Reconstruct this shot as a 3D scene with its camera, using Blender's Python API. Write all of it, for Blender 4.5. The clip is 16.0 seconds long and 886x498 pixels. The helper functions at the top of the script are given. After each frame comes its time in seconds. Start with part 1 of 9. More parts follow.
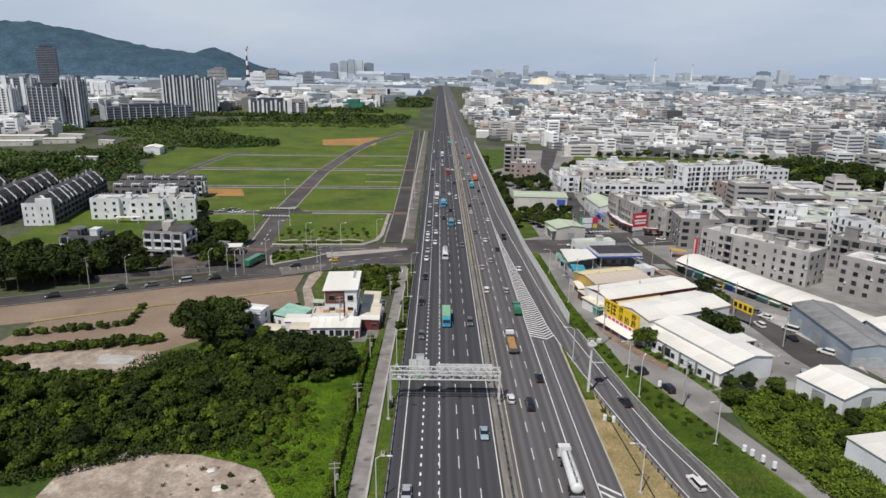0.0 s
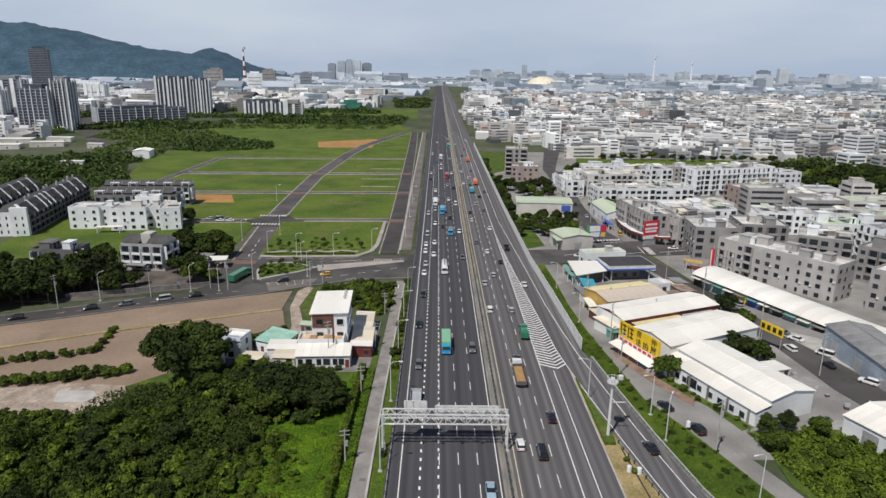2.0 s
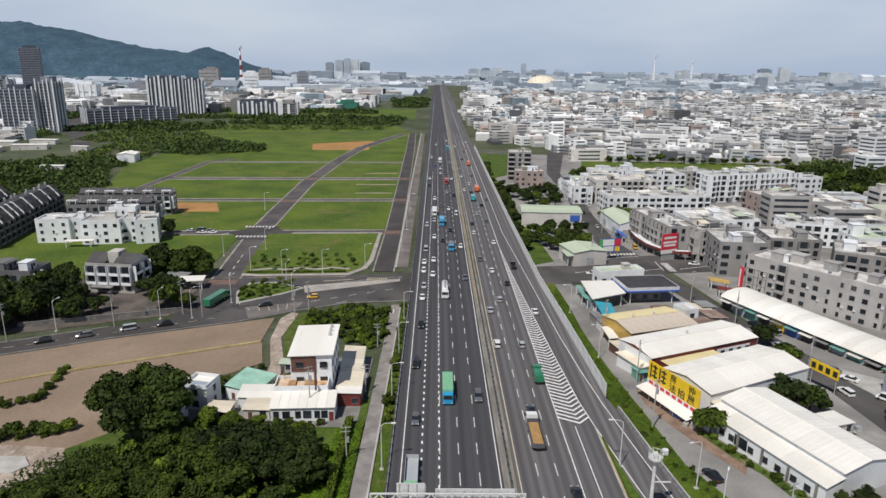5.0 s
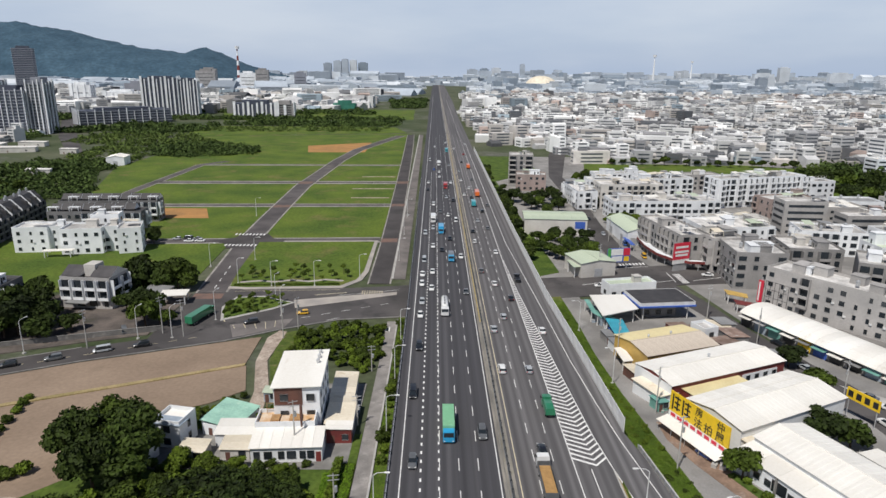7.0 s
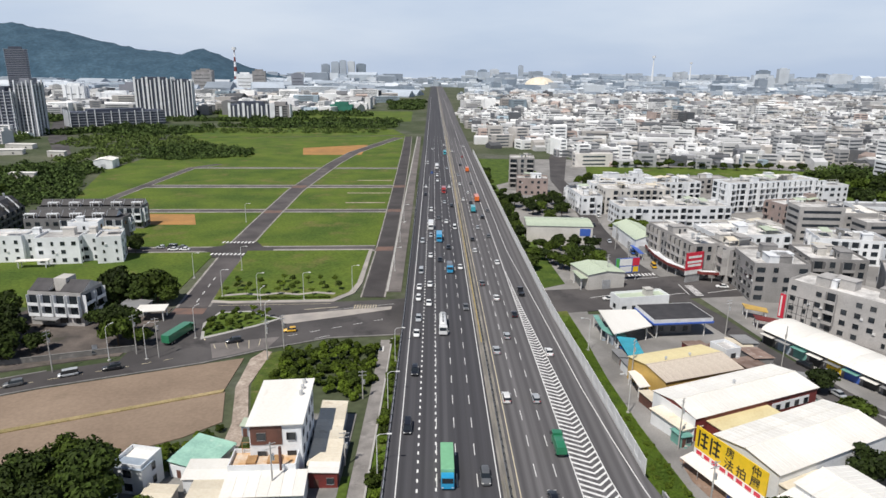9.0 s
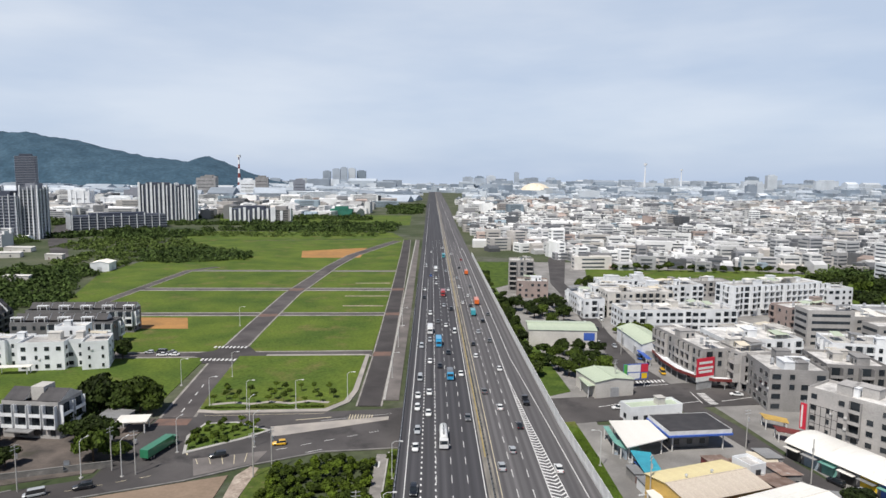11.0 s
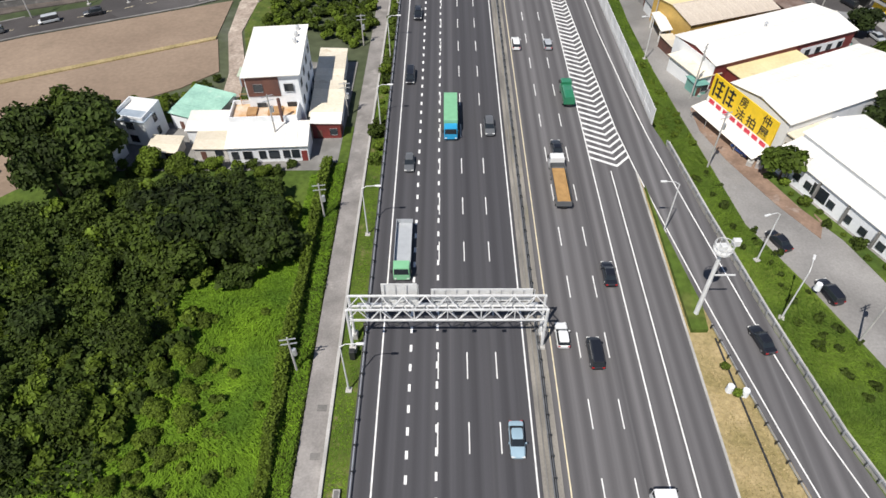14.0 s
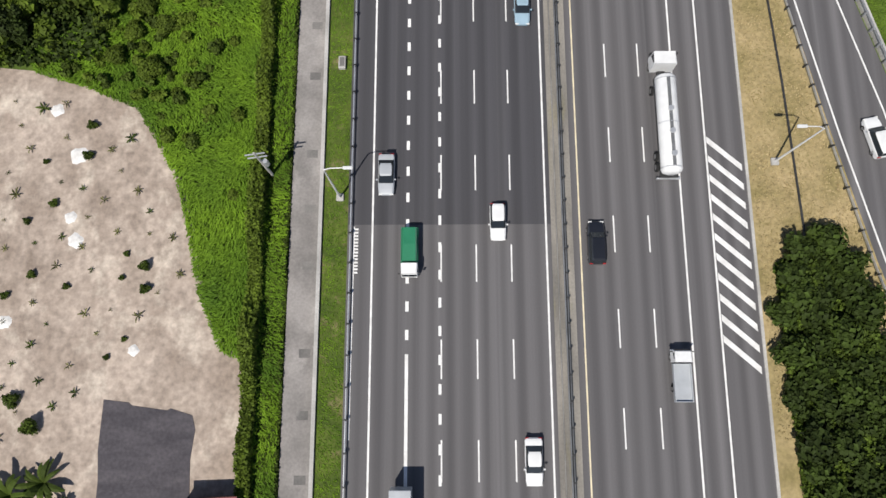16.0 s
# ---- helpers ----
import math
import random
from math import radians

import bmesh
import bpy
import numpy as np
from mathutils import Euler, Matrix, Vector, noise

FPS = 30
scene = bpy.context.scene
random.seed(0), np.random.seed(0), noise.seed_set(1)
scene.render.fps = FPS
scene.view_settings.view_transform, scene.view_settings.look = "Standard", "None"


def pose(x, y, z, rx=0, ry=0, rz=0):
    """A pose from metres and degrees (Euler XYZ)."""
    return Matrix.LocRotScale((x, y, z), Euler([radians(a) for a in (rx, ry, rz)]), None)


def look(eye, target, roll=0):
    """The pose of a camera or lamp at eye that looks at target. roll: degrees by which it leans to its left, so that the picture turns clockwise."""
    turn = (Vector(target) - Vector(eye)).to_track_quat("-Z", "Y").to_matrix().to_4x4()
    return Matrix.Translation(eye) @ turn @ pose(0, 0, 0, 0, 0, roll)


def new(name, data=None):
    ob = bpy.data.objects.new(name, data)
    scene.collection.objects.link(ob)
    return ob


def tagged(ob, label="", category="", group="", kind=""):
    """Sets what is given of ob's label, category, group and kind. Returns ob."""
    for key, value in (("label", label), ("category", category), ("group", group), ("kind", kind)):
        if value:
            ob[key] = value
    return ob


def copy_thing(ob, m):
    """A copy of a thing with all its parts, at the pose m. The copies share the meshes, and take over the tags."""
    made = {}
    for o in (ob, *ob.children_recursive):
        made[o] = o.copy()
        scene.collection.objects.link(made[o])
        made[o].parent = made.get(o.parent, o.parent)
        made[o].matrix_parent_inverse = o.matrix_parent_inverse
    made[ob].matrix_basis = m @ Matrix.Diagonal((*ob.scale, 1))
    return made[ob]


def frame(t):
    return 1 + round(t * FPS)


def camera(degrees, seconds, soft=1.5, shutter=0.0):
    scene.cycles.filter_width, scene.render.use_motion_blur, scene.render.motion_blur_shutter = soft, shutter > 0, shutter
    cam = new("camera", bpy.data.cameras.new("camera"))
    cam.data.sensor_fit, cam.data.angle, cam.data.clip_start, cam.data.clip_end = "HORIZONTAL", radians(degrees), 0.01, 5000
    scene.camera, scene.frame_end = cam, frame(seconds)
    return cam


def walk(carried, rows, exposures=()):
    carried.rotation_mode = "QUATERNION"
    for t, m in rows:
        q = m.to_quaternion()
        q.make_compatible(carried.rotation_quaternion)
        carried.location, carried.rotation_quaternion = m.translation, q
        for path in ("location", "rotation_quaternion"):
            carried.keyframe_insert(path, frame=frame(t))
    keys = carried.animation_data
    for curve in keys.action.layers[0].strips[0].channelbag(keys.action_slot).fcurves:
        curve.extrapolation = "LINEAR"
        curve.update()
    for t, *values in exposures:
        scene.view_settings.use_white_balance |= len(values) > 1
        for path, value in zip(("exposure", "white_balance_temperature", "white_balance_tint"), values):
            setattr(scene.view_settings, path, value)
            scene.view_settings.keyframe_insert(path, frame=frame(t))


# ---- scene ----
cam = camera(69.0, 16.0)
PATH = [
    (0, (-4.614, -110.708, 72.923), (-4.598, -108.781, 72.386), 0.9),
    (0.5, (-4.356, -105.741, 73.021), (-4.341, -103.815, 72.484), 0.7),
    (1, (-4.34, -101.238, 72.717), (-4.325, -99.312, 72.18), 0.8),
    (1.5, (-4.474, -95.616, 72.742), (-4.456, -93.689, 72.206), 0.8),
    (2, (-4.553, -91.686, 72.866), (-4.534, -89.76, 72.329), 0.7),
    (2.5, (-4.665, -87.702, 72.89), (-4.646, -85.775, 72.353), 0.8),
    (3, (-4.85, -81.344, 72.976), (-4.829, -79.418, 72.438), 0.8),
    (3.5, (-4.955, -77.186, 73.129), (-4.933, -75.26, 72.59), 0.7),
    (4, (-4.782, -73.308, 73.138), (-4.761, -71.383, 72.598), 0.7),
    (6.5, (-4.944, -53.504, 73.146), (-4.918, -51.578, 72.606), 0.5),
    (7, (-4.991, -49.734, 72.971), (-4.964, -47.808, 72.432), 0.6),
    (7.5, (-5.13, -45.739, 72.743), (-5.101, -43.813, 72.205), 0.5),
    (8, (-4.967, -41.803, 72.63), (-4.938, -39.877, 72.091), 0.5),
    (10.3, (-4.631, -28.218, 71.433), (-4.595, -26.28, 70.941), 0.7),
    (10.5, (-4.85, -28.13, 71.692), (-4.813, -26.178, 71.255), 0.6),
    (11, (-5.319, -27.139, 70.944), (-5.283, -25.152, 70.721), 0.6),
    (11.5, (-5.512, -26.949, 70.549), (-5.474, -24.96, 70.339), 0.6),
    (12, (-5.101, -27.017, 70.226), (-5.066, -25.037, 69.951), 0.6),
    (12.5, (-4.503, -27.723, 70.176), (-4.475, -25.798, 69.636), 0.4),
    (13, (-4.384, -27.555, 70.243), (-4.362, -25.759, 69.361), 0.4),
    (13.5, (-3.214, -27.62, 70.534), (-3.208, -26.014, 69.342), 0.1),
    (14, (-2.611, -27.815, 70.201), (-2.622, -26.442, 68.747), -0.5),
    (14.5, (-2.722, -30.102, 68.691), (-2.735, -28.953, 67.054), -0.9),
    (15, (-2.697, -30.845, 68.064), (-2.714, -29.983, 66.259), -1.3),
    (15.5, (-2.632, -32.273, 67.589), (-2.654, -31.708, 65.67), -2.3),
    (16, (-2.907, -33.912, 67.064), (-2.925, -33.519, 65.103), -2.8),
]
walk(cam, [(t, look(eye, target, roll)) for t, eye, target, roll in PATH],
     exposures=[(0, -0.34), (4, -0.33), (7, -0.26), (10.3, -0.05), (11.2, -0.09), (12.0, -0.18), (12.5, -0.06), (13.0, 0.12), (14.0, 0.14), (15.0, 0.15), (15.5, 0.10), (16, -0.04)])

# ---- world, sun, exposure ----
scene.view_settings.exposure = 0.0
SUN_TO = Vector((-0.285, -0.453, 0.845)).normalized()
world = bpy.data.worlds.new("sky")
scene.world = world
world.use_nodes = True
wn = world.node_tree
wn.nodes.clear()
sky = wn.nodes.new("ShaderNodeTexSky")
sky.sky_type = "NISHITA"
sky.sun_disc = False
sky.sun_elevation = math.asin(SUN_TO.z)
sky.sun_rotation = math.atan2(SUN_TO.x, SUN_TO.y)
sky.air_density, sky.dust_density, sky.ozone_density = 1.0, 1.0, 1.0
haze = wn.nodes.new("ShaderNodeTexNoise")
haze.inputs["Scale"].default_value, haze.inputs["Detail"].default_value = 1.9, 7.0
up_axis = wn.nodes.new("ShaderNodeTexCoord")
split = wn.nodes.new("ShaderNodeSeparateXYZ")
wn.links.new(up_axis.outputs["Generated"], split.inputs[0])
height = wn.nodes.new("ShaderNodeValToRGB")
height.color_ramp.elements[0].position, height.color_ramp.elements[1].position = 0.0, 0.50
height.color_ramp.elements[0].color, height.color_ramp.elements[1].color = (0.90, 0.94, 1.0, 1), (0.055, 0.10, 0.20, 1)
middle = height.color_ramp.elements.new(0.26)
middle.color = (1.0, 1.0, 1.0, 1)
wn.links.new(split.outputs[2], height.inputs[0])
cloud = wn.nodes.new("ShaderNodeValToRGB")
cloud.color_ramp.elements[0].position, cloud.color_ramp.elements[1].position = 0.40, 0.68
cloud.color_ramp.elements[0].color, cloud.color_ramp.elements[1].color = (5.35, 6.25, 7.75, 1), (7.25, 7.80, 8.70, 1)
streak = wn.nodes.new("ShaderNodeMapping")
streak.inputs["Scale"].default_value = (1.0, 1.0, 4.5)
streak.inputs["Rotation"].default_value = (0.10, 0.16, 0.0)
wn.links.new(up_axis.outputs["Generated"], streak.inputs["Vector"])
wn.links.new(streak.outputs[0], haze.inputs["Vector"])
wn.links.new(haze.outputs[0], cloud.inputs[0])
veil = wn.nodes.new("ShaderNodeMix")
veil.data_type = "RGBA"
veil.inputs[0].default_value = 0.88
wn.links.new(sky.outputs[0], veil.inputs[6])
fall = wn.nodes.new("ShaderNodeMix")
fall.data_type, fall.blend_type = "RGBA", "MULTIPLY"
fall.inputs[0].default_value = 1.0
wn.links.new(cloud.outputs[0], fall.inputs[6])
wn.links.new(height.outputs[0], fall.inputs[7])
wn.links.new(fall.outputs[2], veil.inputs[7])
bg = wn.nodes.new("ShaderNodeBackground")
bg.inputs["Strength"].default_value = 0.110
wo = wn.nodes.new("ShaderNodeOutputWorld")
wn.links.new(veil.outputs[2], bg.inputs["Color"])
wn.links.new(bg.outputs[0], wo.inputs["Surface"])
sun = new("sun", bpy.data.lights.new("sun", "SUN"))
sun.data.energy = 5.0
sun.data.angle = radians(0.5)
sun.data.color = (1.0, 0.955, 0.89)
sun.rotation_euler = (-SUN_TO).to_track_quat("-Z", "Y").to_euler()

# ---- materials ----


def mat(name, c1, c2=None, coarse=0.15, fine=3.0, rough=0.85, metal=0.0, bump=0.15, stretch=(1, 1, 1), speck=0.25, vary=0.0, island=0.0, patch=None, tracks=0.0):
    """A surface with broad patches between two colours, fine grain and a little relief."""
    m = bpy.data.materials.new(name)
    m.use_nodes = True
    nt = m.node_tree
    b = nt.nodes["Principled BSDF"]
    c2 = c2 or tuple(v * 0.75 for v in c1)
    tc = nt.nodes.new("ShaderNodeTexCoord")
    mp = nt.nodes.new("ShaderNodeMapping")
    mp.inputs["Scale"].default_value = stretch
    nt.links.new(tc.outputs["Object"], mp.inputs["Vector"])
    n1, n2 = nt.nodes.new("ShaderNodeTexNoise"), nt.nodes.new("ShaderNodeTexNoise")
    n1.inputs["Scale"].default_value, n2.inputs["Scale"].default_value = coarse, fine
    n1.inputs["Detail"].default_value, n2.inputs["Detail"].default_value = 4.0, 3.0
    nt.links.new(mp.outputs[0], n1.inputs["Vector"])
    nt.links.new(tc.outputs["Object"], n2.inputs["Vector"])
    ramp = nt.nodes.new("ShaderNodeValToRGB")
    ramp.color_ramp.elements[0].position, ramp.color_ramp.elements[1].position = 0.34, 0.66
    ramp.color_ramp.elements[0].color, ramp.color_ramp.elements[1].color = (*c2, 1), (*c1, 1)
    nt.links.new(n1.outputs[0], ramp.inputs[0])
    broad = ramp.outputs[0]
    if patch:
        n3 = nt.nodes.new("ShaderNodeTexNoise")
        n3.inputs["Scale"].default_value, n3.inputs["Detail"].default_value = patch[1], 7.0
        n3.inputs["Roughness"].default_value = 0.62
        nt.links.new(mp.outputs[0], n3.inputs["Vector"])
        r3 = nt.nodes.new("ShaderNodeValToRGB")
        r3.color_ramp.elements[0].position, r3.color_ramp.elements[1].position = patch[2], patch[2] + 0.16
        nt.links.new(n3.outputs[0], r3.inputs[0])
        blot = nt.nodes.new("ShaderNodeMix")
        blot.data_type = "RGBA"
        nt.links.new(r3.outputs[0], blot.inputs[0])
        nt.links.new(broad, blot.inputs[6])
        blot.inputs[7].default_value = (*patch[0], 1)
        broad = blot.outputs[2]
    if tracks:
        # worn wheel tracks, two to a lane of 3.72 m
        wave = nt.nodes.new("ShaderNodeTexWave")
        wave.wave_type, wave.bands_direction, wave.wave_profile = "BANDS", "X", "SIN"
        wave.inputs["Scale"].default_value, wave.inputs["Distortion"].default_value = 0.1689, 0.0
        nt.links.new(tc.outputs["Object"], wave.inputs["Vector"])
        amount = nt.nodes.new("ShaderNodeMath")
        amount.operation = "MULTIPLY"
        nt.links.new(wave.outputs[1], amount.inputs[0])
        nt.links.new(n1.outputs[0], amount.inputs[1])
        worn = nt.nodes.new("ShaderNodeMix")
        worn.data_type, worn.blend_type = "RGBA", "MULTIPLY"
        nt.links.new(amount.outputs[0], worn.inputs[0])
        nt.links.new(broad, worn.inputs[6])
        worn.inputs[7].default_value = (1 - tracks, 1 - tracks, 1 - tracks, 1)
        broad = worn.outputs[2]
    mix = nt.nodes.new("ShaderNodeMix")
    mix.data_type, mix.blend_type = "RGBA", "OVERLAY"
    mix.inputs[0].default_value = speck
    nt.links.new(broad, mix.inputs[6])
    nt.links.new(n2.outputs[0], mix.inputs[7])
    out = mix.outputs[2]
    for amount, node, socket in ((vary, "ShaderNodeObjectInfo", "Random"), (island, "ShaderNodeNewGeometry", "Random Per Island")):
        if amount:
            info = nt.nodes.new(node)
            hsv = nt.nodes.new("ShaderNodeHueSaturation")
            mr = nt.nodes.new("ShaderNodeMapRange")
            mr.inputs[3].default_value, mr.inputs[4].default_value = 1 - amount, 1 + amount
            nt.links.new(info.outputs[socket], mr.inputs[0])
            nt.links.new(mr.outputs[0], hsv.inputs["Value"])
            nt.links.new(out, hsv.inputs["Color"])
            out = hsv.outputs[0]
    nt.links.new(out, b.inputs["Base Color"])
    b.inputs["Roughness"].default_value, b.inputs["Metallic"].default_value = rough, metal
    if rough >= 0.75:
        b.inputs["Specular IOR Level"].default_value = 0.2
    if bump:
        bp = nt.nodes.new("ShaderNodeBump")
        bp.inputs["Strength"].default_value = bump
        bp.inputs["Distance"].default_value = 0.05
        nt.links.new(n2.outputs[0], bp.inputs["Height"])
        nt.links.new(bp.outputs[0], b.inputs["Normal"])
    return m


def paint(name, c, rough=0.35, metal=0.0, coat=0.0):
    """Car paint, sheet metal, plastic."""
    m = mat(name, c, tuple(v * 0.88 for v in c), 0.9, 14.0, rough, metal, 0.0, speck=0.06)
    m.node_tree.nodes["Principled BSDF"].inputs["Coat Weight"].default_value = coat
    return m


ASPHALT_DARK = mat("asphalt_dark", (0.094, 0.092, 0.099), (0.054, 0.053, 0.058), 0.42, 9.0, 0.8, stretch=(1.3, 0.008, 1), speck=0.2, tracks=0.42, patch=((0.108, 0.105, 0.110), 0.42, 0.56))
ASPHALT = mat("asphalt_worn", (0.166, 0.159, 0.162), (0.100, 0.096, 0.099), 0.42, 9.0, 0.85, stretch=(1.3, 0.008, 1), speck=0.2, tracks=0.55, patch=((0.180, 0.175, 0.178), 0.45, 0.57))
ASPHALT_SIDE = mat("asphalt_side_road", (0.108, 0.100, 0.098), (0.062, 0.058, 0.058), 0.06, 6.0, 0.9, speck=0.3, patch=((0.050, 0.047, 0.048), 0.11, 0.55))
ASPHALT_AVENUE = mat("asphalt_avenue", (0.120, 0.108, 0.106), (0.072, 0.065, 0.065), 0.07, 5.0, 0.9, speck=0.3, patch=((0.165, 0.145, 0.135), 0.05, 0.58))
ASPHALT_PAD = mat("asphalt_pad", (0.092, 0.084, 0.092), (0.062, 0.057, 0.064), 0.5, 3.0, 0.9, speck=0.4, stretch=(0.5, 1.6, 1), patch=((0.118, 0.108, 0.112), 0.35, 0.58))
ASPHALT_FIELD = mat("asphalt_new_street", (0.085, 0.078, 0.076), (0.055, 0.050, 0.050), 0.08, 6.0, 0.9, speck=0.3)
CONCRETE = mat("concrete", (0.26, 0.25, 0.235), (0.17, 0.165, 0.155), 0.3, 5.0, 0.9)
CONCRETE_LIGHT = mat("concrete_light", (0.48, 0.465, 0.44), (0.34, 0.33, 0.31), 0.25, 5.0, 0.85)
CONCRETE_DARK = mat("concrete_dark", (0.21, 0.20, 0.188), (0.13, 0.125, 0.12), 0.3, 5.0, 0.9, patch=((0.27, 0.255, 0.24), 0.6, 0.56))
STEEL_DULL = mat("weathered_steel", (0.20, 0.205, 0.21), (0.13, 0.133, 0.136), 0.8, 8.0, 0.6, 0.3, 0.05)
PAVING = mat("paving_pale", (0.42, 0.38, 0.34), (0.30, 0.28, 0.26), 0.15, 5.0, 0.9)
PAVING_RED = mat("paving_red", (0.20, 0.125, 0.10), (0.14, 0.10, 0.088), 0.3, 6.0, 0.9)
PAVING_GREY = mat("paving_pinkish_grey", (0.205, 0.185, 0.175), (0.125, 0.115, 0.11), 0.12, 5.0, 0.9, patch=((0.12, 0.105, 0.10), 0.15, 0.58))
GRASS_VERGE = mat("grass_verge", (0.095, 0.125, 0.024), (0.055, 0.085, 0.016), 0.35, 2.0, 0.95, bump=0.5, speck=0.55, patch=((0.20, 0.165, 0.085), 0.4, 0.56))
BARRIER_WHITE = mat("barrier_white", (0.70, 0.70, 0.69), (0.55, 0.55, 0.54), 0.4, 4.0, 0.7)
LINE_WHITE = mat("road_paint_white", (0.80, 0.79, 0.77), (0.62, 0.61, 0.59), 0.8, 12.0, 0.6, bump=0.05)
LINE_YELLOW = mat("road_paint_yellow", (0.74, 0.65, 0.44), (0.58, 0.50, 0.35), 0.8, 12.0, 0.6, bump=0.05)
GRASS = mat("grass", (0.108, 0.150, 0.022), (0.060, 0.100, 0.016), 0.045, 0.9, 0.95, bump=0.5, speck=0.65, patch=((0.150, 0.138, 0.048), 0.06, 0.55))
GRASS_ROUGH = mat("grass_rough", (0.088, 0.130, 0.022), (0.045, 0.078, 0.014), 0.16, 1.1, 0.95, bump=0.8, speck=0.6)
GRASS_DRY = mat("grass_dry", (0.40, 0.31, 0.165), (0.24, 0.195, 0.085), 0.22, 2.0, 0.95, bump=0.5, speck=0.5)
SOIL = mat("soil_pale", (0.43, 0.355, 0.295), (0.275, 0.220, 0.178), 0.34, 1.7, 0.95, bump=0.25, speck=0.55, stretch=(1, 0.75, 1), patch=((0.55, 0.475, 0.395), 0.22, 0.55))
SOIL_FIELD = mat("soil_ploughed", (0.300, 0.225, 0.165), (0.232, 0.172, 0.126), 0.05, 1.1, 0.95, bump=0.15, speck=0.22, patch=((0.200, 0.152, 0.110), 0.07, 0.60))
SOIL_ORANGE = mat("soil_orange", (0.42, 0.22, 0.08), (0.30, 0.17, 0.07), 0.1, 1.2, 0.95)
GROUND = mat("open_ground", (0.105, 0.112, 0.070), (0.050, 0.068, 0.030), 0.012, 0.4, 0.95, bump=0.3, speck=0.5, patch=((0.15, 0.145, 0.13), 0.02, 0.55))
STEEL = mat("galvanised_steel", (0.62, 0.63, 0.64), (0.50, 0.51, 0.52), 0.8, 8.0, 0.42, 0.55, 0.05)
STEEL_PALE = mat("pale_painted_steel", (0.72, 0.72, 0.71), (0.58, 0.58, 0.57), 0.5, 8.0, 0.5, 0.1, 0.05)
DARK_METAL = mat("dark_metal", (0.06, 0.06, 0.06), (0.04, 0.04, 0.04), 0.8, 8.0, 0.5, 0.4, 0.05)
WHITE_WALL = mat("white_render", (0.80, 0.815, 0.83), (0.64, 0.655, 0.67), 0.12, 2.0, 0.8, vary=0.06)
CREAM_WALL = mat("cream_render", (0.62, 0.595, 0.555), (0.48, 0.46, 0.43), 0.12, 2.0, 0.85, vary=0.1)
FLAT_WALL = mat("pale_grey_tile_wall", (0.44, 0.42, 0.405), (0.32, 0.31, 0.30), 0.12, 2.0, 0.8, vary=0.18, patch=((0.26, 0.25, 0.245), 0.3, 0.60))
TERRACE_ROOF = mat("dark_slate_roof", (0.062, 0.058, 0.060), (0.038, 0.036, 0.038), 0.3, 3.0, 0.7, vary=0.2)
GREY_WALL = mat("grey_tile_wall", (0.31, 0.298, 0.292), (0.22, 0.215, 0.21), 0.12, 2.0, 0.8, vary=0.14)
PINK_WALL = mat("pinkish_tile_wall", (0.38, 0.30, 0.275), (0.28, 0.23, 0.21), 0.12, 2.0, 0.8, vary=0.1)
BROWN_WALL = mat("brown_clad_wall", (0.16, 0.07, 0.05), (0.10, 0.05, 0.04), 0.4, 3.0, 0.7)
RED_WALL = mat("dark_red_sheet", (0.20, 0.035, 0.03), (0.14, 0.03, 0.028), 0.3, 3.0, 0.6)
YELLOW_WALL = mat("ochre_sheet", (0.58, 0.38, 0.10), (0.46, 0.30, 0.09), 0.3, 3.0, 0.6)
BLUE_WALL = mat("blue_grey_sheet", (0.36, 0.42, 0.48), (0.27, 0.32, 0.38), 0.2, 3.0, 0.6)
ROOF_WHITE = mat("white_sheet_roof", (0.84, 0.82, 0.77), (0.72, 0.69, 0.63), 0.10, 2.0, 0.5, stretch=(1, 0.2, 1), bump=0.1, vary=0.07, patch=((0.62, 0.57, 0.48), 0.35, 0.60))
ROOF_CREAM = mat("cream_sheet_roof", (0.76, 0.69, 0.56), (0.60, 0.53, 0.41), 0.10, 2.0, 0.55, bump=0.1, vary=0.10, patch=((0.52, 0.42, 0.28), 0.3, 0.60))
ROOF_BEIGE = mat("beige_sheet_roof", (0.60, 0.525, 0.44), (0.50, 0.43, 0.355), 0.10, 2.0, 0.6, bump=0.1, patch=((0.46, 0.38, 0.29), 0.3, 0.60))
ROOF_YELLOW = mat("pale_yellow_sheet_roof", (0.76, 0.66, 0.38), (0.64, 0.54, 0.30), 0.10, 2.0, 0.6, bump=0.1, patch=((0.54, 0.42, 0.24), 0.3, 0.62))
ROOF_RUST = mat("rusty_sheet_roof", (0.30, 0.225, 0.19), (0.19, 0.13, 0.105), 0.35, 3.0, 0.8, bump=0.2, vary=0.25, patch=((0.42, 0.40, 0.38), 0.5, 0.57))
ROOF_GREEN = mat("pale_green_sheet_roof", (0.52, 0.58, 0.44), (0.42, 0.48, 0.37), 0.10, 2.0, 0.55, bump=0.1)
ROOF_TEAL = mat("teal_sheet_roof", (0.20, 0.42, 0.36), (0.13, 0.31, 0.27), 0.3, 2.0, 0.5)
ROOF_MINT = mat("mint_sheet_roof", (0.36, 0.60, 0.48), (0.27, 0.47, 0.38), 0.3, 2.0, 0.5, patch=((0.50, 0.62, 0.52), 0.4, 0.58))
ROOF_BLUE = mat("turquoise_sheet_roof", (0.05, 0.36, 0.46), (0.04, 0.27, 0.36), 0.3, 2.0, 0.5)
ROOF_GREY = mat("grey_sheet_roof", (0.30, 0.30, 0.30), (0.20, 0.20, 0.20), 0.15, 2.0, 0.6, vary=0.12)
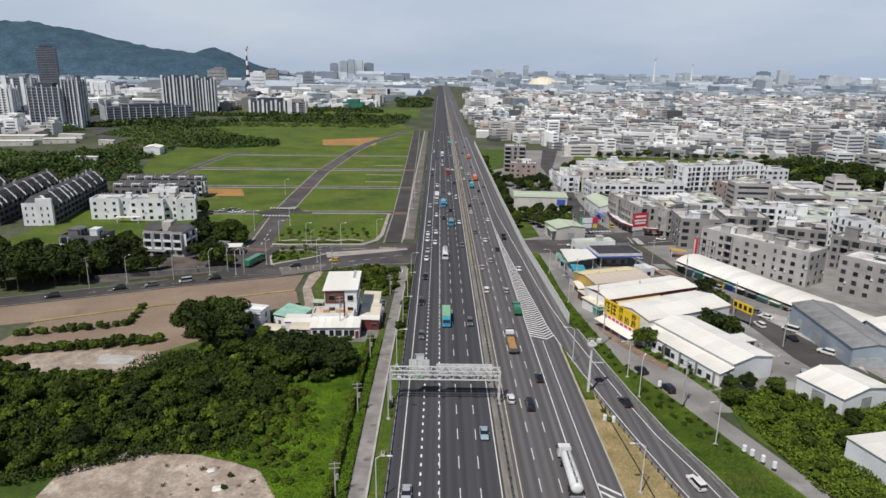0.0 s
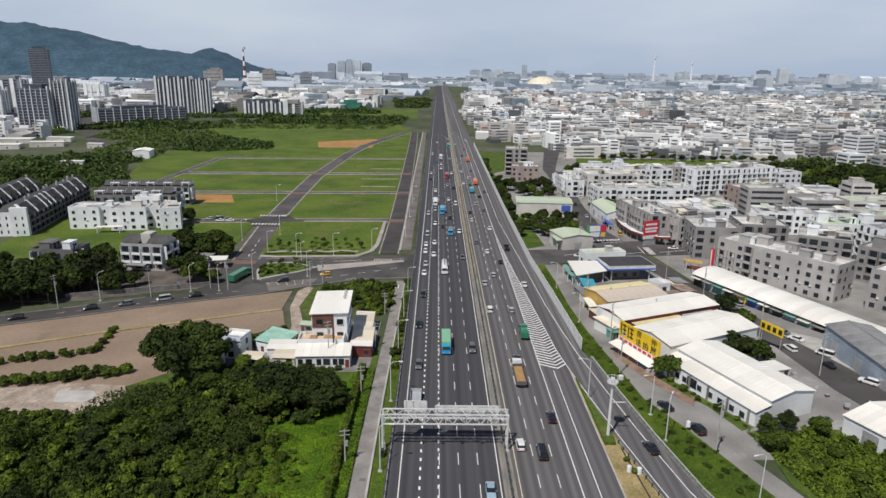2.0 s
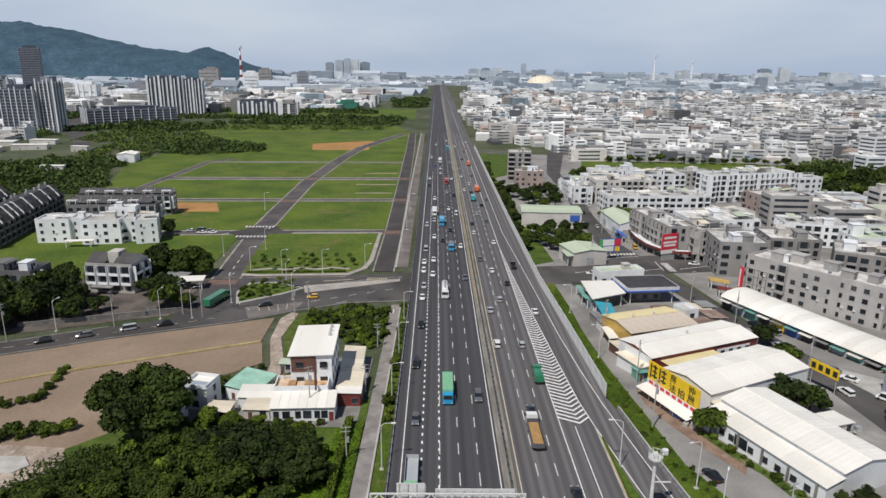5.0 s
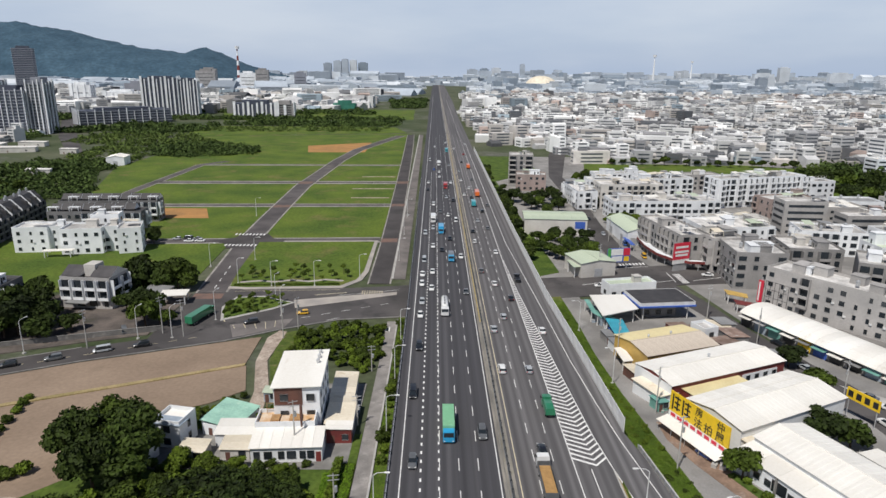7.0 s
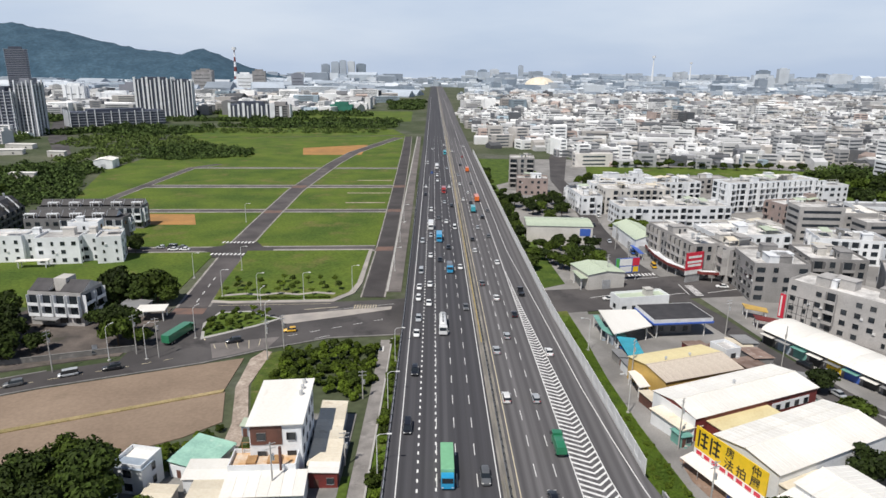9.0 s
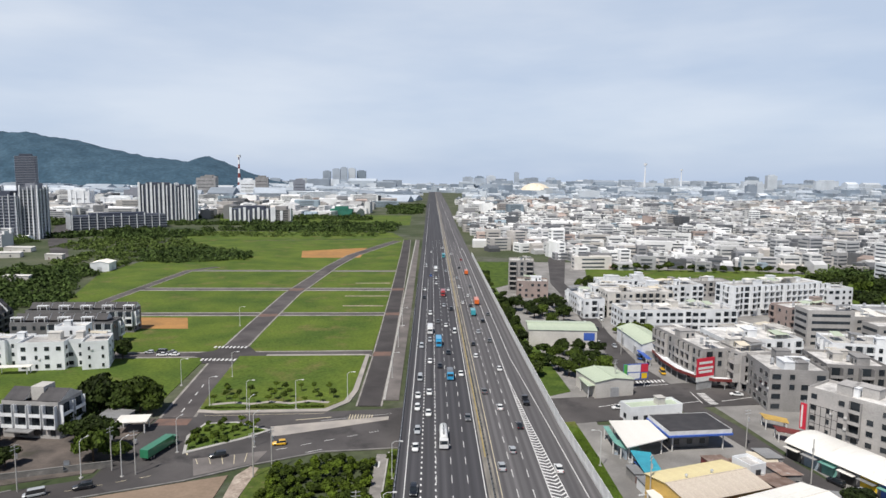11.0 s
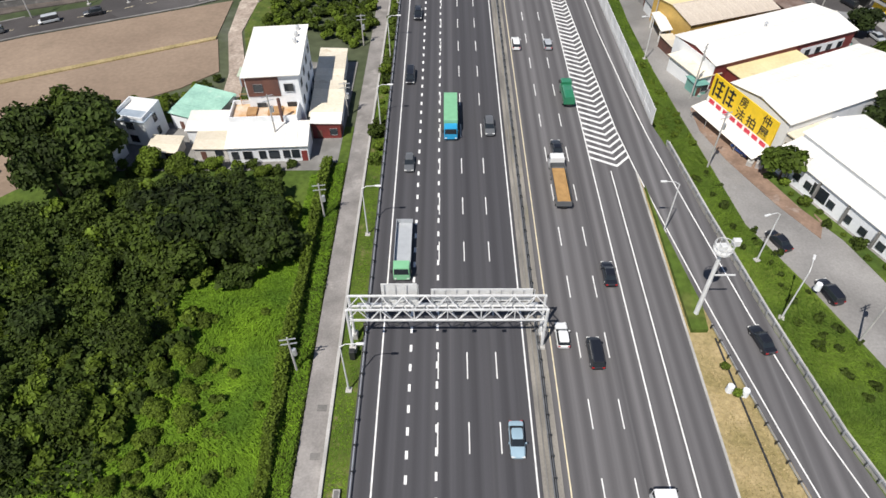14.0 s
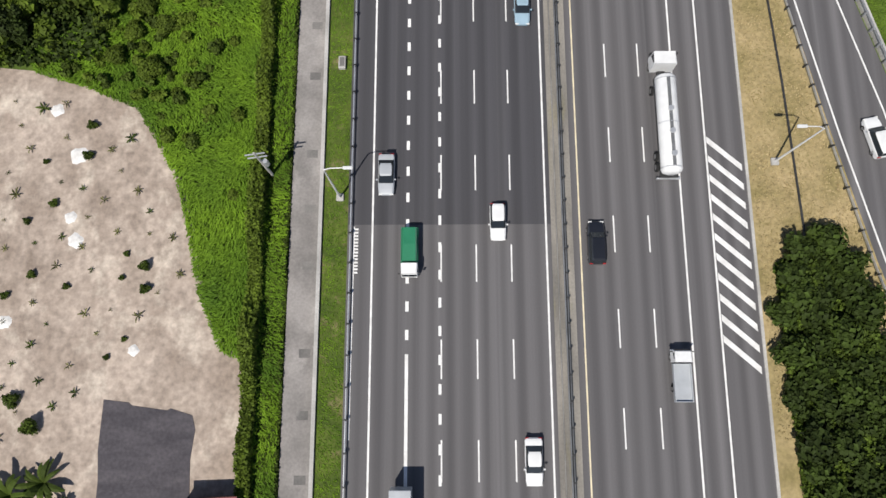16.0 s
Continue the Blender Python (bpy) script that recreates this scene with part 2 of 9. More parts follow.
ROOF_TOP = mat("flat_roof_screed", (0.62, 0.605, 0.585), (0.34, 0.33, 0.32), 0.22, 1.5, 0.9, vary=0.25, speck=0.4)
BARK = mat("bark", (0.12, 0.085, 0.06), (0.07, 0.05, 0.035), 1.5, 10.0, 0.95, bump=0.5)
GLASS = mat("window_glass", (0.035, 0.042, 0.05), (0.02, 0.025, 0.03), 0.4, 4.0, 0.12, 0.0, 0.0, vary=0.4)
RUBBER = mat("rubber", (0.025, 0.025, 0.025), (0.018, 0.018, 0.018), 2.0, 20.0, 0.85)
LEAF = [mat("leaf_%d" % i, c, tuple(v * 0.6 for v in c), 0.25, 2.5, 0.75, bump=0.0, speck=0.3, vary=0.32, island=0.40)
        for i, c in enumerate(((0.036, 0.057, 0.008), (0.058, 0.088, 0.010), (0.094, 0.138, 0.013), (0.028, 0.045, 0.008)))]

BLADE = mat("grass_blades", (0.140, 0.245, 0.013), (0.062, 0.125, 0.009), 0.14, 0.7, 0.8, bump=0.0, speck=0.3, island=0.22)
BLADE_BANK = mat("bank_blades", (0.100, 0.160, 0.014), (0.048, 0.088, 0.009), 0.14, 0.7, 0.8, bump=0.0, speck=0.3, island=0.25)
BLADE_DRY = mat("dry_blades", (0.40, 0.31, 0.165), (0.25, 0.205, 0.09), 0.3, 1.2, 0.9, bump=0.0, speck=0.3, island=0.14)
TERRACE_WALL = mat("dark_terrace_wall", (0.20, 0.195, 0.20), (0.13, 0.128, 0.13), 0.12, 2.0, 0.8, vary=0.1)

# ---- building helpers ----


def place(x, y, z=0, turn=0):
    return Matrix.Translation((x, y, z)) @ Matrix.Rotation(radians(turn), 4, "Z")


def smooth_step(a):
    a = min(max(a, 0), 1)
    return a * a * (3 - 2 * a)


def ground_z(y):
    """The land lies a metre under the motorway near the gantry and falls away ahead."""
    return -1 - 5.5 * smooth_step((y - 10) / 140)


def on_ground(x, y, turn=0):
    return place(x, y, ground_z(y), turn)


def thing(name, m, label, category, group="", kind=""):
    ob = new(name)
    ob.empty_display_size = 0.3
    ob.matrix_world = m
    return tagged(ob, label, category, group, kind)


def part(name, bm, material, parent=None, label="", m=None, bevel=0.0, smooth=False):
    """Links a bmesh as one mesh object under a thing or a part."""
    if bevel:
        bmesh.ops.bevel(bm, geom=bm.edges[:], offset=bevel, segments=1, affect="EDGES", clamp_overlap=True)
    me = bpy.data.meshes.new(name)
    bm.to_mesh(me)
    bm.free()
    for one in material if isinstance(material, (list, tuple)) else [material]:
        me.materials.append(one)
    if smooth:
        for p in me.polygons:
            p.use_smooth = True
    ob = new(name, me)
    if parent:
        ob.parent = parent
    if m is not None:
        ob.matrix_basis = m
    if label:
        ob["label"] = label
    return ob


def again(ob, m, parent=None):
    """One more object on the same mesh."""
    o = new(ob.name.split(".")[0], ob.data)
    o.parent = parent or ob.parent
    o.matrix_basis = m
    return o


def BM():
    return bmesh.new()


def box(bm, x0, x1, y0, y1, z0, z1, slot=0):
    v = [bm.verts.new(p) for p in ((x0, y0, z0), (x1, y0, z0), (x1, y1, z0), (x0, y1, z0), (x0, y0, z1), (x1, y0, z1), (x1, y1, z1), (x0, y1, z1))]
    for f in ((3, 2, 1, 0), (4, 5, 6, 7), (0, 1, 5, 4), (1, 2, 6, 5), (2, 3, 7, 6), (3, 0, 4, 7)):
        bm.faces.new([v[i] for i in f]).material_index = slot
    return bm


def bar(bm, p, q, r, seg=4, r2=None):
    """A bar or pipe from p to q."""
    p, q = Vector(p), Vector(q)
    way = q - p
    rot = way.to_track_quat("Z", "Y").to_matrix()
    r2 = r if r2 is None else r2
    turn = math.pi / 4 if seg == 4 else 0
    rings = []
    for c, rr in ((p, r), (q, r2)):
        rings.append([bm.verts.new(c + rot @ Vector((math.cos(turn + 2 * math.pi * i / seg) * rr, math.sin(turn + 2 * math.pi * i / seg) * rr, 0))) for i in range(seg)])
    for i in range(seg):
        bm.faces.new((rings[0][i], rings[0][(i + 1) % seg], rings[1][(i + 1) % seg], rings[1][i]))
    bm.faces.new(rings[0][::-1])
    bm.faces.new(rings[1])
    return bm


def prism(bm, pts, z0, z1, slot=0):
    lo, hi = [bm.verts.new((x, y, z0)) for x, y in pts], [bm.verts.new((x, y, z1)) for x, y in pts]
    n = len(pts)
    bm.faces.new(lo[::-1]).material_index = slot
    bm.faces.new(hi).material_index = slot
    for i in range(n):
        bm.faces.new((lo[i], lo[(i + 1) % n], hi[(i + 1) % n], hi[i])).material_index = slot
    return bm


def counter_clockwise(pts):
    area = sum(pts[i - 1][0] * p[1] - p[0] * pts[i - 1][1] for i, p in enumerate(pts))
    return list(pts) if area > 0 else list(pts)[::-1]


def sheet(name, pts, lift, material, label="", category="", kind="structure", thick=0.3, level=None, group=""):
    """A slab of land or paving that follows the lie of the land (or a level)."""
    bm = BM()
    pts = counter_clockwise(pts)
    f = bm.faces.new([bm.verts.new((x, y, 0)) for x, y in pts])
    if level is None:
        for y in range(10, 151, 10):
            if min(p[1] for p in pts) < y < max(p[1] for p in pts):
                bmesh.ops.bisect_plane(bm, geom=bm.verts[:] + bm.edges[:] + bm.faces[:], plane_co=(0, y, 0), plane_no=(0, 1, 0))
    ext = bmesh.ops.extrude_face_region(bm, geom=bm.faces[:])
    up = [e for e in ext["geom"] if isinstance(e, bmesh.types.BMVert)]
    for v in bm.verts:
        v.co.z = (ground_z(v.co.y) if level is None else level) + lift - thick
    for v in up:
        v.co.z += thick
    bmesh.ops.recalc_face_normals(bm, faces=bm.faces[:])
    ob = part(name, bm, material)
    return tagged(ob, label, category, group, kind)


def strip(xs_left, xs_right):
    return list(xs_left) + list(xs_right)[::-1]


def offset_line(pts, d):
    """A polyline shifted sideways, to its right."""
    out = []
    for i, p in enumerate(pts):
        a, b = Vector(pts[max(i - 1, 0)]), Vector(pts[min(i + 1, len(pts) - 1)])
        t = (b - a).normalized()
        out.append((p[0] + t.y * d, p[1] - t.x * d))
    return out


def along(pts, y):
    """x of a polyline (rows of x, y in order of y) at y."""
    for (x0, y0), (x1, y1) in zip(pts, pts[1:]):
        if y0 <= y <= y1:
            return x0 + (x1 - x0) * (y - y0) / (y1 - y0)
    return pts[0][0] if y < pts[0][1] else pts[-1][0]

# ---- the land ----
bm = BM()
ys = [-400, -100] + list(range(10, 151, 10)) + [400, 1000, 2500, 4900]
rows = [[bm.verts.new((x, y, ground_z(y) - 0.15)) for x in (-4800, -600, -60, 60, 600, 4800)] for y in ys]
for a, b in zip(rows, rows[1:]):
    for i in range(5):
        bm.faces.new((a[i], a[i + 1], b[i + 1], b[i]))
tagged(part("ground", bm, GROUND), "flat open land with grass and grey dust", "ground", kind="structure")

# ---- the motorway ----
HW_L, MED_L, MED_R, HW_R = -13.7, 8.0, 10.3, 29.5
UNDER0, UNDER1 = 150.0, 188.0          # where the street passes under
RIGHT_EDGE = [(29.5, -300), (29.5, 56), (34.8, 70), (33.6, 107), (31.9, 150), (31.2, 250), (31.2, 900), (35, 1500), (35, 3200)]
LEFT_EDGE = [(-13.7, -300), (-13.7, 150), (-14.6, 390), (-15.4, 900), (-18, 1500), (-18, 3200)]


def road_solid(name, left, right, top, material, label, y0, y1, bottom=None):
    """A road body between two edges, from its surface down to the land."""
    ys = sorted({y0, y1, *(y for _, y in left + right if y0 < y < y1), *(y for y in range(10, 151, 20) if y0 < y < y1)})
    bm = BM()
    rings = []
    for y in ys:
        lo = ground_z(y) - 0.3 if bottom is None else bottom
        rings.append([bm.verts.new(p) for p in ((along(left, y), y, top), (along(right, y), y, top), (along(right, y), y, lo), (along(left, y), y, lo))])
    for a, b in zip(rings, rings[1:]):
        for i in range(4):
            j = (i + 1) % 4
            bm.faces.new((a[i], a[j], b[j], b[i]))
    bm.faces.new(rings[0])
    bm.faces.new(rings[-1][::-1])
    bmesh.ops.recalc_face_normals(bm, faces=bm.faces[:])
    return tagged(part(name, bm, material), label, "road", kind="structure")


SEAM = -17.8
MEDIAN_DUST = mat("median_dust", (0.29, 0.268, 0.235), (0.165, 0.155, 0.14), 0.5, 4.0, 0.95, stretch=(1, 0.2, 1), patch=((0.22, 0.20, 0.12), 0.35, 0.58))
L_IN, L_OUT = [(MED_L, -300), (MED_L, 900), (9, 3200)], LEFT_EDGE
R_IN = [(MED_R, -300), (MED_R, 900), (12, 3200)]
for y0, y1, lo in ((SEAM, UNDER0, None), (UNDER0, UNDER1, -1.3), (UNDER1, 3000, None)):
    road_solid("road", L_OUT, L_IN, 0, ASPHALT_DARK, "dark new asphalt of the southbound carriageway", y0, y1, lo)
    road_solid("road", R_IN, RIGHT_EDGE, 0, ASPHALT, "worn grey asphalt of the northbound carriageway", y0, y1, lo)
    road_solid("median", L_IN, R_IN, 0.02, MEDIAN_DUST, "dusty concrete strip between the carriageways", y0, y1, lo)
road_solid("road", L_OUT, L_IN, 0, ASPHALT, "worn grey asphalt of the southbound carriageway", -300, SEAM)
road_solid("road", R_IN, RIGHT_EDGE, 0, ASPHALT, "worn grey asphalt of the northbound carriageway", -300, SEAM)
road_solid("median", L_IN, R_IN, 0.02, MEDIAN_DUST, "dusty concrete strip between the carriageways", -300, SEAM)




def line_mark(name, pts, width, material, label, z=0.006, group="painted lines"):
    a, b = offset_line(pts, -width / 2), offset_line(pts, width / 2)
    bm = BM()
    va, vb = [bm.verts.new((x, y, z)) for x, y in a], [bm.verts.new((x, y, z)) for x, y in b]
    for i in range(len(pts) - 1):
        bm.faces.new((va[i], vb[i], vb[i + 1], va[i + 1]))
    bmesh.ops.recalc_face_normals(bm, faces=bm.faces[:])
    for f in bm.faces:
        if f.normal.z < 0:
            f.normal_flip()
    return tagged(part(name, bm, material), label, "road marking", group, "structure")


for x, w, m, lab in ((-11.05, 0.2, LINE_WHITE, "white edge line"), (7.46, 0.2, LINE_WHITE, "white edge line"), (11.06, 0.16, LINE_YELLOW, "yellow edge line"), (22.08, 0.2, LINE_WHITE, "white edge line")):
    line_mark("edge_line", [(x, -300), (x, 1800)], w, m, lab + " painted on the asphalt")
line_mark("edge_line", [(25.15, -300), (25.15, 56.5)], 0.2, LINE_WHITE, "white line bounding the painted gore")


def dashes(x, first, last, phase, length, step, width, label):
    """One thing for each of the nearer dashes, the far ones as one piece."""
    bm = BM()
    box(bm, -width / 2, width / 2, -length, 0, 0, 0.006)
    proto = None
    far = BM()
    y = phase + step * math.ceil((first - phase) / step)
    while y < last:
        if y < 130:
            if proto is None:
                proto = tagged(part("lane_dash", bm, LINE_WHITE, m=place(x, y, 0.001)), label, "road marking", "lane dashes", "structure")
            else:
                tagged(copy_thing(proto, place(x, y, 0.001)))
        else:
            box(far, x - width / 2, x + width / 2, y - length, y, 0.001, 0.007)
        y += step
    tagged(part("lane_dash", far, LINE_WHITE), label + ", running on into the distance", "road marking", "lane dashes", "stuff")


for x in (0.0, 3.72, -3.72):
    dashes(x, -60, 700, 0.0, 4.0, 10.0, 0.15, "thin white lane dash on asphalt")
for x in (14.68, 18.38):
    dashes(x, -60, 700, 3.1, 4.0, 10.0, 0.15, "thin white lane dash on asphalt")
dashes(-7.3, -31, 420, 0.5, 1.05, 2.95, 0.34, "short thick white block dash")
dashes(-3.86, -60, 420, 0.9, 1.05, 2.95, 0.30, "short thick white block dash")
line_mark("edge_line", [(-7.3, -120), (-7.3, -31.5)], 0.34, LINE_WHITE, "thick solid white line")

# gore with painted chevrons between the motorway and the slip road
RAMP_L = [(48.5, -42), (43.0, -22), (39.9, -8), (36.7, 8.4), (33.7, 26), (31.1, 44), (29.3, 57), (28.1, 68), (26.0, 107), (23.6, 156), (22.3, 195)]
RAMP_R = [(54.5, -42), (48.6, -22), (45.0, -5), (41.5, 8.4), (38.6, 26), (35.9, 46), (33.4, 66), (32.0, 82), (30.6, 104), (28.7, 156), (26.0, 223), (25.6, 600)]
line_mark("edge_line", RAMP_L, 0.2, LINE_WHITE, "white line along the slip road", 0.008)
line_mark("edge_line", RAMP_R, 0.2, LINE_WHITE, "white line along the slip road", 0.008)
y = 57.5
while y < 188:
    xl, xr = 22.2, along(RAMP_L, y)
    w = xr - xl
    if w > 0.7:
        bm = BM()
        tip = (xl + 0.60 * w, y)
        rise_l, rise_r = 0.60 * w * 0.55, 0.40 * w * 0.9
        xr2 = along(RAMP_L, y + rise_r) - 0.1
        for (ax, ay), (bx, by) in (((xl, y + rise_l), tip), (tip, (xr2, y + rise_r))):
            v = [bm.verts.new(p) for p in ((ax, ay, 0.007), (bx, by, 0.007), (bx, by + 0.62, 0.007), (ax, ay + 0.62, 0.007))]
            bm.faces.new(v)
        bmesh.ops.remove_doubles(bm, verts=bm.verts[:], dist=0.001)
        tagged(part("chevron", bm, LINE_WHITE), "white painted chevron of the gore", "road marking", "gore chevrons", "structure")
    y += 1.75
for i in range(11):
    y = -8.0 - 2.16 * i
    bm = BM()
    bm.faces.new([bm.verts.new(p) for p in ((25.3, y, 0.007), (25.3, y - 0.75, 0.007), (28.9, y - 4.0, 0.007), (28.9, y - 3.25, 0.007))])
    tagged(part("hatch_bar", bm, LINE_WHITE), "white painted hatch bar", "road marking", "gore hatching", "structure")

# slip road
pts = [(x - 0.9, y) for x, y in RAMP_L[:7]] + [(34.8, 70), (36.6, 60)] + [(x + 2.0, y) for x, y in RAMP_R[5::-1]]
sheet("road", pts, 0, ASPHALT, "worn grey asphalt of the slip road", "road", thick=1.6, level=-0.012)
sheet("road", [(47.6, -42), (56.5, -42), (90, -150), (75, -150)], 0, ASPHALT, "worn grey asphalt of the slip road", "road", thick=1.6, level=-0.012)
sheet("verge", [(29.5, -120), (29.5, 56), (30.2, 44), (32.8, 26), (35.8, 8.4), (39.0, -8), (42.1, -22), (47.6, -42), (70, -120)], 0, GRASS_DRY, "dry yellow grass island beside the slip road", "grass", thick=1.4, level=0.05)
sheet("verge", [(29.8, 23), (29.8, 52), (30.3, 43), (32.3, 27), (32.0, 23)], 0, GRASS, "clipped green hedge bed on the island", "grass", thick=0.8, level=0.75)
sheet("kerb", [(29.2, -120), (29.5, -120), (29.5, 56), (29.2, 56)], 0, CONCRETE_LIGHT, "pale concrete kerb", "kerb", thick=0.4, level=0.14)

# land beside the motorway
CONCRETE_LANE = mat("lane_concrete", (0.30, 0.28, 0.265), (0.19, 0.178, 0.168), 0.25, 4.0, 0.9, patch=((0.38, 0.355, 0.335), 0.2, 0.57))
LOT = mat("paved_lot", (0.300, 0.288, 0.275), (0.185, 0.178, 0.170), 0.08, 3.0, 0.9, patch=((0.36, 0.35, 0.335), 0.1, 0.58))
YARD_DUST = mat("yard_dust", (0.155, 0.130, 0.115), (0.075, 0.066, 0.060), 0.16, 3.0, 0.95, speck=0.4, patch=((0.05, 0.055, 0.03), 0.12, 0.58))
LAND = (
    ("grass", [(-135, -60), (-20.2, -60), (-20.2, 74), (-70, 72), (-135, 40)], 0.02, GRASS_ROUGH, "rough green grass and weeds"),
    ("verge", [(-16.5, -120), (-13.72, -120), (-13.72, 149), (-16.5, 149)], 0.35, GRASS_VERGE, "narrow green grass verge beside the guard rail"),
    ("path", [(-20.1, -120), (-16.95, -120), (-16.95, 146), (-20.1, 146)], 0.08, CONCRETE_LANE, "grey concrete service lane with patched slabs"),
    ("soil", [(-75, 3), (-55, 1.2), (-49, 0.6), (-44, -1.2), (-38, -3.6), (-34.5, -8), (-32, -13), (-30.3, -19), (-29, -25), (-26.8, -30), (-23.8, -32), (-23.4, -60), (-75, -60)], 0.06, SOIL, "bare pale soil plot with weeds"),
    ("asphalt_pad", [(-38.6, -36), (-36, -36.3), (-35.6, -36.6), (-32, -37.1), (-31.6, -36.9), (-29.3, -37.6), (-28.9, -39), (-29.2, -42), (-29.0, -46), (-29.4, -60), (-38.5, -60), (-38.4, -44), (-38.7, -41)], 0.10, ASPHALT_PAD, "patch of dark asphalt on bare soil"),
    ("soil", [(-160, 60), (-160, 80.6), (-149, 86.8), (-118, 103.6), (-102, 112.9), (-83, 121.5), (-67.7, 128.3), (-57.4, 132.6), (-56.6, 113), (-105, 88), (-127, 74)], 0.05, SOIL_FIELD, "ploughed brown field"),
    ("soil", [(-127, 57), (-127, 73), (-105, 87), (-56, 111.4), (-51.8, 96), (-58, 89), (-66, 83.6), (-86, 77)], 0.05, SOIL_FIELD, "ploughed brown field"),
    ("grass", [(-128, 72.6), (-105, 86.6), (-56.4, 111.0), (-56.4, 112.6), (-105, 88.4), (-128, 74.4)], 0.30, GRASS_DRY, "dry grass bank between fields"),
    ("soil", [(-140, 30), (-140, 57), (-127, 57.5), (-86, 77.5), (-66, 78), (-70, 62), (-80, 50), (-84, 36), (-106, 34)], 0.04, SOIL_FIELD, "bare brown garden plot"),
    ("soil", [(-118, 36), (-112, 48), (-92.7, 52), (-80, 50.7), (-76, 44), (-84, 35), (-100, 34)], 0.07, SOIL, "small bare garden plot"),
    ("yard", [(-55.4, 132), (-53, 138), (-50.6, 137), (-51.2, 115), (-46, 96), (-44.6, 84), (-48.4, 84), (-49.4, 95), (-54.2, 114)], 0.08, SOIL, "pale dirt track"),
    ("grass", [(-51.0, 136), (-45, 140), (-42, 118), (-41, 100), (-44, 90), (-45.8, 97), (-50.8, 116)], 0.05, GRASS_VERGE, "rough weeds beside a dirt track"),
    ("yard", [(-66, 60), (-22, 60), (-22, 100), (-41, 100), (-44, 80), (-66, 78)], 0.07, CONCRETE, "concrete yard round the sheds"),
    ("field", [(-205, 172), (-160, 170), (-97, 180), (-101, 252), (-205, 244)], 0.06, GRASS, "mown green field"),
    ("yard", [(-150, 118), (-128, 118.4), (-108, 128), (-92.5, 134), (-92.5, 172), (-140, 170)], 0.09, YARD_DUST, "dusty dark yard of the houses"),
    ("field", [(-205, 250), (-31, 252), (-34, 770), (-290, 720), (-240, 640), (-236, 600), (-262, 540), (-262, 470), (-222, 350)], 0.05, GRASS, "wide green building land cut by new streets"),
    ("pavement", [(-82.5, 177.5), (-75, 176.8), (-39, 179.2), (-33, 188), (-31.4, 200), (-31.8, 248), (-88.5, 246), (-85.3, 200)], 0.17, PAVING, "pale pavement round a small park"),
    ("park", [(-81.5, 180), (-75, 179), (-40.5, 181.4), (-35.2, 189), (-33.4, 200), (-33.4, 246), (-87, 243.5), (-84, 200)], 0.22, GRASS, "lawn of a small park"),
    ("yard", [(34, 192), (440, 196), (440, 560), (34, 560)], -0.04, LOT, "grey paved lots between town buildings"),
    ("yard", [(112, 20), (420, 20), (420, 190), (92, 188)], -0.04, LOT, "grey paved lots between town buildings"),
    ("soil", [(-162, 318), (-137, 318), (-127.5, 293), (-151, 292.6)], 0.08, SOIL_ORANGE, "orange bare soil patch"),
    ("soil", [(-138, 633), (-75, 668), (-73, 582), (-128, 579)], 0.08, SOIL_ORANGE, "orange bare soil patch"),
    ("grass", [(36.4, 60), (35.6, 72), (34.4, 108), (32.6, 150), (32.2, 168), (40.8, 170), (41.7, 144), (41.3, 119), (41.8, 94), (42.8, 75), (44.6, 45), (49.5, 31), (56, 10), (64, -15), (72, -40), (58, -40), (47.2, -5), (43.7, 8.4), (40.8, 26), (38.0, 46)], 0.45, GRASS, "green grass bank beside the slip road"),
    ("road", [(41, 170), (41.9, 144), (41.5, 119), (42, 94), (43, 75), (44.8, 45), (49.7, 31), (56.2, 10), (64.2, -15), (72, -40), (78, -40), (69, -13), (61, 12), (54, 34), (49.4, 47), (47.6, 76), (46.8, 103), (46.4, 124), (46.4, 150), (48, 172)], 0.07, LOT, "narrow dusty concrete lane"),
    ("yard", [(46.5, 20), (95, 20), (95, 112), (92, 168), (46, 168)], 0.03, LOT, "dusty pinkish concrete yard between warehouses"),
    ("grass", [(58, -60), (130, -60), (112, 28), (80, 32), (64, 30), (62, 12), (70, -13)], 0.06, GRASS_ROUGH, "overgrown green plot"),
    ("road", [(91, 131), (91.7, 114), (94.2, 79), (93.8, 52), (96.3, 34.5), (102, -60), (116, -60), (107.8, 35), (105.4, 65), (103, 100), (95.6, 141), (92, 168), (86, 192), (78, 188)], 0.10, ASPHALT_SIDE, "worn asphalt street between warehouses"),
    ("road", [(72, 205), (86, 208), (82, 233), (84, 288), (90, 356), (93, 441), (118, 560), (150, 700), (136, 706), (104, 570), (83, 444), (80, 356), (75, 288), (72, 233)], 0.11, ASPHALT_SIDE, "worn asphalt street running away between houses"),
    ("park", [(106, 420), (240, 372), (282, 364), (330, 430), (316, 486), (270, 514), (126, 516)], 0.08, GRASS, "long strip of green lawn"),
    ("grass", [(32.5, 192), (46, 200), (44, 260), (40, 420), (80, 470), (70, 560), (34, 560)], 0.10, GRASS_ROUGH, "scrubby grass beside the motorway"),
    ("forecourt", [(100, 100), (118, 80), (108, 42), (106, 65)], 0.12, CONCRETE_LIGHT, "pale concrete forecourt"),
)
for name, pts, lift, material, label in LAND:
    sheet(name, pts, lift, material, label, name.split("_")[-1])


CONCRETE_KERB = mat("concrete_kerb", (0.36, 0.335, 0.31), (0.22, 0.205, 0.19), 0.2, 4.0, 0.9)


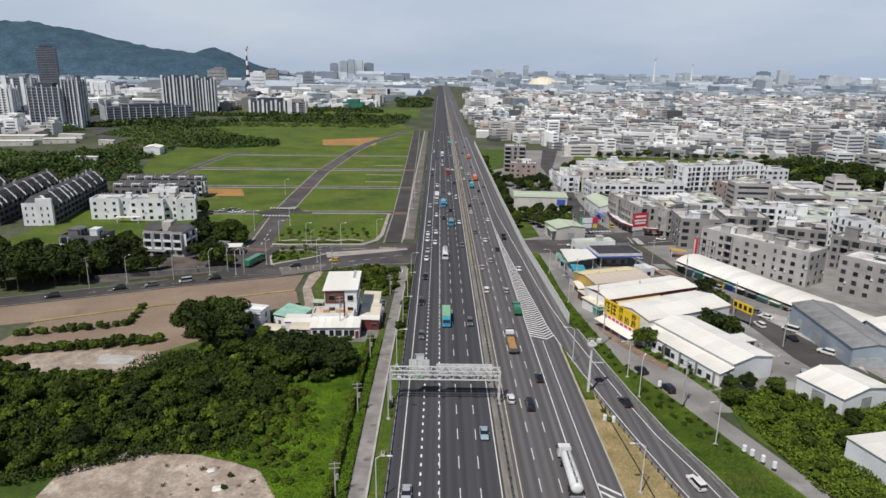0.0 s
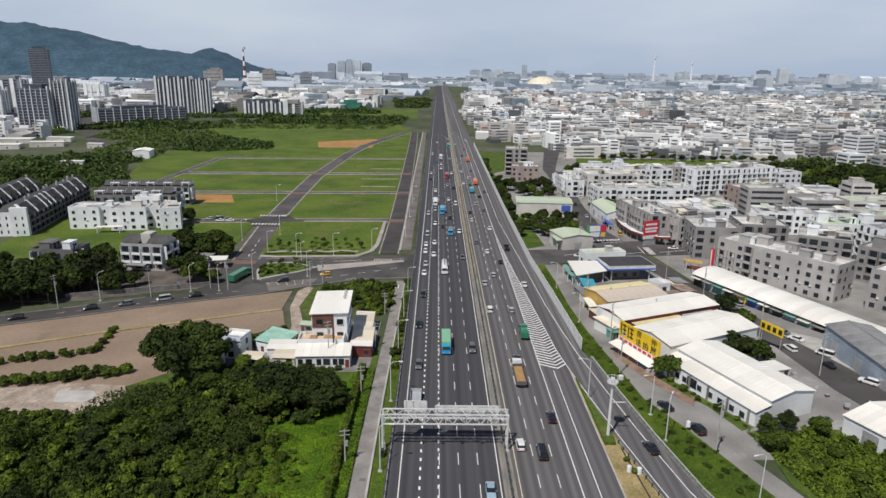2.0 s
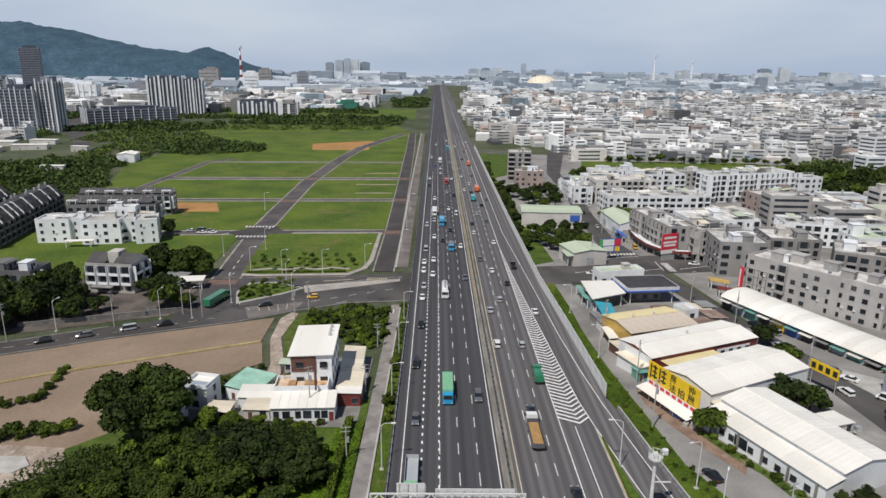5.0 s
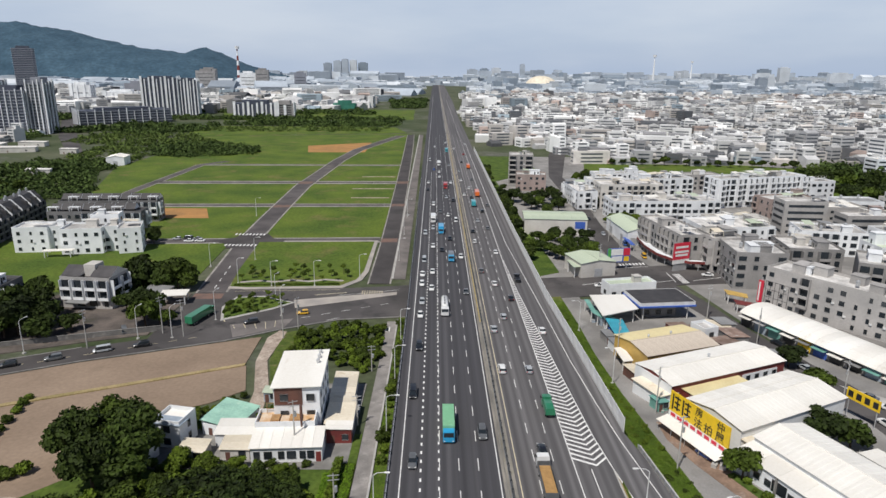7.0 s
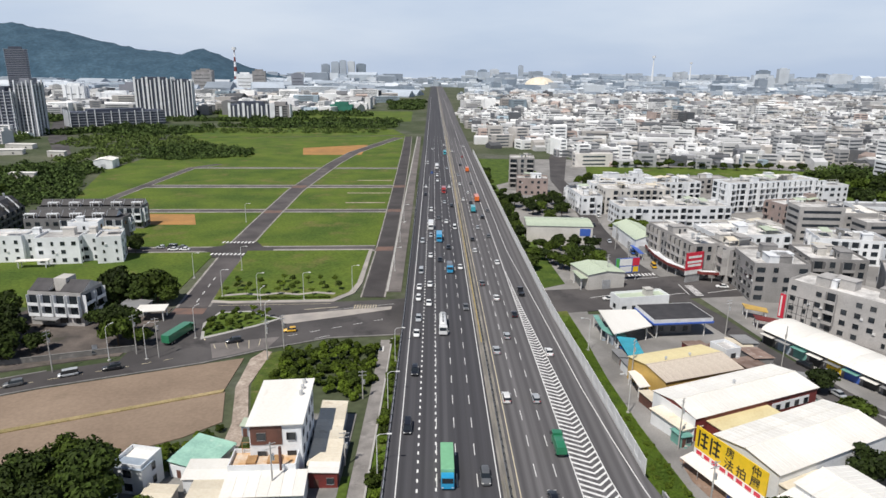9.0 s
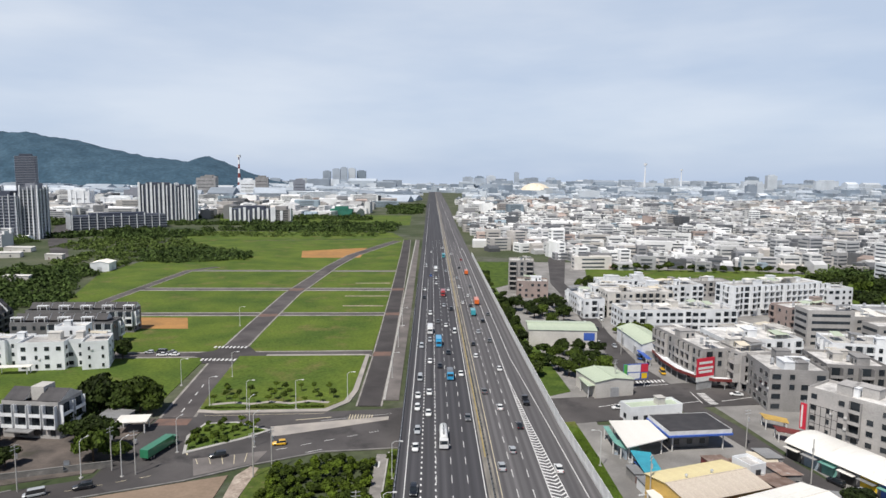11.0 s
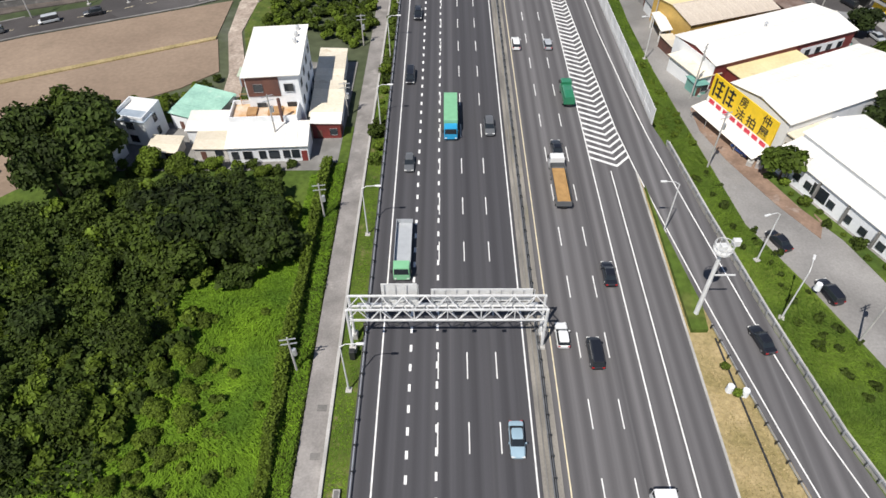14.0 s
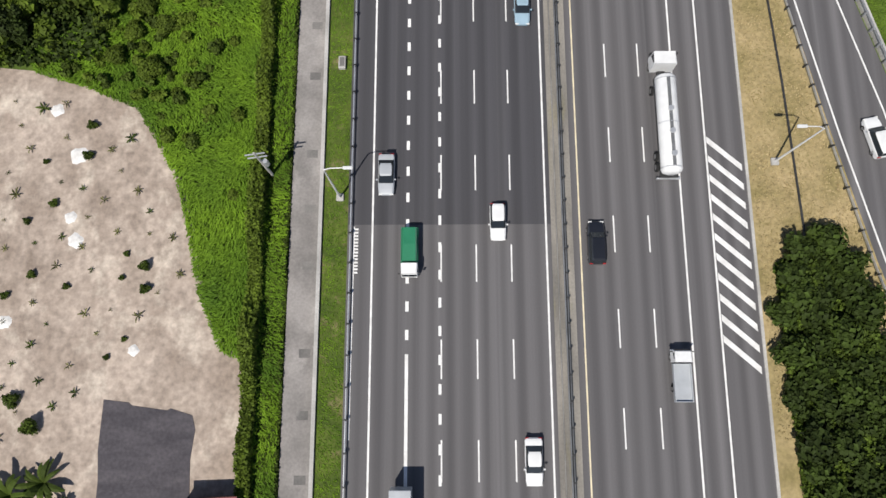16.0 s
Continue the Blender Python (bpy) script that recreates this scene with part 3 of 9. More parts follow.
def street(pts, half, label, material=ASPHALT_AVENUE, edge=0.7, lift=0.12):
    """A street with pale kerbs as a real step."""
    outer = offset_line(pts, -half - edge) + offset_line(pts, half + edge)[::-1]
    sheet("kerb", outer, lift - 0.02, CONCRETE_KERB, "pale concrete kerb and pavement", "kerb", thick=0.2)
    sheet("road", offset_line(pts, -half) + offset_line(pts, half)[::-1], lift + 0.02, material, label, "road", thick=0.2)


DIAG = [(-86, 173), (-89.4, 210), (-93, 250), (-94.4, 290), (-95.2, 321), (-96.6, 393), (-90, 523), (-82, 600), (-58, 700), (-46, 745)]
EW_LOW = [(-260, 26), (-220, 50), (-149, 88), (-118, 104.7), (-102, 114), (-83, 122.6), (-67.7, 129.4)]
EW_TOP = offset_line(EW_LOW, -10.5)
EAST_LOW = [(-52.7, 139.2), (-36, 147.6), (-14, 150.5), (36, 168), (56, 172.5), (84, 184), (150, 192)]
EAST_TOP = [(150, 214), (90, 210), (72, 205), (50, 194), (36, 192), (-14, 183), (-19.6, 181.4), (-38.5, 178.6), (-75, 176.2), (-80.4, 180), (-91.7, 180), (-92, 150), (-91, 129)]
sheet("road", EW_LOW + [(-70, 138)] + EW_TOP[5::-1], 0.125, ASPHALT_FIELD, "dark asphalt street beside brown fields", "road")
sheet("road", [(-83, 122.6), (-67.7, 129.4)] + EAST_LOW + EAST_TOP, 0.13, ASPHALT_SIDE, "worn asphalt street that passes under the motorway", "road")
for a, b in ((EW_LOW + EAST_LOW[:3], 0.5), (EW_TOP[:5], -0.5)):
    sheet("kerb", strip(a, offset_line(a, b)), 0.24, CONCRETE, "low grey concrete kerb", "kerb", thick=0.25)
sheet("pavement", [(-66, 132), (-52.4, 139.8), (-51, 148), (-70, 142.5)], 0.145, PAVING_GREY, "greyish hatched paving beside the street", "pavement")
sheet("pavement", [(-91.2, 166), (-80.6, 166.4), (-80.8, 172), (-91.4, 171.6)], 0.145, PAVING_RED, "brick-red paved crossing at the avenue", "pavement")
for i in range(5):
    line_mark("hatch_bar", [(-69 + 3.2 * i, 142.0 + 1.0 * i), (-65 + 2.4 * i, 134.6 + 1.5 * i)], 0.16, LINE_YELLOW, "yellow painted hatch line", ground_z(140) + 0.16)
for y, half, edge in ((247, 3.0, 1.7), (328, 2.5, 2.1), (408, 2.8, 2.9), (494, 1.6, 2.2)):
    street([(-146 if y == 247 else -203, y - 3.5), (-31, y + 3)], half, "narrow new asphalt street across the field", edge=edge, lift=0.10)
for y, x0, x1 in ((434.5, -60, -35), (384, -61, -33), (352, -58, -34)):
    sheet("path", [(x0, y), (x1, y + 0.9), (x1, y + 3.1), (x0, y + 2.2)], 0.09, SOIL, "pale sandy track across the grass", "path")
street(DIAG, 4.9, "broad new asphalt avenue through the field", edge=0.9, lift=0.16)
street([(-26, 184), (-26, 240), (-26.6, 290), (-28.0, 391), (-31.4, 597), (-35, 760)], 3.9, "new asphalt frontage street", ASPHALT_FIELD, edge=0.6, lift=0.15)
sheet("pavement", [(-21, 190), (-16.2, 190), (-17, 391), (-19.5, 760), (-24, 760), (-22.6, 391)], 0.14, PAVING_GREY, "pinkish grey paved strip below the motorway", "pavement")
street([(-203, 345), (-203, 380), (-200, 490), (-185, 512)], 3.0, "new asphalt street at the edge of the field", lift=0.14)
# splayed corners and reddish bands where the streets meet
sheet("road", [(-99.5, 233), (-84.5, 231), (-81, 239.6), (-76, 242.6), (-76, 248.8), (-82, 250.6), (-86.8, 259), (-98.6, 261), (-101, 251.6), (-106, 248.4), (-106, 242.6), (-102.4, 240.4)], 0.186, ASPHALT_FIELD, "dark asphalt crossing of two new streets", "road")
for x0, x1, y0, y1 in ((-30.4, -22.6, 244.5, 251.5), (-30.8, -23, 327, 334), (-32, -24, 406, 415), (-100.2, -90.6, 321.5, 328.5), (-101.6, -92, 402, 411)):
    sheet("pavement", [(x0, y0), (x1, y0 + 0.6), (x1, y1 + 0.6), (x0, y1)], 0.194, PAVING_RED, "reddish paved band across the street", "pavement")
sheet("kerb", [(-21.7, 190), (-20.9, 190), (-22.2, 391), (-23.6, 760), (-24.6, 760), (-23.0, 391)], 0.30, CONCRETE_LIGHT, "long pale kerb beside the frontage street", "kerb")
sheet("pavement", [(-54.5, 165.4), (-36, 170.4), (-18.6, 174.4), (-18.6, 171.6), (-36, 164.2), (-52.5, 157.6)], 0.21, PAVING, "pale wedge of pavement between two streets", "pavement")
PARK_WALK = [(-79, 184.5), (-72, 186.5), (-66, 185.2), (-60, 187.6), (-53, 186), (-47, 188.4), (-40, 187)]
sheet("path", offset_line(PARK_WALK, -0.9) + offset_line(PARK_WALK, 0.9)[::-1], 0.235, PAVING, "pale winding park path", "path")
# painted centre lines and crossings of the new streets
for i in range(4):
    a, b = Vector(DIAG[0]), Vector(DIAG[1])
    p, q = a.lerp(b, 0.12 + 0.22 * i), a.lerp(b, 0.22 + 0.22 * i)
    line_mark("centre_dash", [tuple(p), tuple(q)], 0.3, LINE_WHITE, "white centre dash on the avenue", ground_z(200) + 0.19)
for yy, n in ((238, 9), (258, 9)):
    for i in range(n):
        x = -101.5 + 1.7 * i + (yy - 238) * -0.05
        bm = box(BM(), x, x + 0.8, yy - 1.6, yy + 1.6, ground_z(yy) + 0.185, ground_z(yy) + 0.20)
        tagged(part("crossing_bar", bm, LINE_WHITE), "white painted bar of a pedestrian crossing", "road marking", "crossing bars", "structure")
for i in range(9):
    x = -31.4 + i * 0.9
    bm = box(BM(), x, x + 0.25, 172, 176, ground_z(170) + 0.14, ground_z(170) + 0.155)
    tagged(part("box_marking", bm, LINE_YELLOW), "yellow painted no-stopping grid bar", "road marking", "yellow box", "structure")
for i in range(6):
    bm = box(BM(), -24 + i * 0.95, -23.5 + i * 0.95, 137.5, 141, ground_z(139) + 0.14, ground_z(139) + 0.155)
    tagged(part("crossing_bar", bm, LINE_WHITE), "white painted bar of a pedestrian crossing", "road marking", "crossing bars", "structure")
for i in range(7):
    p, q = Vector((-62, 142)).lerp(Vector((-18, 164)), (i + 0.1) / 7), Vector((-62, 142)).lerp(Vector((-18, 164)), (i + 0.55) / 7)
    line_mark("centre_dash", [tuple(p), tuple(q)], 0.2, LINE_WHITE, "white lane dash on the side street", ground_z(150) + 0.142)
for a, b, m in (((-78, 174.4), (-40, 177), LINE_YELLOW), ((-50, 141.6), (-36, 149), LINE_WHITE), ((-40, 170.5), (-18, 177), LINE_WHITE)):
    line_mark("edge_line", [a, b], 0.18, m, "thin line along the side street", ground_z(150) + 0.142)
for i in range(11):
    p = Vector((-128 + 4.9 * i, 105.2 + 2.55 * i))
    line_mark("centre_dash", [tuple(p), (p.x + 2.2, p.y + 1.15)], 0.15, LINE_YELLOW, "yellow centre dash on the street", ground_z(p.y) + 0.16)
for a, b in (((-75, 150.6), (-67.2, 133.4)), ((-67.2, 133.4), (-55.2, 142.4)), ((-75, 150.6), (-60.6, 156.4)), ((-48, 171), (-37, 173.6))):
    line_mark("edge_line", [a, b], 0.35, LINE_YELLOW, "broad yellow line round a hatched area", ground_z(150) + 0.165)
for i in range(8):
    bm = box(BM(), 73.4 + 1.5 * i, 74.2 + 1.5 * i, 209 + 0.3 * i, 212 + 0.3 * i, ground_z(200) + 0.135, ground_z(200) + 0.15)
    tagged(part("crossing_bar", bm, LINE_WHITE), "white painted bar of a pedestrian crossing", "road marking", "crossing bars", "structure")
    bm = box(BM(), 91.5, 94.5, 187 + 1.5 * i, 187.8 + 1.5 * i, ground_z(200) + 0.135, ground_z(200) + 0.15)
    tagged(part("crossing_bar", bm, LINE_WHITE), "white painted bar of a pedestrian crossing", "road marking", "crossing bars", "structure")
for a, b in (((52, 184), (68, 190)), ((78, 186.5), (89, 190)), ((97, 190), (112, 195)), ((74.6, 206.4), (84.8, 208.4)), ((89.4, 188), (89.8, 200))):
    line_mark("edge_line", [a, b], 0.3, LINE_WHITE, "white line on a side street", ground_z(200) + 0.142)
# planted island in the street
sheet("traffic_island", [(-74, 145.5), (-77.5, 158), (-75.5, 168), (-66, 169.4), (-53.5, 162.8), (-60, 156)], 0.26, CONCRETE_LIGHT, "pale kerb of a planted traffic island", "island")
sheet("traffic_island", [(-73.6, 147.5), (-76.6, 158), (-74.8, 167), (-66.3, 168.2), (-55, 162.6), (-60.6, 157)], 0.34, GRASS, "planted traffic island with a pale kerb", "island")
for yy in (157, 176):
    bm = box(BM(), -13, 31, yy - 0.6, yy + 0.6, ground_z(yy), -1.35)
    tagged(part("bridge_pier", bm, CONCRETE), "grey concrete pier wall under the motorway", "pier", "piers", "structure")

# kerb wall beside the lane, guard rails, median rail
sheet("kerb_wall", [(-16.95, -120), (-16.55, -120), (-16.55, 146), (-16.95, 146)], 0.75, CONCRETE_LIGHT, "low pale concrete kerb wall", "wall", thick=1.0)


def rail_profile(pts, z, material, name, parent, side=1):
    """A W-shaped steel rail along a polyline."""
    bm = BM()
    prof = ((0, 0.0), (0.07, 0.06), (0.0, 0.15), (0.07, 0.24), (0, 0.30), (-0.04, 0.30), (-0.04, 0.0))
    rows = []
    for i, (x, y) in enumerate(pts):
        a, b = Vector(pts[max(i - 1, 0)]), Vector(pts[min(i + 1, len(pts) - 1)])
        t = (b - a).normalized()
        rows.append([bm.verts.new((x + t.y * o * side, y - t.x * o * side, z + h)) for o, h in prof])
    n = len(prof)
    for a, b in zip(rows, rows[1:]):
        for i in range(n):
            bm.faces.new((a[i], a[(i + 1) % n], b[(i + 1) % n], b[i]))
    bmesh.ops.recalc_face_normals(bm, faces=bm.faces[:])
    return part(name, bm, material, parent)


def walk_line(pts, step):
    """Points every step metres on a polyline, with the heading."""
    out, carry = [], 0.0
    for a, b in zip(pts, pts[1:]):
        a, b = Vector(a), Vector(b)
        ln = (b - a).length
        while carry < ln:
            p = a.lerp(b, carry / ln)
            out.append((p.x, p.y, math.degrees(math.atan2(b.y - a.y, b.x - a.x))))
            carry += step
        carry -= ln
    return out


def guard_rail(pts, step, label, material=STEEL, rails=1, post=DARK_METAL, blocks=True):
    root = thing("guard_rail", Matrix.Identity(4), label, "guard rail", "guard rails", "structure")
    for side in ((1,), (1, -1))[rails - 1]:
        rail_profile(offset_line(pts, 0.12 * side), 0.42, material, "rail", root, side)
    proto = None
    for x, y, a in walk_line(pts, step):
        if proto is None:
            bm = box(BM(), -0.09, 0.09, -0.07, 0.07, -0.2, 0.80)
            if blocks:
                box(bm, -0.09, 0.09, -0.30, -0.07, 0.40, 0.74)
            proto = part("post", bm, post, root, m=place(x, y, 0, a))
        else:
            again(proto, place(x, y, 0, a), root)


guard_rail([(-13.45, -70), (-13.45, 149), (-14.3, 390)], 3.2, "galvanised steel guard rail with dark posts")
guard_rail([(9.25, -70), (9.25, 320)], 2.6, "double steel median rail with dark posts on concrete", STEEL_DULL, rails=2)
tagged(part("median_kerb", box(BM(), 8.5, 8.62, -120, 700, 0.0, 0.18), CONCRETE), "low grey kerb in the median", "kerb", kind="structure")
tagged(part("median_grass", box(BM(), 8.5, 9.1, 130, 700, 0.0, 0.10), GRASS_DRY), "thin dry grass in the median", "grass", kind="structure")
guard_rail([(46.6, -42), (41.2, -22), (38.2, -8), (35.2, 8.4), (32.6, 24)], 2.4, "steel guard rail along the slip road")
slip_edge = [(57.0, -44), (50.9, -22), (47.3, -5), (43.8, 8.4), (40.9, 26), (38.2, 46), (36.2, 64)]
guard_rail(slip_edge, 2.0, "steel guard rail on the outer edge of the slip road", post=STEEL, blocks=False)
sheet("kerb_wall", strip(offset_line(slip_edge, 0.25), offset_line(slip_edge, 0.6)), 0, CONCRETE_LIGHT, "low pale concrete wall beside the slip road", "wall", thick=1.6, level=0.42)

# noise barrier on the outer edge
BARRIER = [(35.0, 70), (33.8, 107), (32.1, 150), (31.4, 250), (31.4, 560)]
nb = thing("noise_barrier", Matrix.Identity(4), "long pale concrete and metal noise barrier beside the motorway", "noise barrier", kind="structure")
prof = walk_line(BARRIER, 6.0)
for (x0, y0, a), (x1, y1, _) in zip(prof, prof[1:]):
    ln = math.hypot(x1 - x0, y1 - y0)
    bm = box(BM(), 0.06, ln - 0.06, -0.09, 0.09, -1.0, 1.0)
    box(bm, 0.06, ln - 0.06, -0.06, 0.06, 1.0, 3.1)
    part("panel", bm, BARRIER_WHITE, nb, m=place(x0, y0, 0, a))
    part("post", box(BM(), -0.06, 0.06, -0.14, 0.14, -1.0, 3.2), STEEL_PALE, nb, m=place(x0, y0, 0, a))

# ---- gantry ----
gy0, gy1 = 20.8, 23.0
gantry = thing("gantry", place(0, 0, 0), "pale steel lattice gantry with sign boards spanning the carriageway", "gantry")
for x0, x1, z in ((-14.9, 9.9, 7.9), (-14.9, 9.9, 5.85)):
    for y in (gy0, gy1):
        part("chord", bar(BM(), (x0, y, z), (x1, y, z), 0.16), STEEL_PALE, gantry)
n = 18
for side, (fy, fz) in enumerate((((gy0, gy0), (5.85, 7.9)), ((gy1, gy1), (5.85, 7.9)), ((gy0, gy1), (7.9, 7.9)), ((gy0, gy1), (5.85, 5.85)))):
    for i in range(n):
        xa, xb = -14.9 + 24.8 * i / n, -14.9 + 24.8 * (i + 1) / n
        k = i % 2
        part("brace", bar(BM(), (xa, fy[k], fz[k]), (xb, fy[1 - k], fz[1 - k]), 0.075), STEEL_PALE, gantry)
        if side == 0 and i % 3 == 0:
            for y in (gy0, gy1):
                part("strut", bar(BM(), (xa, y, 5.85), (xa, y, 7.9), 0.09), STEEL_PALE, gantry)
for x in (-14.9, 9.75):
    for y in (gy0, gy1):
        lg = part("leg", bar(BM(), (x, y, 0.1), (x, y, 7.9), 0.20, 8), STEEL_PALE, gantry)
        part("footing", box(BM(), x - 0.45, x + 0.45, y - 0.45, y + 0.45, -0.9, 0.32), CONCRETE_LIGHT, lg, bevel=0.05)
    for i in range(4):
        za, zb = 0.6 + 1.3 * i, 1.9 + 1.3 * i
        part("brace", bar(BM(), (x, (gy0, gy1)[i % 2], za), (x, (gy0, gy1)[1 - i % 2], zb), 0.06), STEEL_PALE, gantry)
part("cabinet", box(BM(), -15.2, -14.5, gy0 - 1.6, gy0 - 0.9, -0.6, 1.1), DARK_METAL, gantry, bevel=0.03)
for x0, x1, z0, z1 in ((-10.8, -6.3, 5.6, 9.3), (-4.6, 8.2, 5.9, 8.3)):
    sb = part("sign_board", box(BM(), x0, x1, gy1 + 0.75, gy1 + 0.85, z0, z1), STEEL_PALE, gantry, "back of an aluminium sign board")
    for i in range(int((x1 - x0) / 1.4) + 1):
        xx = x0 + 0.35 + i * 1.4
        part("stiffener", box(BM(), xx, xx + 0.12, gy1 + 0.62, gy1 + 0.75, z0 + 0.1, z1 - 0.1), STEEL, sb)
for x in (-13, -9, -5, -1, 3, 7):
    part("flood_lamp", box(BM(), x, x + 0.5, gy0 - 0.5, gy0 - 0.17, 5.3, 5.62), DARK_METAL, gantry, bevel=0.03)
part("catwalk", box(BM(), -14.0, 9.0, gy1 + 0.17, gy1 + 0.6, 5.75, 5.82), STEEL, gantry)

# ---- lamps and poles ----


def street_lamp(m, label, reach=2.0, height=10.0):
    root = thing("street_lamp", m, label, "street lamp", "street lamps")
    bm = BM()
    bar(bm, (0, 0, 0), (0, 0, height - 0.5), 0.13, 8, 0.07)
    bar(bm, (0, 0, height - 0.5), (reach * 0.35, 0, height), 0.065, 8, 0.055)
    bar(bm, (reach * 0.35, 0, height), (reach, 0, height + 0.08), 0.055, 8)
    part("pole", bm, STEEL_PALE, root)
    part("footing", box(BM(), -0.4, 0.4, -0.4, 0.4, -0.5, 0.25), CONCRETE_LIGHT, root, bevel=0.05)
    hd = part("lamp_head", box(BM(), reach - 0.1, reach + 0.85, -0.16, 0.16, height, height + 0.2), STEEL_PALE, root, bevel=0.05)
    part("lens", box(BM(), reach + 0.1, reach + 0.75, -0.12, 0.12, height - 0.05, height - 0.004), paint_lens, hd)
    return root


paint_lens = paint("lamp_lens", (0.7, 0.7, 0.66), 0.2)
first = street_lamp(place(-14.7, -14.6, -0.55, 0), "pale steel street lamp on the grass verge")
for y in (14.8, 43, 72, 101, 130):
    copy_thing(first, place(-14.9, y, ground_z(y) + 0.3, 0))
for x, y, a in ((30.6, 41.9, 180), (32.4, -11, 180)):
    copy_thing(first, place(x, y, 0.1, a))
for x, y, a in ((43.6, 37, 200), (43.2, 26, 60), (41.0, 100, 190), (40.6, 138, 185), (53, 6, 200)):
    copy_thing(first, place(x, y, ground_z(y) + 0.4, a))
for x, y in ((-75.9, 146.8), (-60.5, 164), (-84, 131.6), (-55.5, 150.5), (-79.5, 184), (-94, 131), (-121, 119.5), (-34, 190), (-20, 215), (-20, 260), (-20, 300), (-81.4, 215), (-97, 205), (-103.5, 300), (-66, 180.4), (-50, 181.2)):
    copy_thing(first, on_ground(x, y, 70 if y < 180 else 0))

mast = thing("camera_mast", place(31.05, 25.7, 0), "tall pale steel mast with a round lamp platform on top", "mast")
part("pole", bar(BM(), (0, 0, 0), (0.25, 0.8, 12.6), 0.34, 10, 0.24), STEEL_PALE, mast)
pf = part("platform", bar(BM(), (0.25, 0.8, 12.2), (0.25, 0.8, 12.5), 1.15, 12), STEEL_PALE, mast)
ring = BM()
for i in range(12):
    a, b = 2 * math.pi * i / 12, 2 * math.pi * (i + 1) / 12
    bar(ring, (0.25 + 1.15 * math.cos(a), 0.8 + 1.15 * math.sin(a), 13.4), (0.25 + 1.15 * math.cos(b), 0.8 + 1.15 * math.sin(b), 13.4), 0.05)
    bar(ring, (0.25 + 1.15 * math.cos(a), 0.8 + 1.15 * math.sin(a), 12.5), (0.25 + 1.15 * math.cos(a), 0.8 + 1.15 * math.sin(a), 13.4), 0.04)
part("railing", ring, STEEL_PALE, pf)
part("equipment_box", box(BM(), -0.2, 0.6, 0.4, 1.2, 12.5, 13.3), STEEL_PALE, pf, bevel=0.06)
part("floodlight", box(BM(), 1.5, 2.5, 1.2, 1.9, 12.4, 13.5), STEEL_PALE, mast, bevel=0.12)
part("arm", bar(BM(), (0.2, 0.6, 7.9), (3.2, 0.6, 7.9), 0.12), STEEL_PALE, mast)
part("footing", box(BM(), -0.6, 0.6, -0.6, 0.6, -0.5, 0.3), CONCRETE_LIGHT, mast, bevel=0.06)


def utility_pole(m, label, height=11.0):
    root = thing("utility_pole", m, label, "utility pole", "utility poles")
    part("pole", bar(BM(), (0, 0, 0), (0, 0, height), 0.17, 8, 0.11), CONCRETE_LIGHT, root)
    for z in (height - 0.4, height - 1.3):
        part("crossarm", box(BM(), -1.0, 1.0, -0.06, 0.06, z, z + 0.12), STEEL, root)
    part("transformer", bar(BM(), (0.38, 0, height - 3.6), (0.38, 0, height - 2.5), 0.28, 10), STEEL, root)
    return root


pole = utility_pole(on_ground(-21.9, 17.7, 10), "concrete utility pole with steel crossarms", 7.5)
for x, y in ((-22.2, -12), (-22.2, 47), (-21.8, 78), (-21.5, 108)):
    copy_thing(pole, on_ground(x, y, 8))
tall = utility_pole(on_ground(-81, 132.7, 30), "tall concrete utility pole beside the street", 12)
for x, y in ((-88.2, 135), (-50.5, 131.5), (-46.7, 135.3), (-105, 123), (-130, 110), (43, 60), (46.8, 84), (47.2, 118), (86, 150), (92, 128), (93, 88), (95, 60), (62, 200), (74, 214), (79, 250), (84, 300), (52, 22), (-33, 66)):
    copy_thing(tall, on_ground(x, y, 20 + (x * 7) % 60))

# barcode marks on the shoulder and a surface seam
for i in range(14):
    y = -18.2 - i * 0.36
    bm = box(BM(), -12.95, -12.55, y - 0.2, y, 0.001, 0.008)
    tagged(part("shoulder_mark", bm, LINE_WHITE), "short white mark on the hard shoulder", "road marking", "shoulder marks", "structure")
line_mark("edge_line", [(-13.05, -40), (-13.0, -18)], 0.12, LINE_WHITE, "thin white line on the hard shoulder")
bm = BM()
bar(bm, (32.8, 22, 0.12), (34.2, -2, 0.12), 0.14, 6)
bar(bm, (34.2, -2, 0.12), (35.0, -26, 0.12), 0.14, 6)
tagged(part("drain_pipe", bm, DARK_METAL), "dark pipe lying along the dry grass", "pipe")
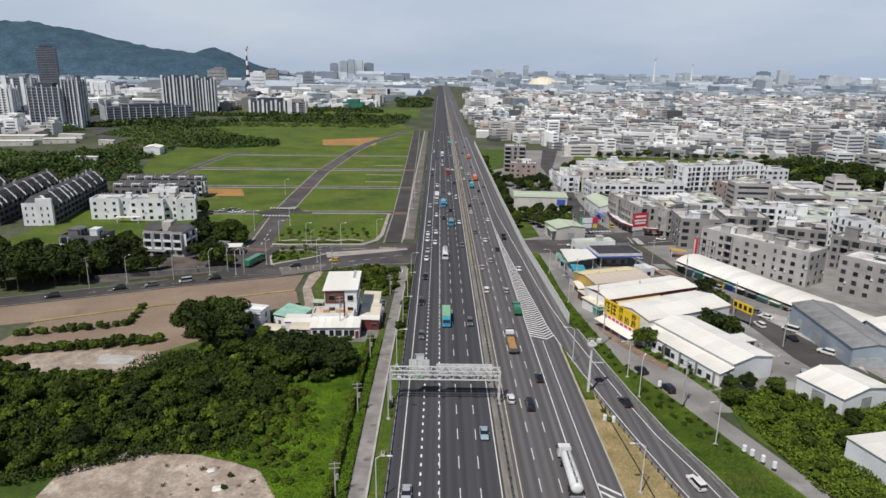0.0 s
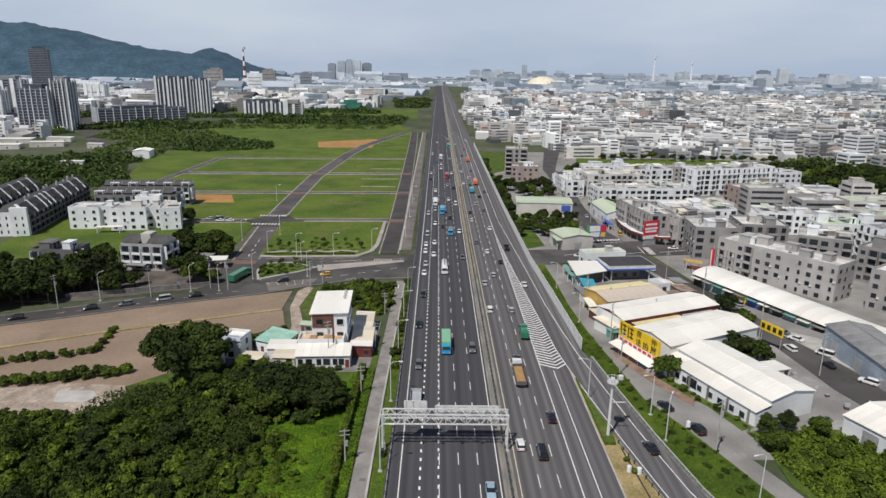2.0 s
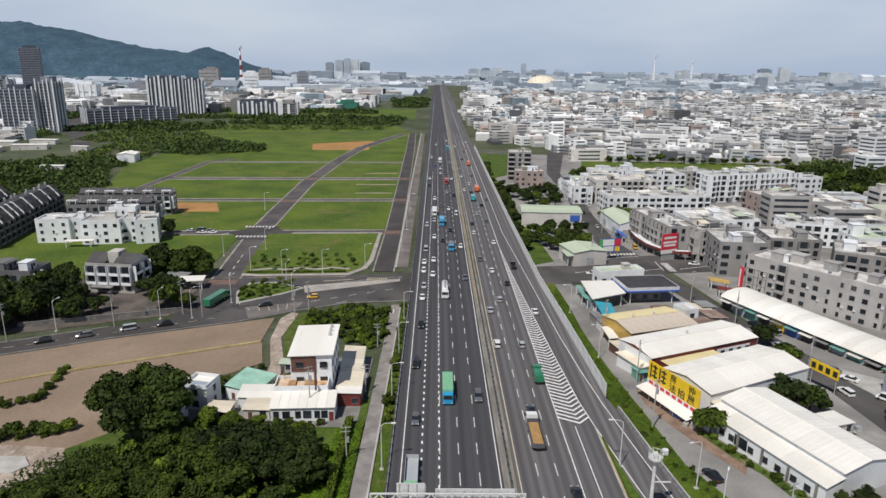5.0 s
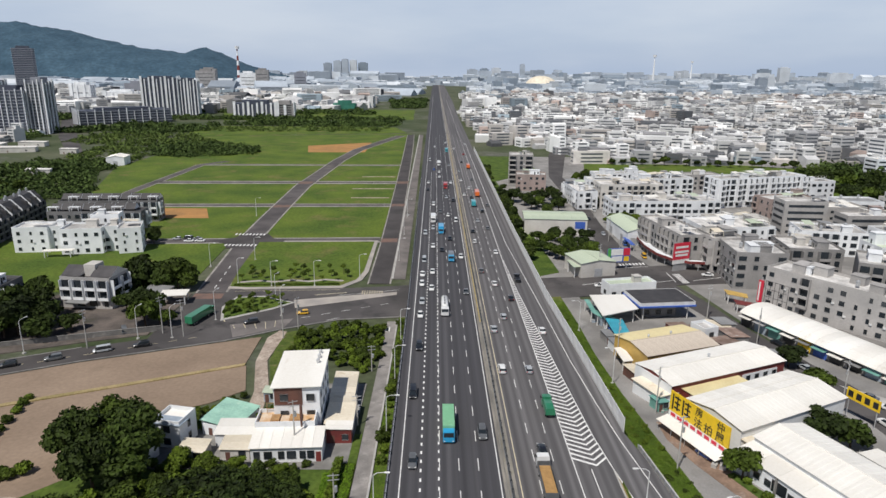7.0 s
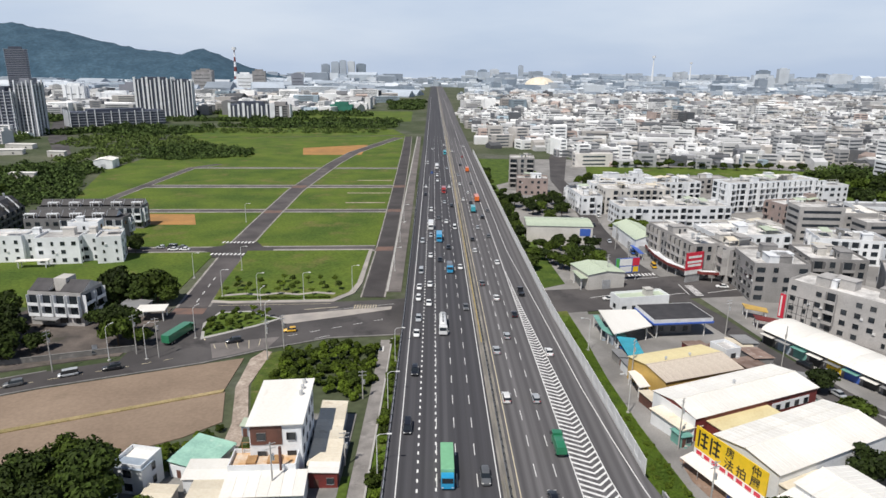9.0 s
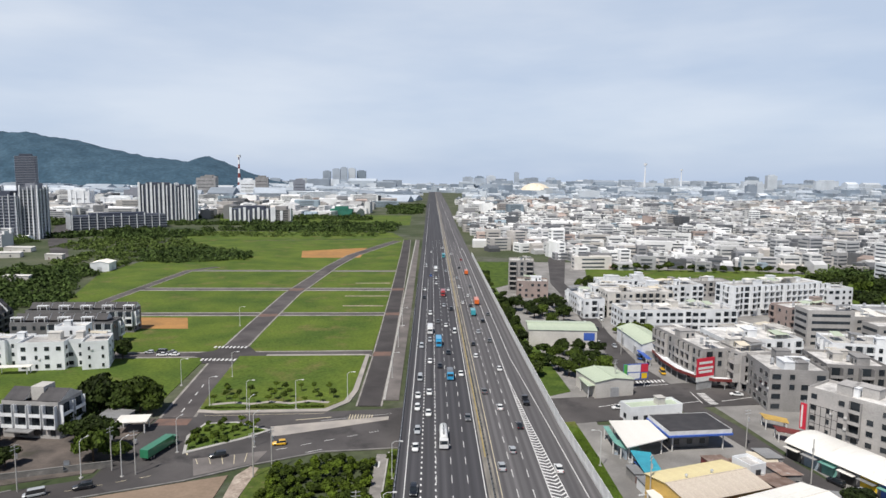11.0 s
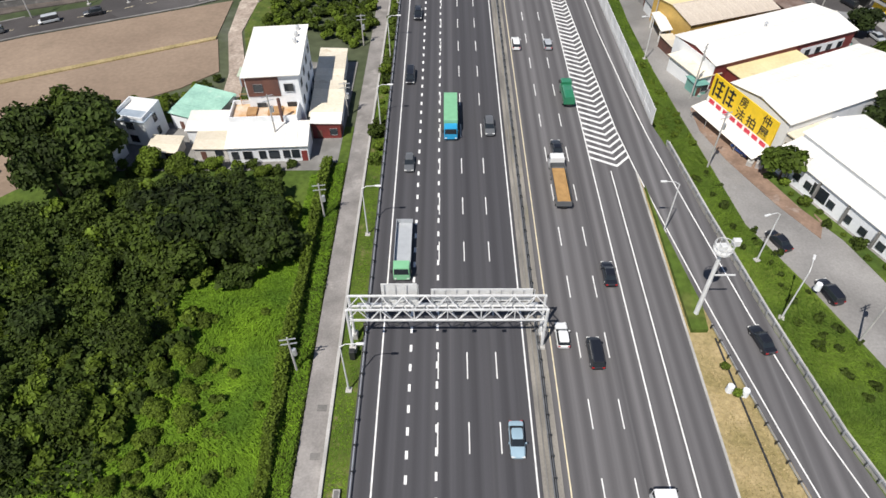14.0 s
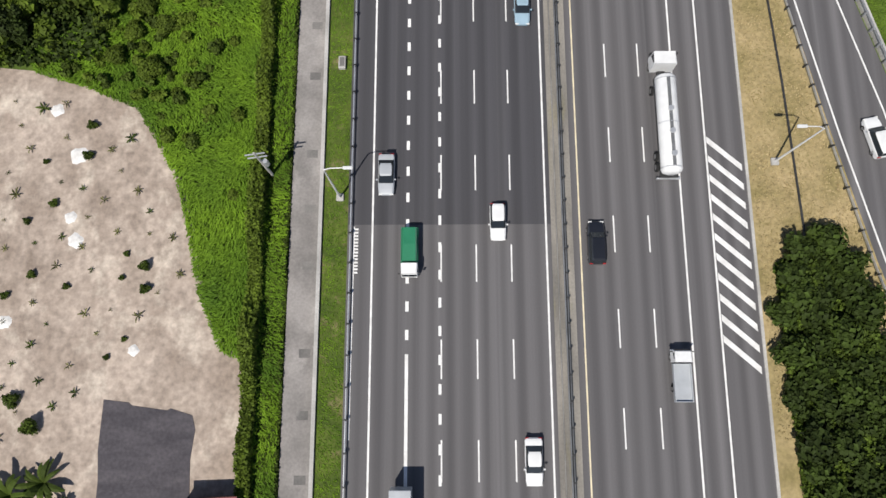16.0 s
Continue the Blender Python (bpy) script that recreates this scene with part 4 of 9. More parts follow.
# small roadside things
hut = thing("service_box", place(-14.9, 1.2, -0.62), "small white concrete service box in the verge", "box")
part("casing", box(BM(), -0.4, 0.4, -0.75, 0.75, 0, 0.5), CONCRETE_LIGHT, hut, bevel=0.05)
part("lid", box(BM(), -0.25, 0.25, -0.55, 0.55, 0.5, 0.56), CONCRETE_DARK, hut)
for i in range(9):
    y = 12 - 7.3 * i + (i % 3)
    bm = box(BM(), -18.6, -17.4, y, y + 0.9, ground_z(y) + 0.082, ground_z(y) + 0.094)
    tagged(part("patch", bm, CONCRETE_DARK), "dark asphalt repair patch in the concrete lane", "patch", "lane patches", "structure")
for x, y, r in ((-47.1, -4.1, 0.9), (-44, -9.5, 1.2), (-43.4, -19.2, 1.0), (-44.2, -16.6, 0.8), (-50, -28, 0.9), (-36, -31, 0.7)):
    bm = BM()
    pts = [(r * (0.88 + 0.12 * math.sin(k * 2.3 + x)) * math.cos(k * 0.4488), r * (0.85 + 0.15 * math.cos(k * 1.7 + y)) * math.sin(k * 0.4488)) for k in range(14)]
    top = [bm.verts.new((px * 0.55, py * 0.55, 0.12)) for px, py in pts]
    low = [bm.verts.new((px, py, 0.0)) for px, py in pts]
    bm.faces.new(top)
    for k in range(14):
        bm.faces.new((low[k - 1], low[k], top[k], top[k - 1]))
    tagged(part("lime_patch", bm, mat("lime%d" % int(x * -10), (0.75, 0.74, 0.72), (0.6, 0.58, 0.55), 1.0, 6.0), m=place(x, y, ground_z(y) + 0.055)), "flat white spill of lime on bare soil", "lime", "lime spills")
for x, y in ((32.2, 14.2), (33.9, 13.6), (49.5, 30.5), (57.5, 3), (58.4, 1.5), (59.6, -0.5), (60.8, -2.6)):
    root = thing("marker_drum", place(x, y, max(ground_z(y), -0.5) + 0.5 if x > 40 else 0.05), "white plastic roadside drum", "drum", "roadside drums")
    part("barrel", bar(BM(), (0, 0, 0), (0, 0, 1.15), 0.48, 12, 0.42), WHITE_WALL, root)
    part("cap", bar(BM(), (0, 0, 1.15), (0, 0, 1.25), 0.3, 12), WHITE_WALL, root)

# ---- buildings ----
MESHES = {}


def shared(key, make, materials):
    """One mesh for all alike pieces."""
    if key not in MESHES:
        bm = make()
        me = bpy.data.meshes.new(key[0])
        bm.to_mesh(me)
        bm.free()
        for m in materials:
            me.materials.append(m)
        MESHES[key] = me
    return MESHES[key]


def piece(name, mesh, parent, m):
    o = new(name, mesh)
    o.parent = parent
    o.matrix_basis = m
    return o


FRAME = paint("window_frame_grey", (0.42, 0.42, 0.42), 0.4)


def window_mesh(w, h):
    """A frame with its recessed pane, one closed shape."""
    def make():
        t, d = 0.10, 0.12
        bm = box(BM(), -w / 2 - t, w / 2 + t, -d, 0.0, -t, h + t)
        front = min(bm.faces, key=lambda f: f.calc_center_median().y)
        bmesh.ops.inset_region(bm, faces=[front], thickness=t)
        moved = bmesh.ops.extrude_face_region(bm, geom=[front])
        pane = [e for e in moved["geom"] if isinstance(e, bmesh.types.BMFace)][0]
        for v in pane.verts:
            v.co.y += d - 0.02
        pane.material_index = 1
        bmesh.ops.delete(bm, geom=[front], context="FACES_ONLY") if front.is_valid else None
        return bm
    return shared(("window", w, h), make, [FRAME, GLASS])


def tray(bm, x0, x1, y0, y1, z0, z1, rim, sink):
    """A box whose top is sunk inside a rim, one closed shape."""
    v = [bm.verts.new(p) for p in ((x0, y0, z0), (x1, y0, z0), (x1, y1, z0), (x0, y1, z0), (x0, y0, z1), (x1, y0, z1), (x1, y1, z1), (x0, y1, z1),
                                   (x0 + rim, y0 + rim, z1), (x1 - rim, y0 + rim, z1), (x1 - rim, y1 - rim, z1), (x0 + rim, y1 - rim, z1), (x0 + rim, y0 + rim, z1 - sink), (x1 - rim, y0 + rim, z1 - sink), (x1 - rim, y1 - rim, z1 - sink), (x0 + rim, y1 - rim, z1 - sink))]
    faces = [(3, 2, 1, 0), (0, 1, 5, 4), (1, 2, 6, 5), (2, 3, 7, 6), (3, 0, 4, 7), (12, 13, 14, 15)]
    for i in range(4):
        j = (i + 1) % 4
        faces += [(4 + i, 4 + j, 8 + j, 8 + i), (8 + i, 8 + j, 12 + j, 12 + i)]
    for f in faces:
        bm.faces.new([v[i] for i in f])
    bmesh.ops.recalc_face_normals(bm, faces=bm.faces[:])
    return bm


def tank_mesh():
    def make():
        bm = BM()
        bar(bm, (0, 0, 0.7), (0, 0, 2.3), 0.65, 12)
        bar(bm, (0, 0, 2.3), (0, 0, 2.6), 0.65, 12, 0.15)
        for a in range(4):
            x, y = 0.45 * math.cos(a * 1.57 + 0.78), 0.45 * math.sin(a * 1.57 + 0.78)
            bar(bm, (x, y, 0), (x, y, 0.7), 0.04)
        return bm
    return shared(("water_tank",), make, [STEEL])


def hut_mesh(kind, material):
    def make():
        bm = BM()
        w, d, h = ((3.2, 4.0, 2.7), (4.5, 3.2, 2.9), (2.6, 2.6, 2.4), (6.5, 4.2, 3.0), (4.0, 5.0, 4.6))[kind]
        box(bm, -w / 2, w / 2, -d / 2, d / 2, 0, h)
        box(bm, -w / 2 - 0.2, w / 2 + 0.2, -d / 2 - 0.2, d / 2 + 0.2, h, h + 0.15)
        box(bm, -0.45, 0.45, -d / 2 - 0.04, -d / 2, 0, 2.0, 1)
        if w > 4:
            box(bm, w / 2 - 1.6, w / 2 - 0.5, -d / 2 - 0.04, -d / 2, 0.9, 2.0, 1)
        return bm
    return shared(("stair_hut", kind, material.name), make, [material, GLASS])


def loggia_mesh(w, deep, h, material):
    """A recessed balcony bay: floor, side fins, parapet and a dark back."""
    def make():
        bm = BM()
        box(bm, -w / 2, w / 2, -deep, 0, -0.16, 0)
        box(bm, -w / 2, -w / 2 + 0.16, -deep, 0, 0.001, h)
        box(bm, w / 2 - 0.16, w / 2, -deep, 0, 0.001, h)
        box(bm, -w / 2 + 0.16, w / 2 - 0.16, -deep, -deep + 0.1, 0.001, 0.9)
        box(bm, -w / 2 + 0.2, w / 2 - 0.2, -0.06, -0.003, 0.02, h - 0.25, 1)
        return bm
    return shared(("loggia", w, deep, h, material.name), make, [material, GLASS])


def unit_mesh():
    return shared(("air_conditioner",), lambda: box(BM(), -0.42, 0.42, -0.36, -0.004, 0, 0.6), [STEEL_PALE])


def shed_roof_mesh(w, d, material):
    def make():
        bm = BM()
        v = [bm.verts.new(p) for p in ((-w / 2, -d / 2, 2.3), (w / 2, -d / 2, 2.3), (w / 2, d / 2, 3.0), (-w / 2, d / 2, 3.0), (-w / 2, -d / 2, 2.4), (w / 2, -d / 2, 2.4), (w / 2, d / 2, 3.1), (-w / 2, d / 2, 3.1))]
        for f in ((3, 2, 1, 0), (4, 5, 6, 7), (0, 1, 5, 4), (1, 2, 6, 5), (2, 3, 7, 6), (3, 0, 4, 7)):
            bm.faces.new([v[i] for i in f])
        for x in (-w / 2 + 0.1, w / 2 - 0.1):
            for y, z in ((-d / 2 + 0.1, 2.35), (d / 2 - 0.1, 3.0)):
                box(bm, x - 0.05, x + 0.05, y - 0.05, y + 0.05, 0, z)
        return bm
    return shared(("roof_shed", w, d, material.name), make, [material])


EYE = Vector((-4, -40, 0))


def faces_seen(m, w, d):
    """The sides that look towards the motorway's near end: their names, widths and poses."""
    out = []
    inv = m.to_3x3()
    for name, width, off, turn in (("front", w, Vector((0, -d / 2, 0)), 0), ("right", d, Vector((w / 2, 0, 0)), 90), ("back", w, Vector((0, d / 2, 0)), 180), ("left", d, Vector((-w / 2, 0, 0)), -90)):
        n = inv @ Vector((math.sin(radians(turn)), -math.cos(radians(turn)), 0))
        c = m @ off
        to = (EYE - c)
        to.z = 0
        if n.dot(to.normalized()) > 0.12:
            out.append((name, width, Matrix.Translation(off) @ Matrix.Rotation(radians(turn), 4, "Z")))
    return out


def building(m, w, d, floors, wall, label, fh=3.2, category="apartment building", detail=2, seed=0, roof=ROOF_TOP, balcony=0.3, group="", name="apartment_building", clutter=None, win=(1.5, 1.4), pitch=3.6, rail=None, ledges=True, deep=1.25):
    """detail 2: each window, loggia and cooling unit; 1: a window band to each storey."""
    rnd = random.Random(seed + 7)
    root = thing(name, m, label, category, group)
    H = floors * fh
    part("wall", tray(BM(), -w / 2, w / 2, -d / 2, d / 2, -1.0, H + 0.9, 0.22, 0.95), wall, root)
    if detail == 2 and name == "apartment_building" and ledges:
        for k in range(1, floors):
            part("ledge", box(BM(), -w / 2 - 0.14, w / 2 + 0.14, -d / 2 - 0.14, d / 2 + 0.14, k * fh - 0.12, k * fh + 0.06), wall, root)
    part("roof", box(BM(), -w / 2 + 0.23, w / 2 - 0.23, -d / 2 + 0.23, d / 2 - 0.23, H - 0.1, H + 0.06), roof, root)
    for side, width, fm in faces_seen(m, w, d):
        if detail == 2:
            n = max(1, int(width / pitch))
            bw = round(width / n * 0.84, 1)
            small = (round(win[0] * 0.55, 1), win[1])
            for i in range(n):
                x = (i + 0.5) * width / n - width / 2
                bay = balcony and rnd.random() < balcony
                slim = rnd.random() < 0.28
                for k in range(floors):
                    z = k * fh + 1.0
                    if bay and k > 0:
                        piece("balcony", loggia_mesh(bw, deep, fh - 0.1, rail or wall), root, fm @ Matrix.Translation((x, 0, z - 0.9)))
                    elif rnd.random() < 0.93:
                        piece("window", window_mesh(*(small if slim else win)), root, fm @ Matrix.Translation((x + (0.3 if slim else 0), -0.003, z)))
                        if k > 0 and rnd.random() < 0.16:
                            piece("air_conditioner", unit_mesh(), root, fm @ Matrix.Translation((x + win[0] * 0.5 + 0.6, -0.003, z - 0.2)))
        elif detail == 1:
            bw = round(width * 0.82, 1)
            me = shared(("window_band", bw), lambda: box(BM(), -bw / 2, bw / 2, -0.05, 0.0, 0, 1.35), [GLASS])
            for k in range(floors):
                piece("window_band", me, root, fm @ Matrix.Translation((0, -0.003, k * fh + 1.0)))
    if clutter is None:
        clutter = max(1, int(w * d / 62))
    for _ in range(clutter):
        x, y = rnd.uniform(-w / 2 + 3.4, w / 2 - 3.4) if w > 8 else 0, rnd.uniform(-d / 2 + 3.4, d / 2 - 3.4) if d > 8 else 0
        r = rnd.random()
        cm = Matrix.Translation((x, y, H + 0.064)) @ Matrix.Rotation(math.pi / 2 * rnd.randint(0, 3), 4, "Z")
        if r < 0.25:
            piece("water_tank", tank_mesh(), root, cm)
        elif r < 0.62 or min(w, d) < 8:
            piece("stair_hut", hut_mesh(rnd.choice((0, 1, 2, 3, 3, 4)) if min(w, d) > 9 else 2, rnd.choice((wall, WHITE_WALL, CREAM_WALL))), root, cm)
        else:
            piece("roof_shed", shed_roof_mesh(rnd.choice((4.0, 6.0)), rnd.choice((4.0, 6.0)), rnd.choice((ROOF_WHITE, ROOF_WHITE, ROOF_WHITE, ROOF_GREY, ROOF_CREAM, ROOF_GREEN))), root, cm)
    return root


def warehouse(m, w, d, eave, ridge, wall, roof, label, along_x=False, doors=2, overhang=0.35, panels=8, name="warehouse", vents=0, windows=0):
    """A sheet-metal hall with a gable roof in panels; the ridge runs along y (or x)."""
    root = thing(name, m, label, "warehouse")
    if along_x:
        turn = Matrix.Rotation(math.pi / 2, 4, "Z")
        ww, dd = d, w
    else:
        turn, ww, dd = Matrix.Identity(4), w, d
    bm = BM()
    lo = [(-ww / 2, -1.0), (ww / 2, -1.0), (ww / 2, eave), (0, ridge), (-ww / 2, eave)]
    a, b = [bm.verts.new((x, -dd / 2, z)) for x, z in lo], [bm.verts.new((x, dd / 2, z)) for x, z in lo]
    bm.faces.new(a)
    bm.faces.new(b[::-1])
    for i in range(5):
        bm.faces.new((a[i], b[i], b[(i + 1) % 5], a[(i + 1) % 5]))
    bmesh.ops.recalc_face_normals(bm, faces=bm.faces[:])
    part("wall", bm, wall, root, m=turn)
    slope = (ridge - eave) / (ww / 2)
    pl = (dd + 2 * overhang) / panels
    for side in (-1, 1):
        def make(side=side):
            bm = BM()
            xo = ww / 2 + overhang
            zo = eave - slope * overhang
            pts = ((0, ridge + 0.05), (side * xo, zo + 0.05), (side * xo, zo + 0.13), (0, ridge + 0.13))
            p = [bm.verts.new((x, 0.0, z)) for x, z in pts]
            q = [bm.verts.new((x, pl - 0.03, z)) for x, z in pts]
            bm.faces.new(p)
            bm.faces.new(q[::-1])
            for i in range(4):
                bm.faces.new((p[i], q[i], q[(i + 1) % 4], p[(i + 1) % 4]))
            for k in range(3):
                y = pl * (k + 0.5) / 3
                r = [bm.verts.new(v) for v in ((0, y - 0.04, ridge + 0.131), (side * xo, y - 0.04, zo + 0.131), (side * xo, y, zo + 0.18), (0, y, ridge + 0.18))]
                s = [bm.verts.new(v) for v in ((0, y + 0.04, ridge + 0.131), (side * xo, y + 0.04, zo + 0.131))]
                bm.faces.new(r)
                bm.faces.new((r[3], r[2], s[1], s[0]))
            bmesh.ops.recalc_face_normals(bm, faces=bm.faces[:])
            return bm
        sheet_mat = roof[(side + 1) // 2] if isinstance(roof, tuple) else roof
        me = shared(("roof_panel", side, ww, dd, eave, ridge, panels, sheet_mat.name), make, [sheet_mat])
        for i in range(panels):
            piece("roof_panel", me, root, turn @ Matrix.Translation((0, -dd / 2 - overhang + i * pl, 0)))
    part("ridge_cap", bar(BM(), (0, -dd / 2 - overhang, ridge + 0.15), (0, dd / 2 + overhang, ridge + 0.15), 0.16), roof[0] if isinstance(roof, tuple) else roof, root, m=turn)
    for side, width, fm in faces_seen(m, w, d):
        for i in range(doors):
            x = (i + 0.5) * width / doors - width / 2
            dm = shared(("roller_door", 3.4), lambda: rib_door(3.4, min(3.6, eave - 0.6)), [STEEL])
            piece("roller_door", dm, root, fm @ Matrix.Translation((x, -0.003, 0)))
        for i in range(windows):
            x = (i + 0.5) * width / windows - width / 2 + 1.0
            piece("window", window_mesh(1.5, 1.4), root, fm @ Matrix.Translation((x, -0.003, eave - 2.1)))
    for i in range(vents):
        y = (i + 0.5) * dd / vents - dd / 2
        piece("roof_vent", tank_mesh(), root, turn @ Matrix.Translation((0, y, ridge - 0.6)))
    return root


def rib_door(w, h):
    n = int(h / 0.2)
    prof = [(0, 0)] + [(-0.05 - 0.035 * (k % 2), h * k / n) for k in range(n + 1)] + [(0, h)]
    bm = BM()
    a, b = [bm.verts.new((-w / 2, y, z)) for y, z in prof], [bm.verts.new((w / 2, y, z)) for y, z in prof]
    for i in range(len(prof)):
        bm.faces.new((a[i - 1], b[i - 1], b[i], a[i]))
    bm.faces.new(a[::-1])
    bm.faces.new(b)
    bmesh.ops.recalc_face_normals(bm, faces=bm.faces[:])
    return bm


def flat_roof(name, pts, z, thick, material, label, edge=None, posts=True, slope=0.0, post_material=None):
    """A canopy: a slab on posts."""
    cx, cy = sum(p[0] for p in pts) / len(pts), sum(p[1] for p in pts) / len(pts)
    gz = ground_z(cy)
    root = thing(name, place(cx, cy, gz), label, "canopy")
    loc = counter_clockwise([(x - cx, y - cy) for x, y in pts])
    part("roof", prism(BM(), loc, z, z + thick), material, root)
    if edge:
        out = [(x * 1.012, y * 1.012) for x, y in loc]
        bm = BM()
        n = len(loc)
        for i in range(n):
            a, b, c, d = loc[i], loc[(i + 1) % n], out[(i + 1) % n], out[i]
            prism(bm, counter_clockwise([a, b, c, d]), z - 0.15, z + thick + 0.12)
        part("fascia", bm, edge, root)
    if posts:
        for x, y in loc:
            part("post", bar(BM(), (x * 0.82, y * 0.82, -0.3), (x * 0.82, y * 0.82, z), 0.22, 8), post_material or STEEL_PALE, root)
    return root


SOIL_RED = mat("soil_reddish", (0.30, 0.205, 0.150), (0.20, 0.135, 0.10), 0.3, 2.0, 0.95, bump=0.1, speck=0.3, patch=((0.36, 0.30, 0.26), 0.35, 0.56))
YELLOW_SIGN = paint("yellow_sign", (0.85, 0.56, 0.02), 0.5)
RED_SIGN = paint("red_sign", (0.62, 0.03, 0.06), 0.5)
BLUE_SIGN = paint("blue_sign", (0.05, 0.12, 0.45), 0.5)
BLACK_SIGN = paint("black_lettering", (0.02, 0.02, 0.02), 0.5)
WHITE_SIGN = paint("white_panel", (0.78, 0.78, 0.76), 0.5)
GREEN_SIGN = paint("green_panel", (0.08, 0.35, 0.08), 0.5)
TEAL_SHEET = paint("teal_netting", (0.06, 0.33, 0.28), 0.8)


def text_part(words, size, material, parent, m, name="lettering", extrude=0.02):
    cu = bpy.data.curves.new(name, "FONT")
    cu.body, cu.size, cu.extrude, cu.offset = words, size, extrude, 0.010 * size
    cu.align_x, cu.align_y = "CENTER", "CENTER"
    tmp = new(name, cu)
    me = bpy.data.meshes.new_from_object(tmp.evaluated_get(bpy.context.evaluated_depsgraph_get()))
    bpy.data.objects.remove(tmp)
    me.materials.append(material)
    ob = new(name, me)
    ob.parent = parent
    ob.matrix_basis = m
    return ob


# warehouses beside the slip road
T1 = 21.6
w1 = warehouse(on_ground(69.5, 50.3, T1), 13.0, 29, 6.2, 7.4, WHITE_WALL, ROOF_WHITE, "long white sheet-metal warehouse beside a lane", doors=0, windows=0)
m1 = on_ground(69.5, 50.3, T1)
lean = part("lean_to", box(BM(), -10.6, -6.5, -14.5, 14.5, -1.0, 4.1), WHITE_WALL, w1, "white lean-to with openings along the lane")
for i in range(6):
    bm = BM()
    y0, y1 = -14.8 + i * 4.94, -14.8 + (i + 1) * 4.94 - 0.03
    v = [bm.verts.new(p) for p in ((-11.0, y0, 4.2), (-6.3, y0, 5.2), (-6.3, y1, 5.2), (-11.0, y1, 4.2), (-11.0, y0, 4.3), (-6.3, y0, 5.3), (-6.3, y1, 5.3), (-11.0, y1, 4.3))]
    for f in ((3, 2, 1, 0), (4, 5, 6, 7), (0, 1, 5, 4), (1, 2, 6, 5), (2, 3, 7, 6), (3, 0, 4, 7)):
        bm.faces.new([v[k] for k in f])
    part("roof_panel", bm, ROOF_WHITE, lean)
left_face = Matrix.Translation((-10.6, 0, 0)) @ Matrix.Rotation(radians(-90), 4, "Z")
for x in (-12, -9.5, -7, -2, 1.5, 4.5, 8, 11):
    piece("window", window_mesh(1.2, 1.2), lean, left_face @ Matrix.Translation((x, -0.003, 1.2)))
piece("opening", shared(("opening",), lambda: box(BM(), -1.6, 1.6, -0.06, 0.0, 0, 2.4), [GLASS]), lean, left_face @ Matrix.Translation((-4.6, -0.003, 0.8)))
for i in range(5):
    part("buttress", box(BM(), -11.1, -10.6, -13 + i * 6, -12.7 + i * 6, -0.8, 3.9), CONCRETE, lean)

w2 = warehouse(on_ground(69.5, 79.0, 25), 33, 14.5, 6.6, 7.8, WHITE_WALL, ROOF_WHITE, "wide white-roofed warehouse behind a yellow billboard", along_x=True, doors=0)
part("annex_roof", box(BM(), -16.5, -6, -11.5, -7.3, 4.6, 4.8), ROOF_CREAM, w2, "cream sheet roof of a low annex")
part("annex", box(BM(), -16.2, -6.2, -11.2, -7.3, -1, 4.6), CREAM_WALL, w2)
w3 = warehouse(on_ground(66.0, 100.5, 22.4), 37, 13.0, 6.3, 7.3, RED_WALL, ROOF_WHITE, "pale-roofed warehouse with dark red walls", along_x=True, doors=0)
part("white_band", box(BM(), 4, 16, -6.56, -6.505, 3.0, 5.0), WHITE_WALL, w3)
for x in (6, 9, 12, 15):
    piece("window", window_mesh(1.2, 1.2), w3, Matrix.Translation((x, -6.57, 3.2)))
part("gable_cladding", box(BM(), -18.66, -18.52, -6.5, 6.5, -0.9, 6.25), WHITE_WALL, w3, "white sheet cladding")
part("lower_roof", box(BM(), -15.5, 2.5, -11.8, -6.56, 5.0, 5.18), ROOF_YELLOW, w3, "yellowish cream sheet roof of a lower bay")
part("lower_bay", box(BM(), -15.2, 2.2, -11.5, -6.56, -1, 5.0), RED_WALL, w3)
part("annex", box(BM(), -21.5, -16.5, -6.2, 3.5, -1, 4.0), WHITE_WALL, w3)
part("annex_roof", box(BM(), -22.0, -16.2, -6.6, 3.8, 4.0, 4.2), ROOF_CREAM, w3)
warehouse(on_ground(60.2, 117.0, 19), 23.2, 15.0, 6.0, 7.1, YELLOW_WALL, (ROOF_BEIGE, ROOF_YELLOW), "beige-roofed warehouse with ochre sheet walls", along_x=True, doors=0)
building(on_ground(75.4, 127.5, 20), 5, 6, 2, WHITE_WALL, "small white workshop tower beside rusty sheds", 3.0, "workshop", 2, 5, name="workshop", clutter=0)
warehouse(on_ground(91.5, 27, 22), 15.5, 12, 4.6, 6.0, WHITE_WALL, ROOF_WHITE, "white gabled shed in an overgrown plot", doors=1)
warehouse(on_ground(106, 6, 18), 16, 16, 4.6, 6.0, WHITE_WALL, ROOF_WHITE, "white sheet-roofed shed beside a street", doors=1)
warehouse(on_ground(112.6, 62.5, -3), 12.5, 34, 6.4, 7.6, BLUE_WALL, ROOF_GREY, "blue-grey sheet-metal hall beside a street", doors=3)
warehouse(on_ground(127, 50, -3), 13, 30, 6.2, 7.6, WHITE_WALL, ROOF_WHITE, "white-roofed hall behind another hall", doors=1)

